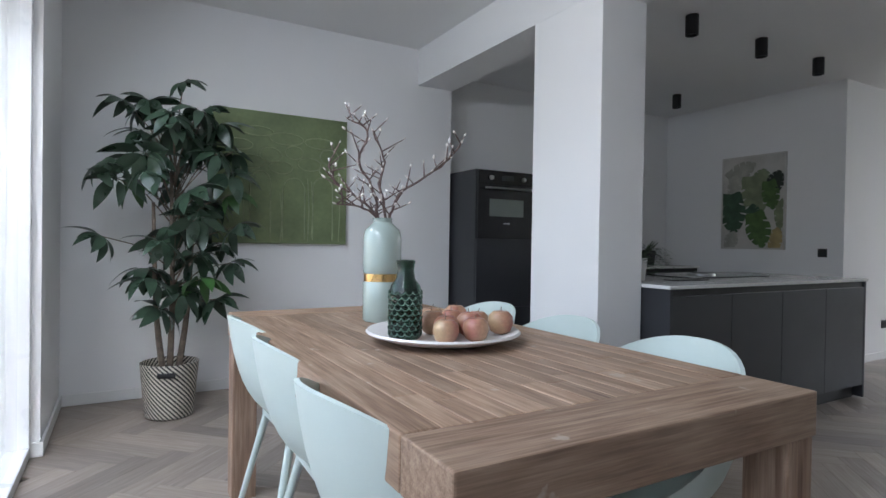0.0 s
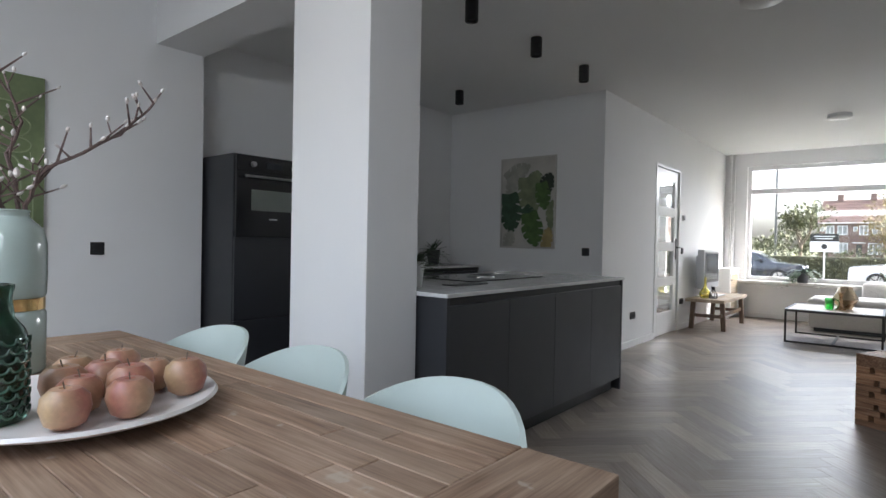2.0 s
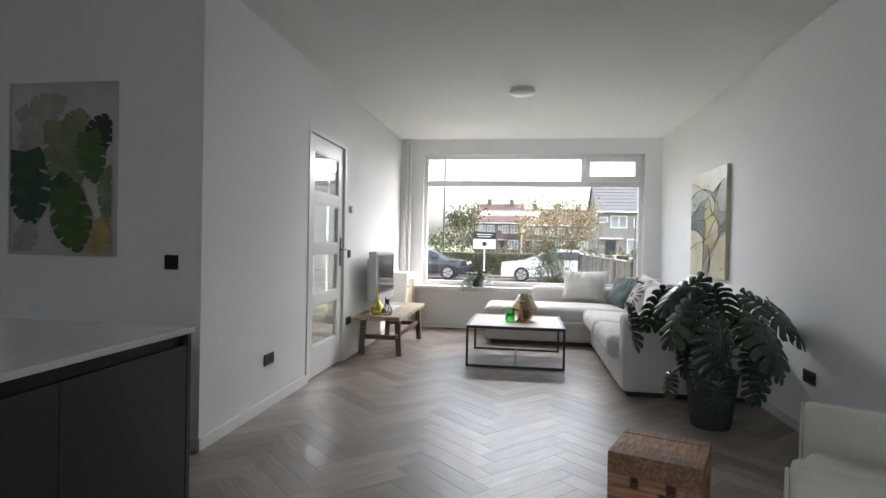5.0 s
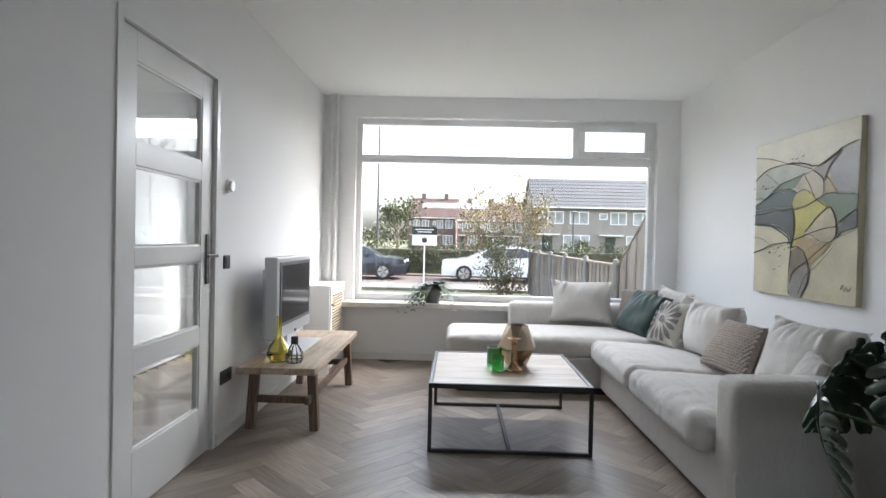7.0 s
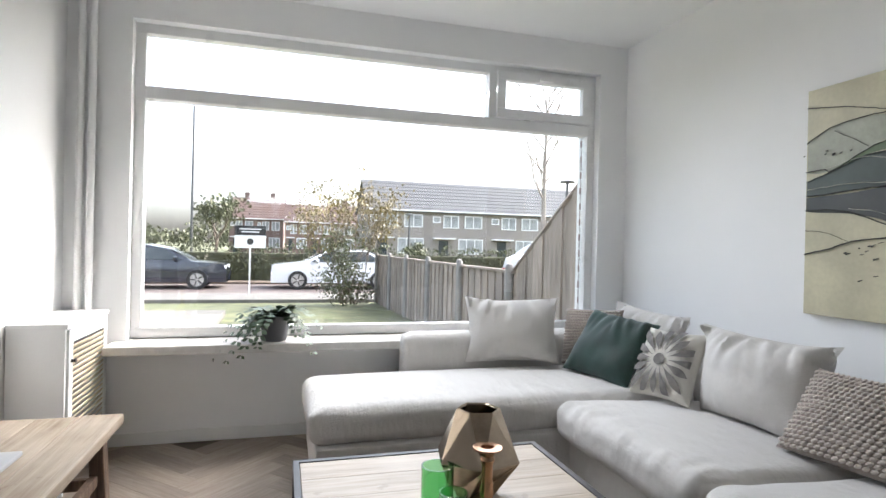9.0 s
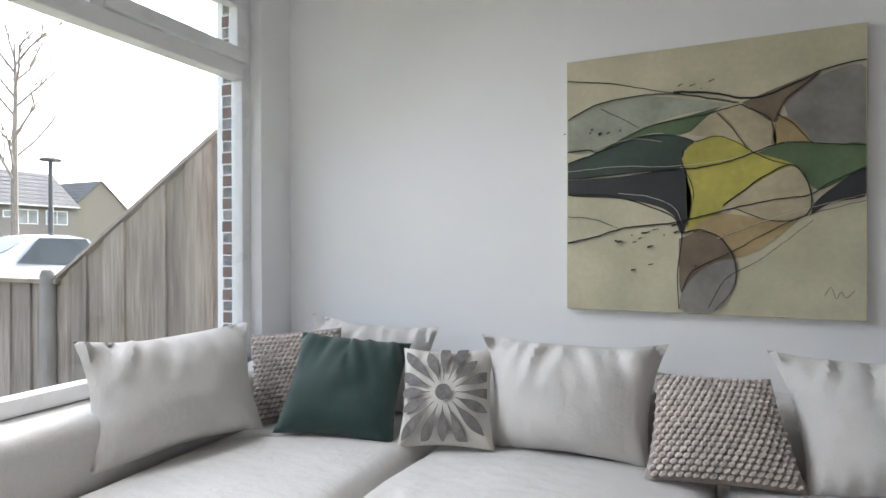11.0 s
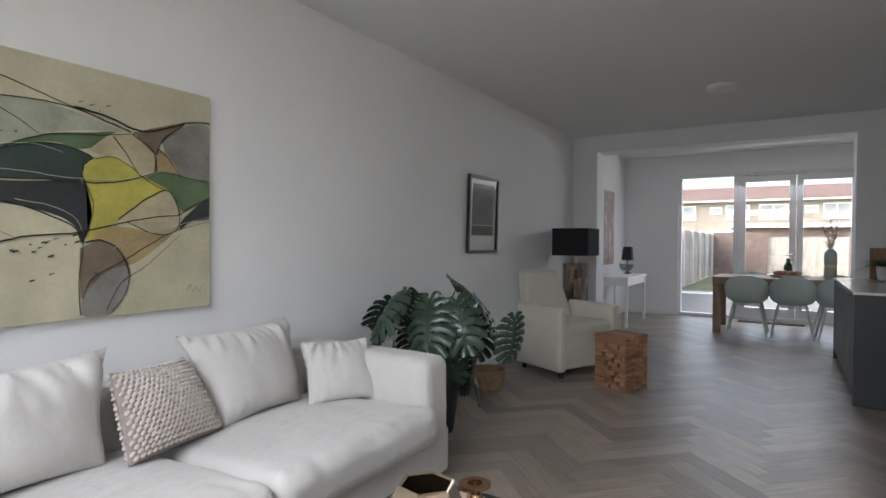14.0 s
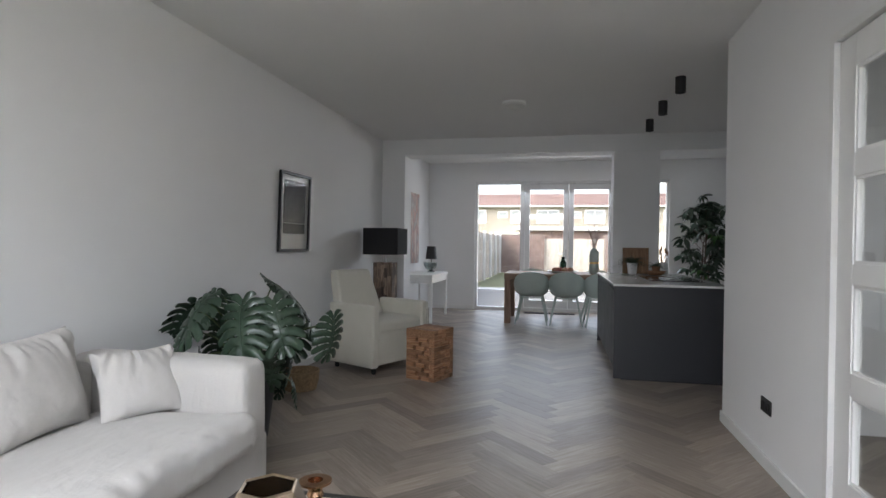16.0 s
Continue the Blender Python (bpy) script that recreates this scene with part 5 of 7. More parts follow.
# coffee table
KX, KY, KW, KL, KH = 8.475, 0.455, 0.95, 0.955, 0.405
ct = thing("coffee_table", (KX, KY, 0), 0, "square coffee table with wood top and black iron frame", "coffee table")
ft = 0.022
part("top_frame", boxes(((0, 0, KH - 0.03), (KW, ft, KH)), ((0, KL - ft, KH - 0.03), (KW, KL, KH)), ((0, ft, KH - 0.03), (ft, KL - ft, KH)), ((KW - ft, ft, KH - 0.03), (KW, KL - ft, KH)), bevel=0.002), IRON, ct)
for k in range(6):
    a = ft + 0.002 + k * (KW - 2 * ft - 0.004) / 6
    part("board", boxed((a, ft + 0.002, KH - 0.02), (a + (KW - 2 * ft - 0.004) / 6 - 0.001, KL - ft - 0.002, KH - 0.003), 0.002), scuffed(wooden("pale_mango", (0.38, 0.3, 0.22), (0.48, 0.39, 0.29), (0.57, 0.48, 0.38), 0.42, 1, 2.5, 40, 0.2, 0.1, 0.25), (0.6, 0.53, 0.44), (0.32, 0.24, 0.17)) if k == 0 else bpy.data.materials["pale_mango"], ct)
for x in (0, KW - ft):
    for y in (0, KL - ft):
        part("leg", boxed((x, y, 0), (x + ft, y + ft, KH - 0.03), 0.002), IRON, ct)
    part("floor_bar", boxed((x, ft, 0), (x + ft, KL - ft, ft), 0.002), IRON, ct)
part("stretcher", boxed((ft, KL / 2 - 0.011, 0), (KW - ft, KL / 2 + 0.011, ft), 0.002), IRON, ct)

GOLD = plain("antique_gold_glaze", (0.5, 0.4, 0.3), 0.2, 1.0, var=0.15, scale=20)
gv = thing("faceted_vase", (9.03, 0.845, KH), 18, "faceted bronze-gold ceramic vase on the coffee table", "vase")
gv.scale = (1.12, 1.12, 1.13)
bm = bmesh.new()
rings = []
for r, z, off in ((0.06, 0, 0), (0.127, 0.105, 0.5), (0.064, 0.236, 0), (0.06, 0.24, 0.0), (0.055, 0.236, 0), (0.09, 0.11, 0.5), (0.05, 0.02, 0)):
    rings.append([bm.verts.new((r * math.cos(2 * math.pi * (k + off) / 6), r * math.sin(2 * math.pi * (k + off) / 6), z)) for k in range(6)])
bm.faces.new(rings[0][::-1])
bm.faces.new(rings[-1])
for ra, rb in zip(rings, rings[1:]):
    for k in range(6):
        f = (ra[k], ra[(k + 1) % 6], rb[(k + 1) % 6], rb[k])
        bm.faces.new((f[0], f[1], f[2]))
        bm.faces.new((f[0], f[2], f[3]))
part("body", bm, GOLD, gv)
cs = thing("candlestick", (8.85, 0.88, KH), 0, "turned copper candlestick on the coffee table", "candlestick")
cs.scale = (1.12, 1.12, 1.06)
part("stem", lathed(((0, 0), (0.05, 0), (0.05, 0.008), (0.035, 0.016), (0.022, 0.04), (0.016, 0.06), (0.019, 0.075), (0.016, 0.09), (0.014, 0.15), (0.02, 0.165), (0.016, 0.175), (0.022, 0.19), (0.038, 0.194), (0.038, 0.199), (0.018, 0.2), (0.016, 0.18), (0, 0.18)), 28),
     plain("aged_copper", (0.5, 0.3, 0.18), 0.25, 1.0, var=0.1, scale=20), cs, "", None, True)
GG = solid_glass("green_drinking_glass", (0.34, 0.72, 0.38), 0.02)
for gx, gy, h, r in ((8.95, 1.0, 0.13, 0.049), (8.835, 0.985, 0.098, 0.04)):
    g = thing("tealight_glass", (gx, gy, KH), 0, "green glass tealight holder on the coffee table", "candle holder")
    part("glass", lathed(((0, 0), (r * 0.9, 0), (r, 0.01), (r, h), (r - 0.004, h), (r - 0.005, 0.014), (0, 0.012)), 28), GG, g, "", None, True)

# old bench with the television
bench = thing("wooden_bench", (0, 0, 0), 0, "old rustic elm bench used as television stand", "bench")
NX0, NX1, NY0, NY1, NZ = 8.63, 10.07, 2.115, 2.61, 0.43
for k in range(3):
    a = NY0 + k * (NY1 - NY0) / 3
    part("plank", boxed((NX0 + 0.008 * (k % 2), a, NZ - 0.045), (NX1 - 0.01 * (k % 2), a + (NY1 - NY0) / 3 - 0.002, NZ - 0.001 * k), 0.008), ELM, bench)
for x in (NX0 + 0.16, NX1 - 0.16):
    for y, s in ((NY0 + 0.05, -1), (NY1 - 0.06, 1)):
        bm = boxed((-0.03, -0.028, 0), (0.03, 0.028, NZ - 0.046), 0.006)
        bmesh.ops.transform(bm, matrix=Matrix.Shear("XY", 4, (0.0, -0.06 * s)), verts=bm.verts)
        part("leg", bm, ELM_DARK, bench, "", pose(x, y + 0.03 * s * 0.5, 0))
    part("stretcher", boxed((x - 0.016, NY0 + 0.03, 0.17), (x + 0.016, NY1 - 0.04, 0.215), 0.005), ELM_DARK, bench)
part("stretcher", boxed((NX0 + 0.05, NY0 + 0.045, 0.19), (NX1 - 0.05, NY0 + 0.075, 0.235), 0.005), ELM_DARK, bench)

tv = thing("television", (9.285, 2.455, NZ), 0, "older flat television with a broad silver frame, off", "television")
tv.scale = (1.07, 1.0, 1.0)
SILVER = plain("silver_plastic", (0.55, 0.56, 0.58), 0.35, 0.3, var=0.03)
DARKS = plain("dark_grey_bezel", (0.12, 0.12, 0.125), 0.4)
part("cabinet", boxes(((-0.385, -0.02, 0.115), (0.385, 0.07, 0.668)), ((-0.28, 0.07, 0.12), (0.28, 0.12, 0.58)), bevel=0.012), SILVER, tv)
part("bezel", boxes(((-0.34, -0.028, 0.2), (0.34, -0.021, 0.222)), ((-0.34, -0.028, 0.61), (0.34, -0.021, 0.632)), ((-0.34, -0.028, 0.222), (-0.315, -0.021, 0.61)), ((0.315, -0.028, 0.222), (0.34, -0.021, 0.61))), DARKS, tv)
part("screen", boxed((-0.315, -0.0255, 0.222), (0.315, -0.021, 0.61)), plain("dark_screen", (0.02, 0.021, 0.023), 0.12, var=0.02), tv, "dark glossy screen")
part("foot", boxes(((-0.3, -0.14, 0.0), (0.3, 0.12, 0.018)), ((-0.1, 0.0, 0.018), (0.1, 0.07, 0.115)), bevel=0.006), SILVER, tv)
part("badge", rodded((0.0, -0.03, 0.13), (0.0, -0.02, 0.13), 0.012), DARKS, tv)
yv = thing("bottle_vase", (8.82, 2.40, NZ), 0, "yellow glass bottle vase with a long neck", "vase")
part("bottle", lathed(((0, 0), (0.05, 0), (0.075, 0.03), (0.078, 0.06), (0.062, 0.1), (0.03, 0.14), (0.018, 0.18), (0.016, 0.27), (0.018, 0.29), (0.014, 0.29), (0.012, 0.18), (0.03, 0.125), (0.07, 0.06), (0.045, 0.008), (0, 0.008)), 32),
     solid_glass("yellow_glass", (0.96, 0.88, 0.42), 0.02), yv, "", None, True)
lan = thing("wire_lantern", (8.79, 2.29, NZ), 0, "small black wire lantern bottle on the bench", "lantern")
cage = bmesh.new()
for k in range(10):
    a = 2 * math.pi * k / 10
    tube(cage, [(r * math.cos(a), r * math.sin(a), z) for r, z in ((0.045, 0.004), (0.055, 0.03), (0.05, 0.07), (0.03, 0.1), (0.02, 0.115), (0.02, 0.165))], 0.0028, 5)
for r, z in ((0.046, 0.005), (0.055, 0.035), (0.02, 0.165)):
    tube(cage, [(r * math.cos(t), r * math.sin(t), z) for t in [2 * math.pi * q / 20 for q in range(21)]], 0.003, 5)
part("cage", cage, IRON, lan, "", None, True)
part("inner_glass", lathed(((0, 0.004), (0.04, 0.006), (0.04, 0.02), (0, 0.022)), 20), clear("lantern_glass", (0.9, 0.9, 0.9)), lan)
part("cap", lathed(((0.021, 0.12), (0.022, 0.165), (0, 0.167)), 20), BLACK, lan)

lc = thing("louvre_cabinet", (10.27, 2.40, 0), 0, "low white cabinet with a louvred wooden door", "cabinet")
LW, LD, LH = 0.61, 0.245, 0.795
part("body", boxes(((0, 0.012, 0), (0.02, LD, LH - 0.022)), ((LW - 0.02, 0.012, 0), (LW, LD, LH - 0.022)), ((0.02, LD - 0.012, 0), (LW - 0.02, LD, LH - 0.022)), ((-0.006, 0, LH - 0.022), (LW + 0.006, LD, LH)), ((0.02, 0.012, 0.04), (LW - 0.02, LD - 0.012, 0.06))), TRIM, lc)
ld = part("door", boxes(((0.02, 0, 0.04), (0.07, 0.02, LH - 0.03)), ((LW - 0.07, 0, 0.04), (LW - 0.02, 0.02, LH - 0.03)), ((0.07, 0, 0.04), (LW - 0.07, 0.02, 0.1)), ((0.07, 0, LH - 0.09), (LW - 0.07, 0.02, LH - 0.03)), bevel=0.002), TRIM, lc)
PALEWOOD = wooden("pale_pine", (0.5, 0.4, 0.28), (0.62, 0.52, 0.38), (0.7, 0.62, 0.48), 0.5, 0)
sl = boxed((0.07, -0.002, -0.012), (LW - 0.07, 0.004, 0.014), 0.001)
sl_ob = part("slat", sl, PALEWOOD, ld, "pale wooden slat", pose(0, 0.01, 0.12, 35))
for k in range(1, 22):
    part("slat", sl_ob.data, PALEWOOD, ld, "", pose(0, 0.01, 0.12 + k * 0.0265, 35))
part("knob", lathed(((0, 0), (0.008, 0), (0.006, 0.012), (0.014, 0.02), (0, 0.026)), 16), BLACK, lc, "", pose(0.045, 0, 0.62, 90), True)

ferny("trailing_fern", (10.84, 1.5, 0.606), plain("grey_zinc_pot", (0.13, 0.13, 0.135), 0.5, 0.2), 0.088, 0.15, 26, 0.34, "trailing fern in a grey pot on the window sill", 4, 1.05, plain("fern_green", (0.05, 0.085, 0.042), 0.5, var=0.3, scale=25), 0.07)

pipes = thing("heating_pipes", (0, 0, 0), 0, "two white painted heating pipes in the corner", "pipes")
for y in (2.56, 2.505):
    part("pipe", rodded((10.885, y, 0), (10.885, y, H_MAIN), 0.019, None, 16), TRIM, pipes, "", None, True)
th = thing("thermostat", (8.58, YD, 1.53), 0, "round white thermostat with a grey dial", "thermostat")
part("base", lathed(((0.042, 0), (0.042, 0.012), (0.038, 0.016), (0, 0.016)), 32), TRIM, th, "", pose(0, 0, 0, 90), True)
part("dial", lathed(((0.034, 0.016), (0.034, 0.03), (0.03, 0.034), (0, 0.034)), 32), STEEL, th, "", pose(0, 0, 0, 90), True)

# abstract painting above the sofa
art = thing("painting", (8.887, YS, 1.443), 180, "square abstract canvas in cream, yellow and green", "painting")
AW = 0.5265
part("canvas", boxed((-AW, -0.036, -AW), (AW, -0.001, AW), 0.003), plain("cream_oil_paint", (0.55, 0.51, 0.36), 0.45, var=0.14, scale=4, bump=0.35, grain=50), art)


def colour_field(pts, material, level, name="colour_field"):
    bm = bmesh.new()
    loop = spline([(x - 0.5, 0, 0.5 - z) for x, z in pts] + [(pts[0][0] - 0.5, 0, 0.5 - pts[0][1])], 6)[:-1]
    f = bm.faces.new([bm.verts.new((max(-0.495, min(0.495, p.x)) * 2 * AW, -0.0362 - 0.0008 * level, max(-0.495, min(0.495, p.z)) * 2 * AW)) for p in loop])
    bmesh.ops.triangulate(bm, faces=[f])
    part(name, bm, material, art)


FIELDS = {"stone_grey": (0.27, 0.25, 0.2), "slate_green": (0.04, 0.06, 0.05), "charcoal": (0.036, 0.04, 0.04), "bright_yellow": (0.47, 0.42, 0.09), "moss_green": (0.11, 0.16, 0.08),
          "ochre": (0.42, 0.31, 0.15), "umber": (0.2, 0.15, 0.1), "warm_grey": (0.25, 0.235, 0.21), "sand": (0.5, 0.43, 0.28), "pale_sage": (0.36, 0.37, 0.29)}
PAINT = {k: plain(k + "_paint", v, 0.42, var=0.22, scale=7, bump=0.35, grain=45) for k, v in FIELDS.items()}
colour_field(((0, 0.24), (0.1, 0.19), (0.3, 0.17), (0.6, 0.235), (0.45, 0.25), (0.3, 0.29), (0.12, 0.37), (0, 0.36)), PAINT["pale_sage"], 0)
colour_field(((0.12, 0.37), (0.3, 0.29), (0.45, 0.26), (0.57, 0.24), (0.5, 0.3), (0.42, 0.33), (0.33, 0.315), (0.2, 0.345)), PAINT["moss_green"], 1)
colour_field(((0, 0.41), (0.12, 0.375), (0.25, 0.33), (0.36, 0.32), (0.47, 0.355), (0.43, 0.4), (0.43, 0.45), (0.3, 0.46), (0, 0.475)), PAINT["slate_green"], 2)
colour_field(((0, 0.48), (0.2, 0.475), (0.43, 0.46), (0.465, 0.54), (0.465, 0.6), (0.43, 0.7), (0.4, 0.63), (0.33, 0.59), (0.2, 0.56), (0, 0.54)), PAINT["charcoal"], 3)
colour_field(((0.45, 0.33), (0.55, 0.245), (0.63, 0.24), (0.72, 0.31), (0.735, 0.39), (0.68, 0.41), (0.6, 0.355), (0.52, 0.345)), PAINT["sand"], 3)
colour_field(((0.43, 0.42), (0.46, 0.37), (0.54, 0.345), (0.62, 0.37), (0.67, 0.41), (0.79, 0.465), (0.66, 0.53), (0.58, 0.6), (0.45, 0.69), (0.465, 0.57)), PAINT["bright_yellow"], 4)
colour_field(((0.63, 0.23), (0.75, 0.185), (0.87, 0.15), (0.76, 0.25), (0.73, 0.31)), PAINT["umber"], 4)
colour_field(((0.735, 0.29), (0.78, 0.3), (0.84, 0.39), (0.735, 0.39)), PAINT["ochre"], 3)
colour_field(((0.76, 0.25), (0.85, 0.17), (1, 0.155), (1, 0.41), (0.84, 0.39), (0.78, 0.31)), PAINT["warm_grey"], 2)
colour_field(((0.68, 0.415), (0.76, 0.385), (0.87, 0.395), (1, 0.41), (1, 0.48), (0.9, 0.54), (0.85, 0.55), (0.8, 0.47)), PAINT["moss_green"], 5)
colour_field(((0.84, 0.64), (0.85, 0.6), (0.9, 0.55), (1, 0.48), (1, 0.575), (0.9, 0.6)), PAINT["charcoal"], 6)
colour_field(((0.57, 0.6), (0.68, 0.52), (0.79, 0.47), (0.84, 0.56), (0.83, 0.63), (0.73, 0.66), (0.62, 0.62)), PAINT["sand"], 6)
colour_field(((0.45, 0.69), (0.56, 0.63), (0.75, 0.66), (0.81, 0.65), (0.72, 0.73), (0.61, 0.79), (0.55, 0.71), (0.5, 0.69)), PAINT["ochre"], 5)
colour_field(((0.42, 0.72), (0.5, 0.69), (0.56, 0.72), (0.61, 0.8), (0.5, 0.84), (0.43, 0.93)), PAINT["umber"], 6)
colour_field(((0.42, 0.98), (0.44, 0.9), (0.52, 0.82), (0.61, 0.8), (0.6, 0.9), (0.54, 0.99), (0.46, 1)), PAINT["warm_grey"], 7)
LINE = plain("black_paint_line", (0.015, 0.015, 0.014), 0.4, bump=0.2)


def brush_line(pts, r):
    bm = bmesh.new()
    run = [Vector(((p.x - 0.5) * 2 * AW * 0.99, -0.0425, (0.5 - p.y) * 2 * AW * 0.99)) for p in spline([(x, y, 0) for x, y in pts], 8)]
    run = [p + Vector((0, 0, 0.004 * noise.noise(p * 30))) for p in run]
    tube(bm, run, r * 0.72, 5, 0.5)
    part("brush_line", bm, LINE, art, "", None, True)


for pts, r in ((((0, 0.075), (0.15, 0.1), (0.3, 0.14), (0.45, 0.18), (0.62, 0.225)), 0.0035), (((0, 0.235), (0.12, 0.18), (0.3, 0.165), (0.42, 0.175), (0.62, 0.23)), 0.004), (((0.4, 0.165), (0.52, 0.18), (0.66, 0.215), (0.78, 0.185), (0.88, 0.14), (1, 0.12)), 0.0065),
               (((0.13, 0.2), (0.2, 0.24), (0.28, 0.29)), 0.0025), (((0, 0.365), (0.08, 0.36), (0.13, 0.37), (0.3, 0.29), (0.5, 0.26), (0.63, 0.235)), 0.004), (((0, 0.41), (0.12, 0.375), (0.27, 0.325), (0.4, 0.33), (0.47, 0.355), (0.56, 0.345), (0.67, 0.41)), 0.003),
               (((0, 0.475), (0.3, 0.46), (0.5, 0.455), (0.62, 0.43), (0.75, 0.385), (0.88, 0.395), (1, 0.41)), 0.004), (((0, 0.54), (0.15, 0.545), (0.3, 0.59), (0.4, 0.64), (0.43, 0.7), (0.415, 0.85), (0.42, 0.99)), 0.0045),
               (((0, 0.735), (0.12, 0.71), (0.22, 0.68), (0.4, 0.66), (0.55, 0.625), (0.7, 0.59), (0.84, 0.57), (0.9, 0.53), (1, 0.485)), 0.005), (((0, 0.63), (0.1, 0.64), (0.2, 0.68)), 0.0025), (((0.57, 0.6), (0.7, 0.5), (0.79, 0.465), (0.84, 0.55), (0.83, 0.64), (0.73, 0.66), (0.6, 0.61)), 0.004),
               (((0.55, 0.26), (0.6, 0.32), (0.65, 0.4)), 0.003), (((0.63, 0.235), (0.72, 0.3), (0.725, 0.39)), 0.0035), (((0.86, 0.155), (0.77, 0.23), (0.73, 0.31)), 0.003), (((0.74, 0.28), (0.79, 0.32), (0.85, 0.4)), 0.003), (((0.43, 0.7), (0.5, 0.69), (0.57, 0.73), (0.61, 0.82), (0.6, 0.91), (0.54, 0.99)), 0.004),
               (((0.43, 0.92), (0.47, 0.84), (0.6, 0.77), (0.75, 0.68), (0.84, 0.64), (1, 0.595)), 0.003), (((0.52, 0.98), (0.58, 0.87), (0.7, 0.79), (0.85, 0.66)), 0.0025), (((0.66, 0.41), (0.74, 0.45), (0.79, 0.465)), 0.003), (((0.43, 0.44), (0.47, 0.55), (0.44, 0.68)), 0.003)):
    brush_line(pts, r)
rng = random.Random(77)
for cx, cy, n in ((0.08, 0.29, 7), (0.32, 0.7, 8), (0.2, 0.73, 5), (0.5, 0.14, 4), (0.35, 0.82, 3)):
    for _ in range(n):
        sx, sy = cx + rng.gauss(0, 0.05), cy + rng.gauss(0, 0.012)
        ln = rng.uniform(0.003, 0.022)
        brush_line(((sx, sy), (sx + ln * 0.6, sy - ln * 0.2), (sx + ln, sy - ln * 0.3)), rng.uniform(0.003, 0.006))
SCRAPE = plain("pale_scrape", (0.6, 0.58, 0.5), 0.5, var=0.1)
for pts in (((0.0, 0.445), (0.2, 0.435), (0.4, 0.445), (0.6, 0.43), (0.75, 0.385), (0.95, 0.4)), ((0.2, 0.54), (0.32, 0.56), (0.4, 0.6), (0.43, 0.66)), ((0.55, 0.72), (0.7, 0.66), (0.9, 0.6), (1, 0.575)), ((0.1, 0.36), (0.25, 0.33), (0.36, 0.35))):
    sbm = bmesh.new()
    tube(sbm, [Vector(((p.x - 0.5) * 2 * AW * 0.99, -0.0432, (0.5 - p.y) * 2 * AW * 0.99 + 0.003 * noise.noise(p * 40))) for p in spline([(x, y, 0) for x, y in pts], 8)], 0.0016, 4, 0.5)
    part("paint_scrape", sbm, SCRAPE, art, "thin pale scrape")
part("signature", tube(bmesh.new(), spline([(0.40, -0.037, -0.44), (0.42, -0.037, -0.41), (0.435, -0.037, -0.45), (0.45, -0.037, -0.425), (0.465, -0.037, -0.445), (0.49, -0.037, -0.42)], 5), 0.0014, 5), PAINT["stone_grey"], art)

# framed black picture
bf = thing("framed_picture", (0, 0, 0), 0, "black framed print behind reflecting glass", "picture")
bf.matrix_basis = pose(5.37, YS + 0.012, 1.513, 0, 0, 180) @ pose(0, 0, 0, 1.6)
part("picture_frame", boxes(((-0.3, -0.03, -0.365), (0.3, -0.001, -0.34)), ((-0.3, -0.03, 0.34), (0.3, -0.001, 0.365)), ((-0.3, -0.03, -0.34), (-0.275, -0.001, 0.34)), ((0.275, -0.03, -0.34), (0.3, -0.001, 0.34)), bevel=0.002), BLACK, bf)
part("mount", boxed((-0.275, -0.01, -0.34), (0.275, -0.002, 0.34)), plain("white_card", (0.7, 0.7, 0.68), 0.8), bf)
part("print", boxed((-0.215, -0.013, -0.1), (0.215, -0.0105, 0.29)), plain("dark_grey_print", (0.1, 0.1, 0.1), 0.7, var=0.4, scale=10), bf)
part("print_band", boxed((-0.215, -0.013, -0.2), (0.215, -0.0105, -0.105)), plain("black_print", (0.03, 0.03, 0.03), 0.7, var=0.5, scale=40), bf)
gp = part("glass", boxed((-0.275, -0.022, -0.34), (0.275, -0.018, 0.34)), clear("picture_glass", (0.95, 0.95, 0.95), 0.0, 0.12, 0.05), bf)

# stool of teak blocks
stool = thing("block_stool", (5.2, 0.343, 0), -22, "stool of stacked brown teak blocks with gaps", "stool")
part("core", boxed((-0.075, -0.075, 0.0), (0.075, 0.075, 0.38)), ELM_DARK, stool)
rng = random.Random(5)
stool.scale = (1.06, 1.06, 1.0)
S2, NB, lay, gap = 0.148, 10, 0.0385, 0.026
blk = {}
for row in range(NB):
    for side in range(4):
        # two staggered gaps in every second course, one in the others
        holes = ((-0.06, 0.055), (0.0,), (-0.035, 0.085), (0.03,))[(row + side) % 4]
        edges = [-S2] + [h + s * gap / 2 for h in holes for s in (-1, 1)] + [S2 - 0.052]
        for a, b in zip(edges[::2], edges[1::2]):
            key = round(b - a, 3)
            if key not in blk:
                ob = part("block", boxed((0.0005, 0, 0.0006), (b - a - 0.0005, 0.052, lay - 0.0006), 0.0025, 1), TEAK, stool)
                blk[key] = ob.data
                bpy.data.objects.remove(ob)
            part("block", blk[key], TEAK, stool, "", pose(0, 0, row * lay, 0, 0, side * 90) @ pose(a, -S2 + rng.uniform(0, 0.003), 0))
for k in range(5):
    w = 2 * S2 / 5
    part("top_slat", boxed((-S2 + k * w + 0.0006, -S2, NB * lay), (-S2 + (k + 1) * w - 0.0006, S2, NB * lay + rng.uniform(0.073, 0.078)), 0.003), TEAK, stool)

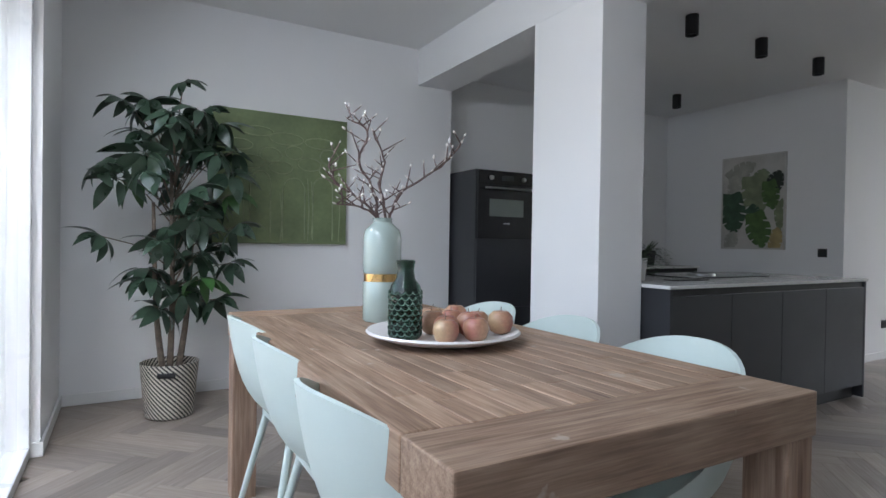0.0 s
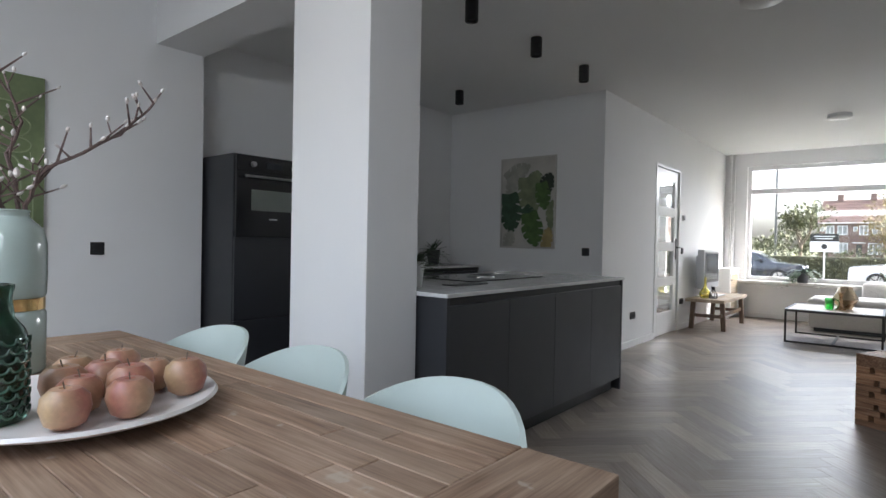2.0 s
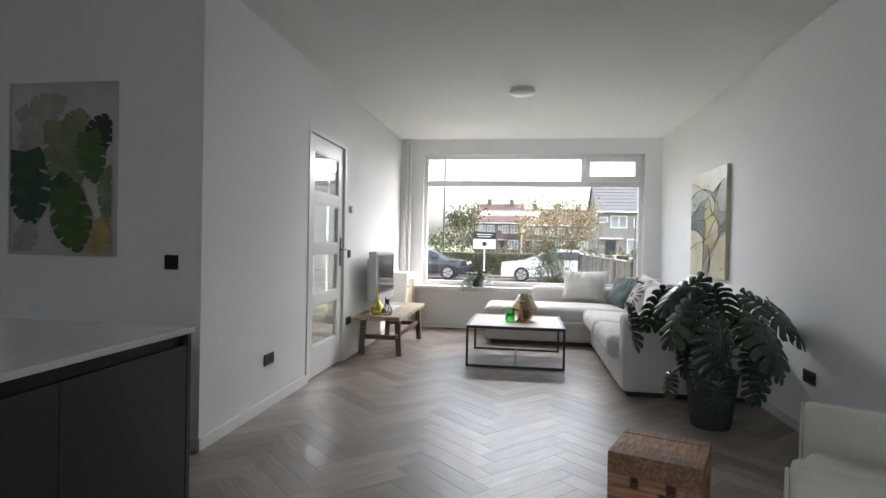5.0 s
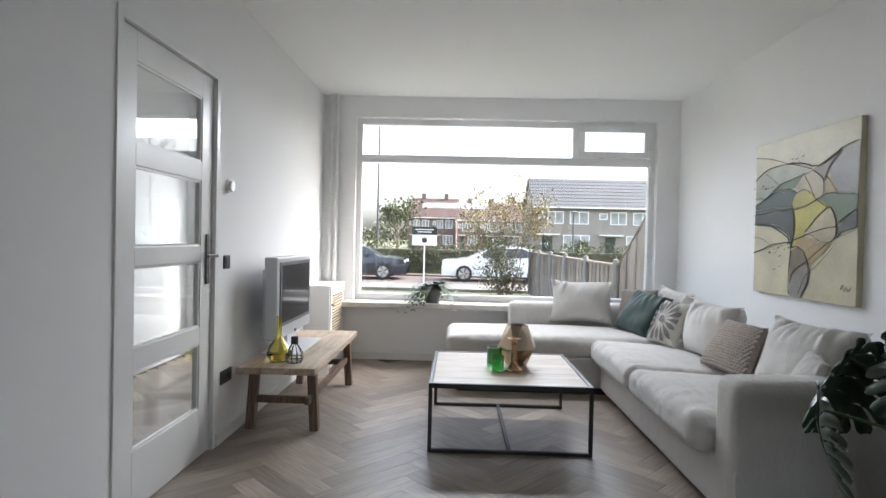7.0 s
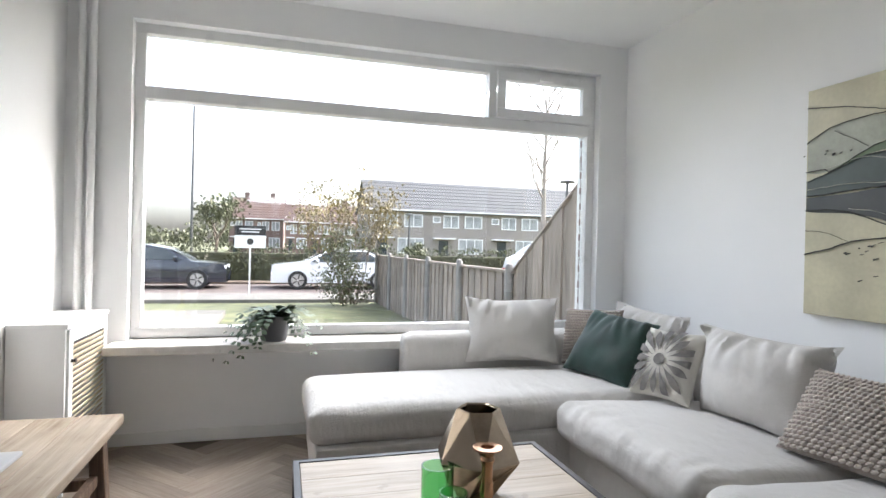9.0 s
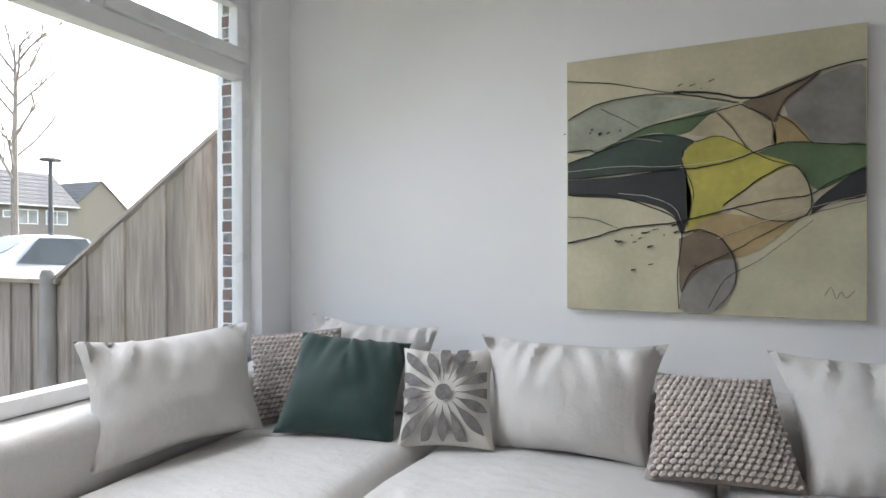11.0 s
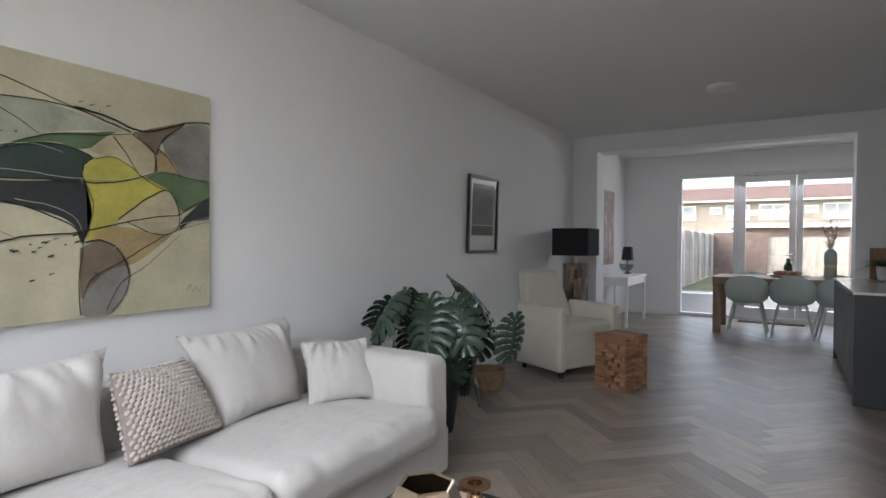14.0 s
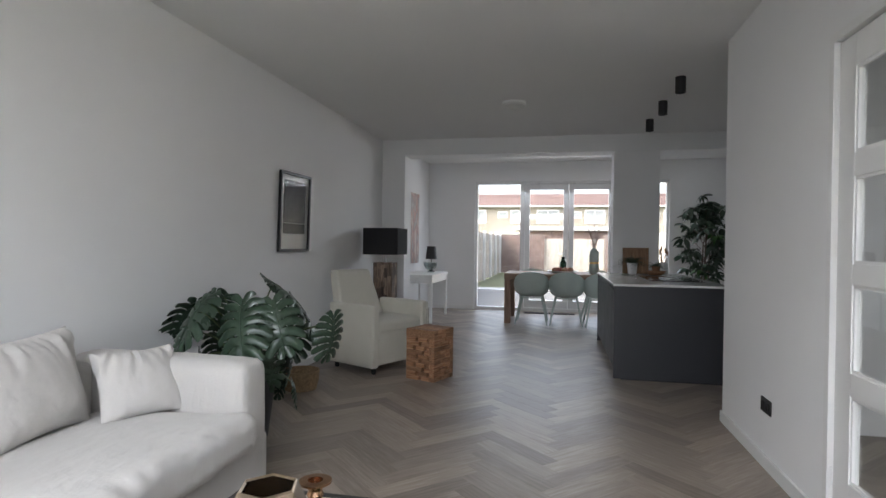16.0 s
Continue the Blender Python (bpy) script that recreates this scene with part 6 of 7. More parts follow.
# cream armchair in a loose cover
arm = thing("armchair", (4.806, -0.26, 0), -27, "cream armchair in a loose cotton cover", "armchair")
part("seat_block", soft_box((0.61, 0.56, 0.36), 0.025, 12, 0.0, 0.003, 1, (0, -0.01, 0.25)), CREAM, arm, "", None, True)
part("seat_cushion", soft_box((0.605, 0.54, 0.13), 0.045, 14, 0.02, 0.004, 2, (0, 0.01, 0.43)), CREAM, arm, "", None, True)
for s in (-1, 1):
    bm = soft_box((0.085, 0.64, 0.585), 0.022, 14, 0.0, 0.0035, 3 + s, (s * 0.345, -0.025, 0.352))
    for v in bm.verts:
        v.co.x += s * 0.05 * max(0, 0.35 - v.co.z)
        v.co.y += 0.03 * max(0, v.co.y) * math.sin(v.co.z * 9)
    side = part("armrest", bm, CREAM, arm, "", None, True)
    part("seam", tube(bmesh.new(), spline(((s * 0.4, 0.295, 0.07), (s * 0.386, 0.298, 0.35), (s * 0.38, 0.295, 0.635)), 6), 0.005, 6), CREAM, side, "", None, True)
bm = soft_box((0.62, 0.13, 0.80), 0.026, 16, 0.0, 0.004, 7, (0, -0.29, 0.55))
for v in bm.verts:
    up = max(0, v.co.z - 0.4)
    v.co.y -= 0.34 * up
    v.co.x *= 1.0 - 0.5 * up
part("backrest", bm, CREAM, arm, "", None, True)
for sx in (-0.34, 0.34):
    for sy in (-0.27, 0.25):
        part("castor", lathed(((0, 0), (0.02, 0), (0.024, 0.02), (0.02, 0.045), (0.012, 0.05), (0.012, 0.09)), 14), BLACK, arm, "", pose(sx, sy, 0), True)

# wooden mosaic floor lamp
fl = thing("floor_lamp", (3.55, -0.62, 0), 0, "lamp with black drum shade on reclaimed wood mosaic column", "lamp")
part("foot", boxed((-0.13, -0.13, 0), (0.13, 0.13, 0.03), 0.004), BLACK, fl)
part("core", boxed((-0.108, -0.108, 0.03), (0.108, 0.108, 0.995)), ELM_DARK, fl)
mosaic = {}
for side in range(4):
    for k in range(5):
        z = 0.03
        while z < 0.97:
            h = min(rng.choice((0.06, 0.09, 0.12, 0.16)), 0.995 - z)
            key = round(h, 3)
            if key not in mosaic:
                ob = part("wood_strip", boxed((-0.0205, 0, 0.001), (0.0205, 0.012, h - 0.001), 0.0015, 1), RECLAIMED, fl)
                mosaic[key] = ob.data
                bpy.data.objects.remove(ob)
            part("wood_strip", mosaic[key], RECLAIMED, fl, "", pose(0, 0, z, 0, 0, side * 90) @ pose(-0.086 + k * 0.043, -0.119 - rng.uniform(0, 0.004), 0))
            z += h
part("neck", rodded((0, 0, 0.995), (0, 0, 1.1), 0.012), STEEL, fl)
part("shade", boxes(((-0.22, -0.22, 1.095), (0.22, -0.216, 1.42)), ((-0.22, 0.216, 1.095), (0.22, 0.22, 1.42)), ((-0.22, -0.216, 1.095), (-0.216, 0.216, 1.42)), ((0.216, -0.216, 1.095), (0.22, 0.216, 1.42))), plain("black_shade_cloth", (0.014, 0.014, 0.016), 0.9, bump=0.2, grain=400), fl, "black rectangular cloth shade")

# monstera in a dark pot, and a small basket
mp = thing("monstera_plant", (7.03, -0.41, 0), 0, "large monstera with split leaves in a dark pot", "plant")
part("pot", lathed(((0, 0), (0.12, 0), (0.125, 0.01), (0.17, 0.36), (0.175, 0.38), (0.16, 0.38), (0.15, 0.33), (0, 0.33)), 36), GREY_POT, mp, "", None, True)
rng = random.Random(8)


def split_leaf(length, width, lobes, seed):
    """A heart-shaped split leaf along +x: lobes from the rib to the rim, slots beside the rib and gaps that open to the rim."""
    rg = random.Random(seed)
    bm = bmesh.new()
    nf = 10

    def place(t, f, s):
        th = math.pi * 0.94 * (1 - t)
        r = width / 2 * (1.0 + 0.22 * math.cos(th) ** 2 * (1 if th < math.pi / 2 else 0.4))
        rim = Vector((length * 0.42 + math.cos(th) * r * length / width, s * math.sin(th) * r, 0))
        rib = Vector((length * (0.03 + 0.9 * t), 0, 0))
        p = rib.lerp(rim, f)
        p.x -= 0.05 * length * math.sin(math.pi * f)
        p.z = -1.15 * max(0, p.x) ** 2 - 1.0 * p.y * p.y / width + 0.015 * noise.noise(Vector((p.x * 9, p.y * 9, seed))) + 0.022 * abs(math.sin(math.pi * t * lobes)) * f
        return p

    for s in (-1, 1):
        for k in range(lobes):
            tm, half = (k + 0.5) / lobes, 0.5 / lobes
            short = rg.uniform(0.93, 1.03)
            prev = None
            for q in range(nf + 1):
                f = q / nf
                fill = 1.0
                if 0.15 < f < 0.35 and 0 < k < lobes - 1:
                    fill = 0.84
                elif f > 0.44:
                    fill = 0.85 - 0.2 * (f - 0.48) - (0.34 if q == nf else 0.08 if q == nf - 1 else 0)
                row = [bm.verts.new(place(tm + e * half * fill, f * short, s)) for e in (-1, -0.4, 0.4, 1)]
                if prev:
                    for c in range(3):
                        bm.faces.new((prev[c], prev[c + 1], row[c + 1], row[c]))
                prev = row
    tube(bm, [(length * t, 0, -1.15 * (length * t) ** 2 + 0.002) for t in (0, 0.25, 0.5, 0.75, 0.93)], 0.0045, 5, 0.4)
    return bm


mleaf = []
for k in range(4):
    ob = part("leaf", split_leaf(0.35, 0.31, 7 + k % 2, 50 + k), LEAF, mp, "", None, True)
    mleaf.append(ob.data)
    bpy.data.objects.remove(ob)
MONSTERA = plain("monstera_leaf", (0.05, 0.063, 0.043), 0.22, var=0.4, scale=14, bump=0.15, grain=60)
STEM = plain("green_stem", (0.06, 0.09, 0.03), 0.5)
# azimuth, reach, height, dip of the tip and size of each leaf
crown = [(60, 0.42, 0.86, 62, 0.95), (93, 0.70, 0.75, 84, 0.85), (130, 0.36, 0.84, 55, 1.0), (165, 0.40, 0.72, 66, 1.0), (200, 0.38, 0.86, 50, 1.05), (235, 0.34, 0.74, 60, 0.9),
         (270, 0.36, 0.92, 45, 1.0), (310, 0.32, 0.80, 55, 1.0), (345, 0.34, 0.90, 48, 1.0), (25, 0.36, 0.86, 58, 1.1), (110, 0.18, 0.98, 30, 1.05), (250, 0.2, 0.98, 28, 1.05),
         (75, 0.26, 0.52, 82, 0.7), (145, 0.34, 0.50, 80, 0.75), (215, 0.32, 0.54, 78, 0.75), (40, 0.2, 0.62, 75, 0.8), (100, 0.36, 0.34, 60, 0.5), (170, 0.3, 0.36, 72, 0.6), (285, 0.28, 0.60, 70, 0.8)]
for k, (deg, out, z, dip, size) in enumerate(crown):
    a = radians(deg)
    hub = Vector((min(0.28, math.cos(a) * out), max(-0.4, math.sin(a) * out * (0.8 if deg < 180 else 1.15)), z - (0.1 if 190 < deg < 340 else 0)))
    part("stem", tube(bmesh.new(), spline(((0, 0, 0.33), hub * 0.45 + Vector((0, 0, 0.3)), hub), 6), 0.008, 6, 0.6), STEM, mp, "", None, True)
    tilt = pose(0, 0, 0, 0, 0, deg + rng.uniform(-25, 25)) @ pose(0, 0, 0, rng.uniform(-22, 22), dip * (0.78 if z > 0.75 else 1.0), 0)
    part("leaf", mleaf[k % 4], MONSTERA, mp, "", Matrix.Translation(hub) @ tilt @ Matrix.Scale(size, 4) @ Matrix.Translation((-0.05, 0, 0)))
sb = thing("storage_basket", (5.86, -0.62, 0), 0, "low round wicker basket with a plant beside the armchair", "basket")
part("basket", lathed(((0, 0), (0.13, 0), (0.15, 0.08), (0.155, 0.16), (0.145, 0.16), (0.135, 0.05), (0, 0.04)), 32), plain("wicker", (0.4, 0.28, 0.16), 0.8, var=0.3, scale=50, bump=0.6, grain=80), sb, "", None, True)

# ---- outside ----
GRASS = plain("short_grass", (0.125, 0.13, 0.06), 0.9, var=0.5, scale=2.2, bump=0.8, grain=40)
PAVE = plain("concrete_paving", (0.15, 0.138, 0.122), 0.85, var=0.15, scale=2, bump=0.3, grain=30)
ASPHALT = plain("brick_road", (0.115, 0.086, 0.078), 0.85, var=0.2, scale=3, bump=0.4, grain=25)
BRICK = plain("red_brown_brick", (0.2, 0.135, 0.115), 0.85, var=0.3, scale=5, bump=0.4, grain=30)
MORTAR = plain("grey_mortar", (0.15, 0.135, 0.122), 0.9)
POST_GREY = plain("dark_galvanised_post", (0.1, 0.1, 0.105), 0.5, 0.4)
GREY_BRICK = plain("grey_brown_facade_brick", (0.27, 0.24, 0.22), 0.85, var=0.12, scale=8, bump=0.4, grain=20)
CREAM_WALL = plain("cream_render", (0.27, 0.235, 0.19), 0.85, var=0.08, scale=2)
ROOF_GREY = plain("grey_roof_tile", (0.1, 0.1, 0.104), 0.85, var=0.25, scale=4, bump=0.4, grain=10)
ROOF_RED = plain("red_roof_tile", (0.105, 0.062, 0.052), 0.8, var=0.2, scale=4, bump=0.4, grain=10)
FENCE = wooden("weathered_fence_board", (0.19, 0.155, 0.13), (0.3, 0.252, 0.215), (0.4, 0.345, 0.3), 0.85, 2, 3.0, 60, 0.4, 0.2)
CONCRETE = plain("pale_concrete", (0.5, 0.49, 0.47), 0.8, var=0.1, scale=6)
PANE_DARK = plain("dark_window_glass", (0.05, 0.06, 0.065), 0.08, var=0.2)
PANE_FAR = plain("curtained_window_glass", (0.36, 0.37, 0.375), 0.2, var=0.3, scale=1.5)
HEDGE = plain("hedge_leaf", (0.1, 0.108, 0.046), 0.6, var=0.55, scale=7)
AUTUMN = plain("autumn_leaf", (0.22, 0.17, 0.06), 0.6, var=0.5, scale=5)
GZ, SZ = -0.12, -0.34      # garden and street level

gr = bmesh.new()
rows = []
for x, z in ((-1500, GZ - 0.02), (14.0, GZ - 0.02), (22.0, SZ - 0.02), (1500, SZ - 0.02)):
    rows.append([gr.verts.new((x, y, z)) for y in (-1500, 1500)])
for a, b in zip(rows, rows[1:]):
    gr.faces.new((a[0], b[0], b[1], a[1]))
structure("ground", gr, GRASS, "short autumn grass reaching to the horizon", "ground")
structure("road", boxed((24.6, -120, SZ - 0.1), (29.2, 120, SZ), 0), ASPHALT, "brown clinker paved street", "road")
structure("pavement_1", boxed((22.5, -120, SZ - 0.1), (24.5, 120, SZ + 0.07), 0.01), PAVE, "grey slab pavement with kerb", "pavement")
structure("pavement_2", boxed((29.3, -120, SZ - 0.1), (30.5, 120, SZ + 0.06), 0.01), plain("leafy_verge", (0.12, 0.085, 0.06), 0.9, var=0.45, scale=6, bump=0.6, grain=30), "far verge strewn with brown leaves", "pavement")
structure("pavement_3", boxed((-5.8, -1.25, GZ - 0.1), (X0 - 0.3, 4.7, GZ + 0.02), 0.01), plain("terrace_tile", (0.11, 0.1, 0.09), 0.6, var=0.2, scale=2, bump=0.2), "brown grey tiled terrace behind the house", "terrace")
structure("pavement_4", boxed((-6.6, -1.25, GZ - 0.1), (-5.81, 4.7, GZ + 0.05), 0.01), CONCRETE, "pale concrete strip across the garden", "path")
structure("pavement_5", boxed((11.3, 2.5, GZ - 0.1), (18.7, 4.2, GZ + 0.02), 0.01), PAVE, "slab path to the front door", "path")


def leaf_cloud(bm, centre, radii, n, size, rg, shell=0.55):
    """Many small leaves spread through an uneven ellipsoid."""
    for _ in range(n):
        d = Vector((rg.gauss(0, 1), rg.gauss(0, 1), rg.gauss(0, 1))).normalized() * (shell + (1 - shell) * rg.random())
        p = Vector(centre) + Vector((d.x * radii[0], d.y * radii[1], d.z * radii[2]))
        p += Vector((0.25, 0.25, 0.25)) * noise.noise(p * 1.7) * radii[0]
        q = Euler((rg.uniform(0, 6.3), rg.uniform(0, 6.3), rg.uniform(0, 6.3))).to_matrix()
        s = size * rg.uniform(0.6, 1.3)
        bm.faces.new([bm.verts.new(p + q @ Vector(v) * s) for v in ((-0.5, 0, 0), (0, -0.28, 0.05), (0.5, 0, 0), (0, 0.28, 0.05))])


def branching(bm, rg, base, way, length, r, depth, tips, spread=0.6):
    end = base + way * length
    mid = (base + end) / 2 + Vector((rg.uniform(-1, 1), rg.uniform(-1, 1), 0)) * length * 0.06
    tube(bm, (base, mid, end), r, 6, 0.6)
    tips.append(end)
    if depth:
        for _ in range(3):
            w = (way + Vector((rg.uniform(-1, 1), rg.uniform(-1, 1), rg.uniform(-0.2, 0.5))) * spread).normalized()
            branching(bm, rg, base + (end - base) * rg.uniform(0.55, 1.0), w, length * rg.uniform(0.5, 0.75), r * 0.55, depth - 1, tips, spread)


def garden_tree(name, at, height, r, label, leaf_mat, seed, depth=3, leaves=12, size=0.09, crown=0.35, spread=0.6, first=0.38):
    rg = random.Random(seed)
    ob = thing(name, at, 0, label, "tree")
    bm, tips = bmesh.new(), []
    branching(bm, rg, Vector((0, 0, -0.05)), Vector((0.02, 0, 1)), height * first, r, depth, tips, spread)
    part("trunk", bm, BARK, ob, "", None, True)
    if leaves:
        cb = bmesh.new()
        for t in tips[1:]:
            leaf_cloud(cb, t, (crown,) * 3, leaves, size, rg, 0.1)
        part("crown", cb, leaf_mat, ob)
    return ob


def window_unit(parent, m, w, h, bars=1):
    """A framed window on a facade; its wall faces -x before m."""
    f = part("window", boxes(((-0.05, -w / 2, 0), (0.03, w / 2, 0.08)), ((-0.05, -w / 2, h - 0.08), (0.03, w / 2, h)), ((-0.05, -w / 2, 0.08), (0.03, -w / 2 + 0.08, h - 0.08)), ((-0.05, w / 2 - 0.08, 0.08), (0.03, w / 2, h - 0.08)),
                            *[((-0.045, -w / 2 + w * k / (bars + 1) - 0.04, 0.08), (0.03, -w / 2 + w * k / (bars + 1) + 0.04, h - 0.08)) for k in range(1, bars + 1)]), UPVC, parent, "", m)
    part("pane", boxed((-0.03, -w / 2 + 0.07, 0.07), (-0.012, w / 2 - 0.07, h - 0.07)), PANE_FAR, f)
    return f


def row_house(name, at, turn, length, depth, eaves, ridge, wall_mat, roof_mat, label, units, ground_floor=True, chimney=True):
    """A two-storey terrace; its street side faces -x before the turn, and it runs along y from 0."""
    ob = thing(name, at, turn, label, "house")
    bm = bmesh.new()
    v = [bm.verts.new(p) for p in ((0, 0, 0), (depth, 0, 0), (depth, 0, eaves), (depth / 2, 0, ridge - 0.1), (0, 0, eaves), (0, length, 0), (depth, length, 0), (depth, length, eaves), (depth / 2, length, ridge - 0.1), (0, length, eaves))]
    bm.faces.new(v[:5]); bm.faces.new(v[5:][::-1])
    for a, b in ((0, 4), (1, 2), (2, 3), (3, 4), (0, 1)):
        bm.faces.new((v[a], v[b], v[b + 5], v[a + 5]))
    part("wall", bm, wall_mat, ob)
    rb = bmesh.new()
    run = depth / 2 + 0.35
    rise = (ridge - eaves) * run / (depth / 2)
    rows = 9
    for s in (-1, 1):
        for k in range(rows):
            t0, t1 = k / rows, (k + 1.08) / rows
            x0, x1 = depth / 2 + s * run * (1 - t0), depth / 2 + s * run * (1 - min(1, t1))
            z0, z1 = ridge - rise * (1 - t0) + 0.06, ridge - rise * (1 - min(1, t1)) + 0.02
            q = [rb.verts.new(p) for p in ((x0, -0.2, z0), (x1, -0.2, z1), (x1, length + 0.2, z1), (x0, length + 0.2, z0), (x0, -0.2, z0 - 0.1), (x1, -0.2, z1 - 0.1), (x1, length + 0.2, z1 - 0.1), (x0, length + 0.2, z0 - 0.1))]
            for f in ((0, 1, 2, 3), (4, 5, 6, 7), (0, 1, 5, 4), (1, 2, 6, 5), (2, 3, 7, 6), (3, 0, 4, 7)):
                rb.faces.new([q[i] for i in f])
    roof = part("roof", rb, roof_mat, ob)
    part("gutter", boxed((-0.42, -0.1, eaves - 0.22), (-0.3, length + 0.1, eaves - 0.1), 0.02), UPVC, ob)
    step = length / units
    for k in range(units):
        y = step * (k + 0.5)
        window_unit(ob, pose(0, y - step * 0.22, eaves - 1.75), step * 0.3, 1.25, 1)
        window_unit(ob, pose(0, y + step * 0.16, eaves - 1.75), step * 0.26, 1.25, 1)
        window_unit(ob, pose(0, y + step * 0.4, eaves - 1.25), step * 0.13, 0.6, 0)
        if ground_floor:
            window_unit(ob, pose(0, y - step * 0.18, 0.9), step * 0.42, 1.5, 2)
            part("door", boxed((-0.04, y + step * 0.2, 0.05), (0.02, y + step * 0.36, 2.2), 0.01), PANE_DARK, ob)
            part("canopy", boxed((-0.6, y + step * 0.1, 2.35), (0, y + step * 0.46, 2.47), 0.01), UPVC, ob)
        if chimney:
            part("chimney", boxed((depth / 2 - 0.3, y - 0.35, ridge - 0.5), (depth / 2 + 0.3, y + 0.35, ridge + 0.8), 0.03), BRICK, roof)
    return ob


row_house("terraced_house", (60, -30.8, SZ), 0, 24.6, 8, 5.2, 8.3, GREY_BRICK, ROOF_GREY, "long grey-brown terraced house with a grey roof", 4, True, False)
row_house("terraced_house", (92, 1.6, SZ), -4, 7.4, 8, 5.2, 8.4, BRICK, ROOF_RED, "red brick terraced house with red roof", 2)
row_house("terraced_house", (86, -8.5, SZ), -3, 9.8, 7, 4.7, 7.2, BRICK, ROOF_RED, "low red brick terrace with white windows", 3, True, True)
row_house("terraced_house", (90, 26, SZ), 70, 14, 7, 4.6, 7.4, BRICK, ROOF_RED, "red brick house with a red gable roof", 2)
row_house("gable_house", (72, -37.5, SZ), -90, 16, 7.4, 5.6, 9.2, CREAM_WALL, ROOF_GREY, "rendered gable house with a grey tiled roof", 3, True, False)
row_house("rear_house", (-43, 30, GZ), 180, 62, 8, 5.15, 6.5, CREAM_WALL, ROOF_RED, "cream terraced houses with red tiled roofs behind the garden", 9, True, False)

# hedge across the street
rng = random.Random(31)
hedge = thing("hedge", (0, 0, 0), 0, "clipped green and brown hedge across the street", "hedge", "", "stuff")
hb2 = bmesh.new()
for a in range(-30, 34):
    leaf_cloud(hb2, (31.0, a * 0.95, SZ + 0.8 + 0.05 * math.sin(a * 1.7)), (0.5, 0.7, 0.78), 330, 0.14, rng, 0.8)
part("foliage", hb2, HEDGE, hedge)
# filler box; the shade between the leaves is put into its dark colour
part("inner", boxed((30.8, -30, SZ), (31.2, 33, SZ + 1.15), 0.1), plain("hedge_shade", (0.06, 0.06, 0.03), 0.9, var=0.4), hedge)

# front garden shrub and street trees
shrub = thing("garden_shrub", (21.8, -0.15, SZ), 0, "loose leafy shrub with yellowing leaves in the front garden", "shrub")
sb2, tips = bmesh.new(), []
for k in range(9):
    branching(sb2, rng, Vector((rng.uniform(-0.2, 0.2), rng.uniform(-0.2, 0.2), 0)), Vector((rng.uniform(-0.4, 0.4), rng.uniform(-0.4, 0.4), 1)).normalized(), rng.uniform(1.4, 2.15), 0.018, 2, tips, 0.6)
part("stem", sb2, BARK, shrub)
cb = bmesh.new()
for t in tips:
    leaf_cloud(cb, t, (0.32, 0.42, 0.32), 26, 0.085, rng, 0.1)
part("foliage", cb, AUTUMN, shrub)
cb = bmesh.new()
for k in range(34):
    leaf_cloud(cb, (rng.uniform(-0.4, 0.4), rng.uniform(-0.6, 0.6), rng.uniform(0.15, 1.9)), (0.38, 0.42, 0.42), 80, 0.08, rng, 0.2)
part("lower_foliage", cb, HEDGE, shrub)
garden_tree("street_tree", (46, 5.6, SZ), 5.6, 0.14, "round street tree with thin green-brown leaves", HEDGE, 5, 3, 26, 0.28, 0.9)
bare = thing("bare_tree", (28, -8.74, SZ), 0, "bare pale street tree with thin upright branches", "tree")
bt, bt_tips, rg9 = bmesh.new(), [], random.Random(9)
leader = spline(((0, 0, -0.05), (0.03, 0.02, 2.4), (-0.04, 0.05, 4.6), (0.05, -0.03, 6.4), (0.0, 0.02, 7.8)), 6)
tube(bt, leader, 0.13, 8, 0.18)
for k in range(15):
    p = leader[9 + k % 14]
    a = 2.4 * k
    branching(bt, rg9, Vector(p), Vector((math.cos(a), math.sin(a), 1.0 + 0.5 * rg9.random())).normalized(), rg9.uniform(1.2, 2.0), 0.04, 2, bt_tips, 0.55)
part("trunk", bt, plain("pale_bark", (0.28, 0.245, 0.21), 0.85, var=0.2, scale=12), bare, "", None, True)
garden_tree("street_tree", (34, 17.5, SZ), 6.0, 0.12, "young street tree with autumn leaves", AUTUMN, 12, 3, 20, 0.22, 0.8)
garden_tree("garden_bush", (52, -9, SZ), 2.6, 0.08, "round green garden bush by the houses", HEDGE, 14, 3, 40, 0.2, 0.6, 0.9, 0.3)
garden_tree("garden_bush", (52, -2.5, SZ), 2.2, 0.08, "round green garden bush by the houses", HEDGE, 15, 3, 40, 0.2, 0.6, 0.9, 0.3)

# a far belt of trees and gardens closes the view between the houses
woods = thing("far_trees", (0, 0, 0), 0, "far belt of green and brown trees behind the houses", "trees", "", "stuff")
wb3 = bmesh.new()
for k in range(70):
    yy = -70 + k * 2.3
    leaf_cloud(wb3, (125 + rng.uniform(-5, 5), yy, rng.uniform(1.2, 3.2)), (2.2, 2.6, rng.uniform(1.8, 3.2)), 170, 0.8, rng, 0.35)
part("foliage", wb3, HEDGE, woods)

# street lamps
for at, h in (((45, 7.0, SZ), 10.7), ((28, -9.76, SZ), 4.3), ((50, -8.0, SZ), 4.0)):
    sl2 = thing("street_lamp", at, 0, "slim grey street lamp", "street lamp")
    part("post", rodded((0, 0, 0), (0, 0, h), 0.09, 0.06), POST_GREY, sl2)
    part("head", lathed(((0, h), (0.3, h + 0.02), (0.32, h + 0.07), (0.1, h + 0.16), (0, h + 0.17)), 20), POST_GREY, sl2, "", None, True)

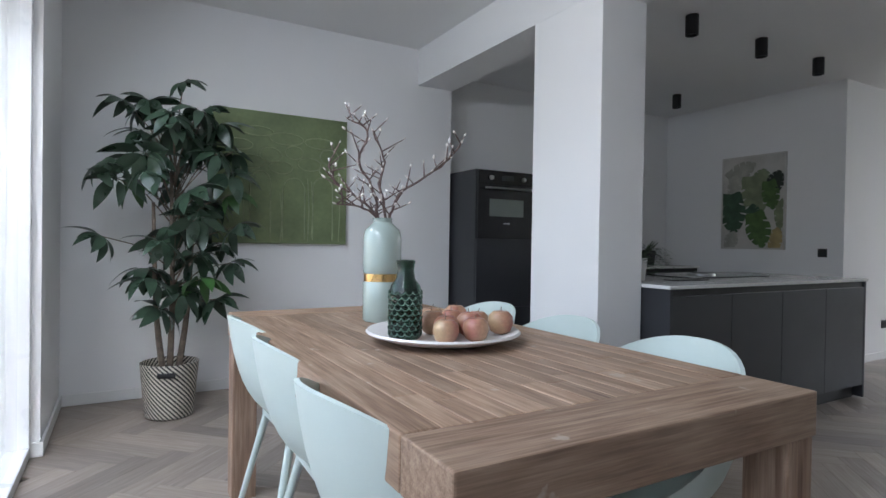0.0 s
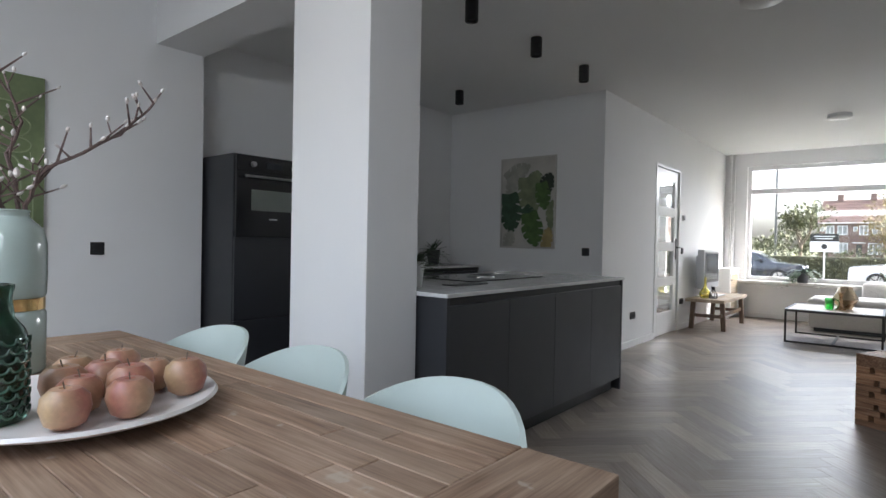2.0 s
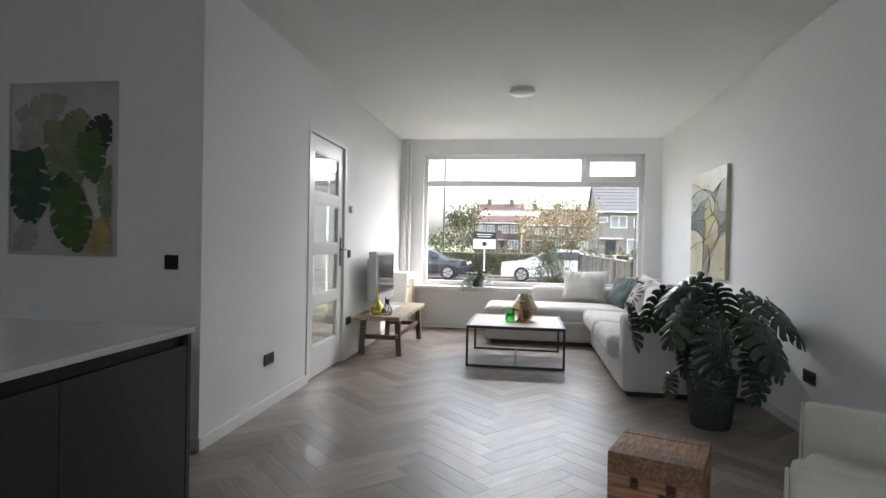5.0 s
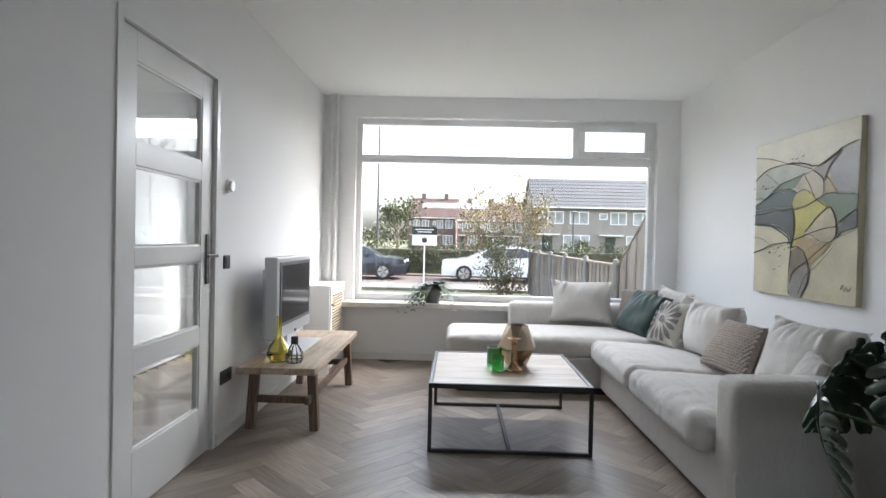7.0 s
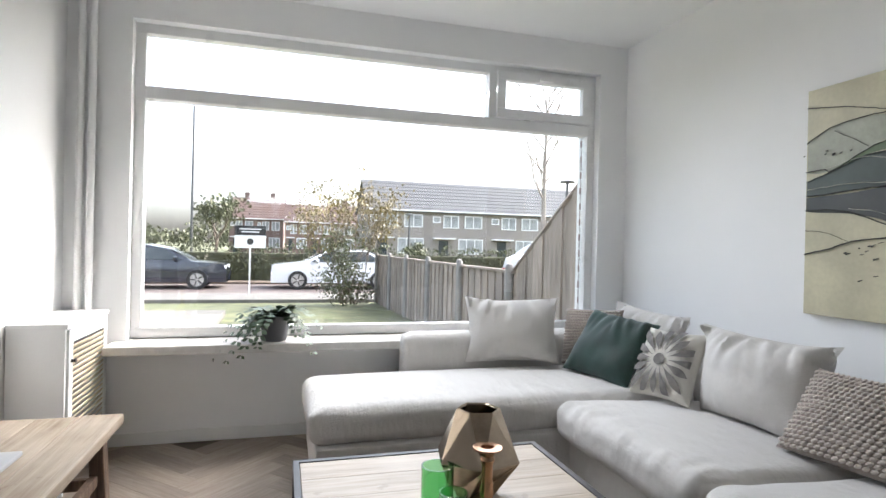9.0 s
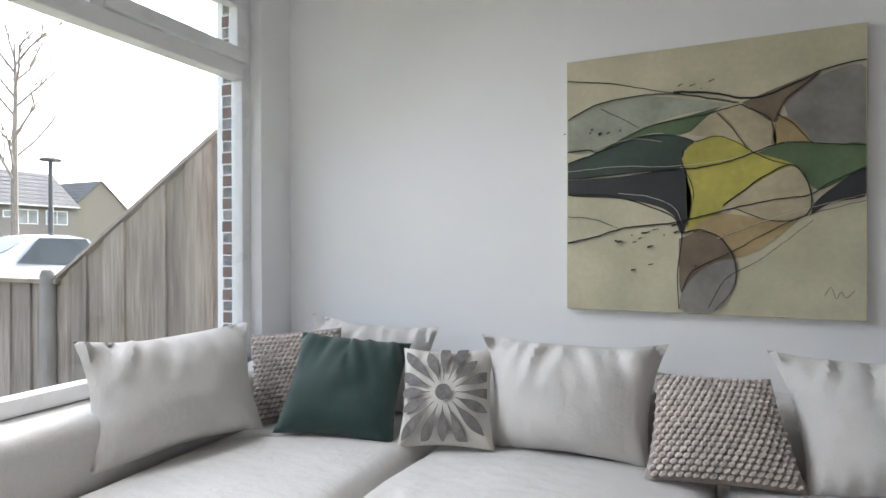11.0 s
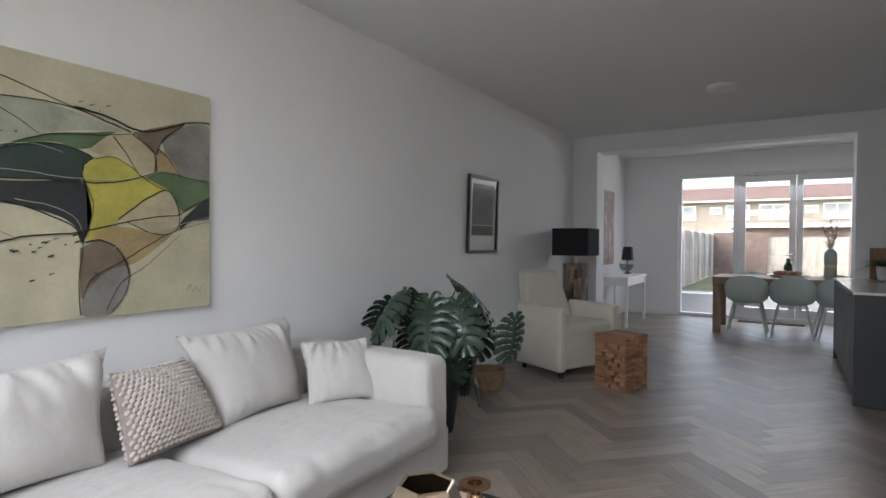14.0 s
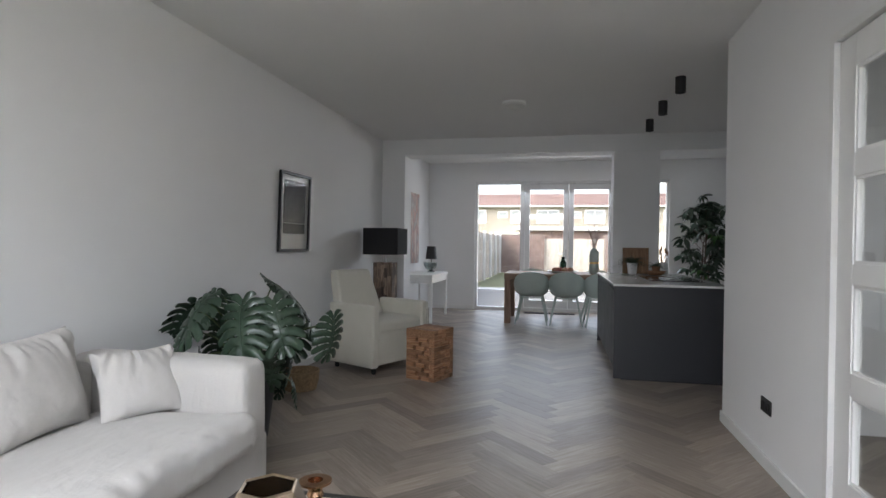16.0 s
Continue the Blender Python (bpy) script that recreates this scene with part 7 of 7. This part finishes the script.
# estate sign in the garden
sg = thing("garden_sign", (24, 2.37, SZ + 0.07), 0, "black and white sign board on a white post", "sign")
part("post", boxed((-0.022, -0.022, 0), (0.022, 0.022, 1.5), 0.004), TRIM, sg)
part("board", boxed((-0.05, -0.42, 1.32), (-0.031, 0.42, 1.95), 0.003), TRIM, sg)
part("board_head", boxed((-0.056, -0.42, 1.68), (-0.051, 0.42, 1.95), 0.0), BLACK, sg, "black upper half")
part("emblem", rodded((-0.058, 0, 1.5), (-0.051, 0, 1.5), 0.09, None, 20), BLACK, sg)
for k, w in enumerate((0.3, 0.24)):
    part("writing_bar", boxed((-0.06, -w, 1.84 - k * 0.08), (-0.057, w, 1.87 - k * 0.08)), TRIM, sg)


def car(name, at, turn, paint, label, tall=0.0):
    """A parked car along +y: body, cabin, glass, wheels, lamps."""
    ob = thing(name, at, turn, label, "car")
    prof = [(-2.2, 0.35), (-2.25, 0.6), (-2.15, 0.82), (-1.2, 0.93), (-0.45, 1.32 + tall), (0.1, 1.42 + tall), (0.95, 1.38 + tall), (1.75, 1.0 + tall * 0.8), (2.15, 0.95 + tall * 0.6), (2.25, 0.6), (2.2, 0.35)]
    bm = bmesh.new()
    rings = []
    for y, top in prof:
        w = 0.88 - 0.10 * abs(y / 2.25) ** 3
        wt = w if top < 1.0 else w * 0.78
        zs = min(top, 0.9)
        ring = [(-w, y, 0.22), (-w - 0.02, y, 0.5), (-w, y, zs), (-wt, y, top - 0.02), (0, y, top + 0.02), (wt, y, top - 0.02), (w, y, zs), (w + 0.02, y, 0.5), (w, y, 0.22)]
        rings.append([bm.verts.new(p) for p in ring])
    for a, b in zip(rings, rings[1:]):
        for k in range(9):
            bm.faces.new((a[k], a[(k + 1) % 9], b[(k + 1) % 9], b[k]))
    bm.faces.new(rings[0]); bm.faces.new(rings[-1][::-1])
    part("body", bm, paint, ob, "", None, True)
    for s in (-1, 1):
        gb = bmesh.new()
        q = [gb.verts.new(p) for p in ((s * 0.885, -0.95, 0.93), (s * 0.745, -0.35, 1.29 + tall), (s * 0.745, 0.9, 1.31 + tall), (s * 0.885, 1.5, 0.97 + tall * 0.3))]
        gb.faces.new(q)
        ext = bmesh.ops.extrude_face_region(gb, geom=gb.faces[:])
        bmesh.ops.translate(gb, verts=[v for v in ext["geom"] if isinstance(v, bmesh.types.BMVert)], vec=(s * 0.015, 0, 0.006))
        part("side_window", gb, PANE_DARK, ob)
        for y in (-1.38, 1.38):
            wh = part("wheel", rodded((s * 0.72, y, 0.31), (s * 0.91, y, 0.31), 0.315, None, 28), BLACK, ob, "", None, True)
            part("rim", rodded((s * 0.90, y, 0.31), (s * 0.925, y, 0.31), 0.21, None, 20), STEEL, wh)
            for k in range(5):
                c, sn = math.cos(k * 1.2566), math.sin(k * 1.2566)
                part("spoke", rodded((s * 0.922, y + 0.04 * c, 0.31 + 0.04 * sn), (s * 0.922, y + 0.2 * c, 0.31 + 0.2 * sn), 0.022, None, 6), BLACK, wh)
        part("headlight", boxed((s * 0.6 - 0.14, -2.235, 0.66), (s * 0.6 + 0.14, -2.16, 0.78), 0.02), plain("lamp_glass", (0.7, 0.7, 0.72), 0.1) if "lamp_glass" not in bpy.data.materials else bpy.data.materials["lamp_glass"], ob)
        part("tail_light", boxed((s * 0.62 - 0.16, 2.16, 0.72), (s * 0.62 + 0.16, 2.24, 0.85), 0.02), plain("red_lamp", (0.4, 0.02, 0.02), 0.2) if "red_lamp" not in bpy.data.materials else bpy.data.materials["red_lamp"], ob)
        part("mirror", boxed((s * 0.98 - 0.09, -0.8, 0.92), (s * 0.98 + 0.09, -0.68, 1.05), 0.03), paint, ob)
    wb2 = bmesh.new()
    q = [wb2.verts.new(p) for p in ((-0.72, -1.12, 0.965), (0.72, -1.12, 0.965), (0.62, -0.47, 1.33 + tall), (-0.62, -0.47, 1.33 + tall))]
    wb2.faces.new(q)
    part("windscreen", wb2, PANE_DARK, ob)
    rb2 = bmesh.new()
    q = [rb2.verts.new(p) for p in ((-0.66, 1.08, 1.36 + tall), (0.66, 1.08, 1.36 + tall), (0.72, 1.72, 1.04 + tall * 0.8), (-0.72, 1.72, 1.04 + tall * 0.8))]
    rb2.faces.new(q)
    part("rear_window", rb2, PANE_DARK, ob)
    return ob


NAVY = plain("dark_blue_car_paint", (0.012, 0.015, 0.028), 0.2, var=0.03, coat=1.0)
WHITE_CAR = plain("white_car_paint", (0.75, 0.76, 0.78), 0.25, var=0.02, coat=1.0)
car("parked_car", (27.6, 5.5, SZ), 0, NAVY, "dark blue estate car parked across the street")
car("parked_car", (27.6, -0.4, SZ), 180, WHITE_CAR, "white coupe parked across the street")
car("parked_van", (25.6, -8.5, SZ), 0, WHITE_CAR, "white people carrier parked in the street", 0.45)

# board fence beside the front garden
fence = thing("board_fence", (0, 0, 0), 0, "weathered wooden fence stepping down from the house", "fence")
FY = -1.02
x, k = 11.36, 0
rng = random.Random(41)
while x < 22.2:
    h = 1.84 if x < 11.5 else (1.84 - (x - 11.5) / 1.55 * 0.92 if x < 13.05 else 0.92)
    bw2 = 0.205 if x < 13.0 else 0.138
    hn = 1.84 if x + bw2 < 11.5 else (1.84 - (x + bw2 - 11.5) / 1.55 * 0.92 if x + bw2 < 13.05 else 0.92)
    y = FY + (0.018 if k % 2 else 0)
    bm = bmesh.new()
    q = [bm.verts.new(p) for p in ((x, y, SZ - 0.02), (x + bw2, y, SZ - 0.02), (x + bw2, y, hn), (x, y, h))]
    bm.faces.new(q)
    ext = bmesh.ops.extrude_face_region(bm, geom=bm.faces[:])
    bmesh.ops.translate(bm, verts=[v for v in ext["geom"] if isinstance(v, bmesh.types.BMVert)], vec=(0, 0.018, 0))
    part("board", bm, FENCE, fence)
    x += bw2 - 0.013
    k += 1
part("cap_rail", boxed((13.0, FY - 0.02, 0.92), (22.2, FY + 0.06, 0.955), 0.006), FENCE, fence)
bm = bmesh.new()
tube(bm, ((11.36, FY + 0.02, 1.86), (11.5, FY + 0.02, 1.86), (13.05, FY + 0.02, 0.95)), 0.028, 4)
part("sloping_rail", bm, FENCE, fence)
for x in (13.08, 14.9, 16.7, 18.5, 20.3, 22.2):
    part("post", lathed(((0, SZ), (0.05, SZ), (0.05, 0.98), (0.035, 1.02), (0.0, 1.035)), 12), plain("weathered_post", (0.24, 0.225, 0.21), 0.85, var=0.15, scale=10) if "weathered_post" not in bpy.data.materials else bpy.data.materials["weathered_post"], fence, "", pose(x, FY + 0.06, 0), True)

# facade brick of the street window's outer reveal, bonded brick by brick
pier = thing("brick_pier", (0, 0, 0), 0, "red-brown brick pier against the street window", "brick wall")
part("mortar_core", boxed((11.09, -0.99, GZ), (11.185, -0.739, 2.9)), MORTAR, pier)
br_me = None
for row in range(50):
    m = pose(11.14 + 0.002 * (row % 3), -0.865 + 0.003 * (row % 2), GZ + 0.03 + row * 0.06)
    if br_me is None:
        br_me = part("brick", boxed((-0.052, -0.13, -0.0282), (0.052, 0.13, 0.0282), 0.003, 1), BRICK, pier, "", m).data
    else:
        part("brick", br_me, BRICK, pier, "", m)

# back garden: fences, back wall
gf = thing("garden_fence", (0, 0, 0), 0, "pale weathered board fence along the back garden", "fence")
bd = boxed((-0.068, -0.01, 0), (0.068, 0.01, 1.8), 0.003, 1)
PALE_FENCE = wooden("pale_fence_board", (0.25, 0.22, 0.19), (0.35, 0.315, 0.28), (0.44, 0.4, 0.36), 0.85, 2, 3.0, 60, 0.3, 0.12)
bd_me = part("board", bd, PALE_FENCE, gf, "", pose(-0.7, -1.3, GZ)).data
for k in range(1, 118):
    part("board", bd_me, PALE_FENCE, gf, "", pose(-0.7 - k * 0.137, -1.3 + (0.012 if k % 2 else 0), GZ))
for k in range(9):
    part("post", boxed((-0.8 - k * 1.95 - 0.05, -1.27, GZ), (-0.8 - k * 1.95 + 0.05, -1.18, 1.75), 0.005), CONCRETE, gf)
gf2 = thing("garden_fence", (0, 0, 0), 0, "pale weathered board fence along the other garden side", "fence")
for k in range(0, 118):
    part("board", bd_me, PALE_FENCE, gf2, "", pose(-0.7 - k * 0.137, 4.85 + (0.012 if k % 2 else 0), GZ))
BACKX = -16.7
bw = thing("garden_wall", (0, 0, 0), 0, "red-brown brick garden wall at the back", "brick wall")
for y0, y1 in ((-1.28, 0.85), (3.6, 4.8)):
    part("mortar_core", boxed((BACKX - 0.1, y0, GZ), (BACKX, y1, 1.72)), MORTAR, bw)
    wbk = bmesh.new()
    for row in range(29):
        yy = y0 + (0.11 if row % 2 else 0)
        while yy < y1 - 0.05:
            box(wbk, (BACKX - 0.02, yy, GZ + 0.01 + row * 0.0625), (BACKX + 0.012, min(y1, yy + 0.205), GZ + 0.0625 + row * 0.0625 - 0.006))
            yy += 0.215
    tagged(part("bricks", wbk, BRICK, bw), "courses of red-brown bricks", "", "", "stuff")
gg = thing("garden_gate", (0, 0, 0), 0, "pale wooden gate and panels at the back of the garden", "gate")
for k in range(20):
    part("board", bd_me, PALE_FENCE, gg, "", pose(BACKX - 0.05, 0.92 + k * 0.137, GZ, 0, 0, 90) @ Matrix.Diagonal((1, 1, 0.92, 1)))
shed = thing("garden_shed", (-21, 1.5, GZ), 0, "low garden shed with a flat pale roof behind the fence", "shed")
part("wall", boxed((-2, -2, 0), (2, 3.5, 2.1), 0.01), BRICK, shed)
part("roof", boxed((-2.2, -2.3, 2.1), (2.3, 3.8, 2.3), 0.02), CONCRETE, shed)

# ---- herringbone planks ----
floor_ob = bpy.data.objects["floor"]
PL, PW = 0.60, 0.12
plank_me = bpy.data.meshes.new("plank")
pb = bmesh.new()
r = bmesh.ops.create_cube(pb, size=1.0, matrix=Matrix.LocRotScale((0, 0, -0.006), None, (PL - 0.0005, PW - 0.0005, 0.012)))
top = [e for e in pb.edges if all(v.co.z > -0.001 for v in e.verts)]
bmesh.ops.bevel(pb, geom=top, offset=0.0007, segments=1, affect="EDGES")
pb.to_mesh(plank_me)
pb.free()
plank_me.materials.append(OAK)
rooms = ((X0 - 0.25, YS - 0.05, XB0 + 0.1, YN + 0.05), (XB0, YS - 0.05, XE + 0.05, YD + 0.15), (XB0, YD, XK + 0.1, YK + 0.05), (XK + 0.05, YD + 0.0, XE + 0.05, 4.1))
c45 = math.cos(math.pi / 4)
spots_at = []
for i in range(-14, 80):
    for j in range(-9, 8):
        for k in (0, 1):
            # staircase herringbone in plank coordinates, turned so that the zigzag runs along x
            u, v = i * PW + j * PL, i * PW - j * PL
            if k == 0:
                cu, cv, a = u + PL / 2, v + PW / 2, 0
            else:
                cu, cv, a = u + PL + PW / 2 - 0, v + PW - PL / 2 + 0, 90
            x, y = (cu + cv) * c45, (cv - cu) * c45 + 1.0
            if any(x0 < x < x1 and y0 < y < y1 for x0, y0, x1, y1 in rooms):
                spots_at.append((x, y, a - 45))
# those by the line of the walk are single boards
def off_walk(s):
    return abs(s[1] - (0.05 + 0.16 * s[0]))
spots_at.sort(key=off_walk)
for x, y, a in spots_at[:300]:
    part("plank", plank_me, OAK, floor_ob, "", pose(x, y, 0, 0, 0, a))
verts, faces = [], []
for x, y, a in spots_at[300:]:
    m = pose(x, y, 0, 0, 0, a)
    n = len(verts)
    verts += [m @ v.co for v in plank_me.vertices]
    faces += [[n + q for q in p.vertices] for p in plank_me.polygons]
rest = bpy.data.meshes.new("planks_beyond")
rest.from_pydata(verts, [], faces)


uv = rest.uv_layers.new(name="board")
shifts = random.Random(19)
per = len(plank_me.polygons)
flat = []
for b in range(len(faces) // per):
    ox, oy = shifts.uniform(0, 60), shifts.uniform(0, 60)
    for p in plank_me.polygons:
        for q in p.vertices:
            flat += [plank_me.vertices[q].co.x + ox, plank_me.vertices[q].co.y + oy]
uv.data.foreach_set("uv", flat)


def island_oak():
    """The same oak for the joined boards: tone by island, and grain along each board's own way."""
    m, nt, b = nodes_of("greyed_oak_planks_far", 0.38)
    g, um = nt.nodes.new("ShaderNodeNewGeometry"), nt.nodes.new("ShaderNodeUVMap")
    um.uv_map = "board"
    found = []
    for scale, stretch in ((5.0, (1, 14, 14)), (3.0, (2.5, 90, 90))):
        mp2, n1 = nt.nodes.new("ShaderNodeMapping"), nt.nodes.new("ShaderNodeTexNoise")
        mp2.inputs["Scale"].default_value, n1.inputs["Scale"].default_value, n1.inputs["Detail"].default_value = stretch, scale, 6.0
        nt.links.new(um.outputs["UV"], mp2.inputs["Vector"])
        nt.links.new(mp2.outputs["Vector"], n1.inputs["Vector"])
        found.append(n1.outputs["Fac"])
    c = ramp(nt, found[0], ((0.28, (0.25, 0.206, 0.17)), (0.5, (0.3, 0.252, 0.211)), (0.72, (0.36, 0.308, 0.264)))).outputs["Color"]
    c = mixed(nt, 0.2, c, ramp(nt, found[1], ((0.35, (0.62, 0.6, 0.58)), (0.6, (1.05, 1.05, 1.05)))).outputs["Color"], "MULTIPLY")
    tone = ramp(nt, g.outputs["Random Per Island"], ((0.0, (0.7, 0.7, 0.7)), (1.0, (1.25, 1.235, 1.22))))
    nt.links.new(mixed(nt, 1.0, c, tone.outputs["Color"], "MULTIPLY"), b.inputs["Base Color"])
    put_bump(nt, b, found[1], 0.08, 0.0015)
    return m


rest.materials.append(island_oak())
far_planks = tagged(part("planks", rest, None, floor_ob), "greyed oak herringbone boards further off", "", "", "stuff")
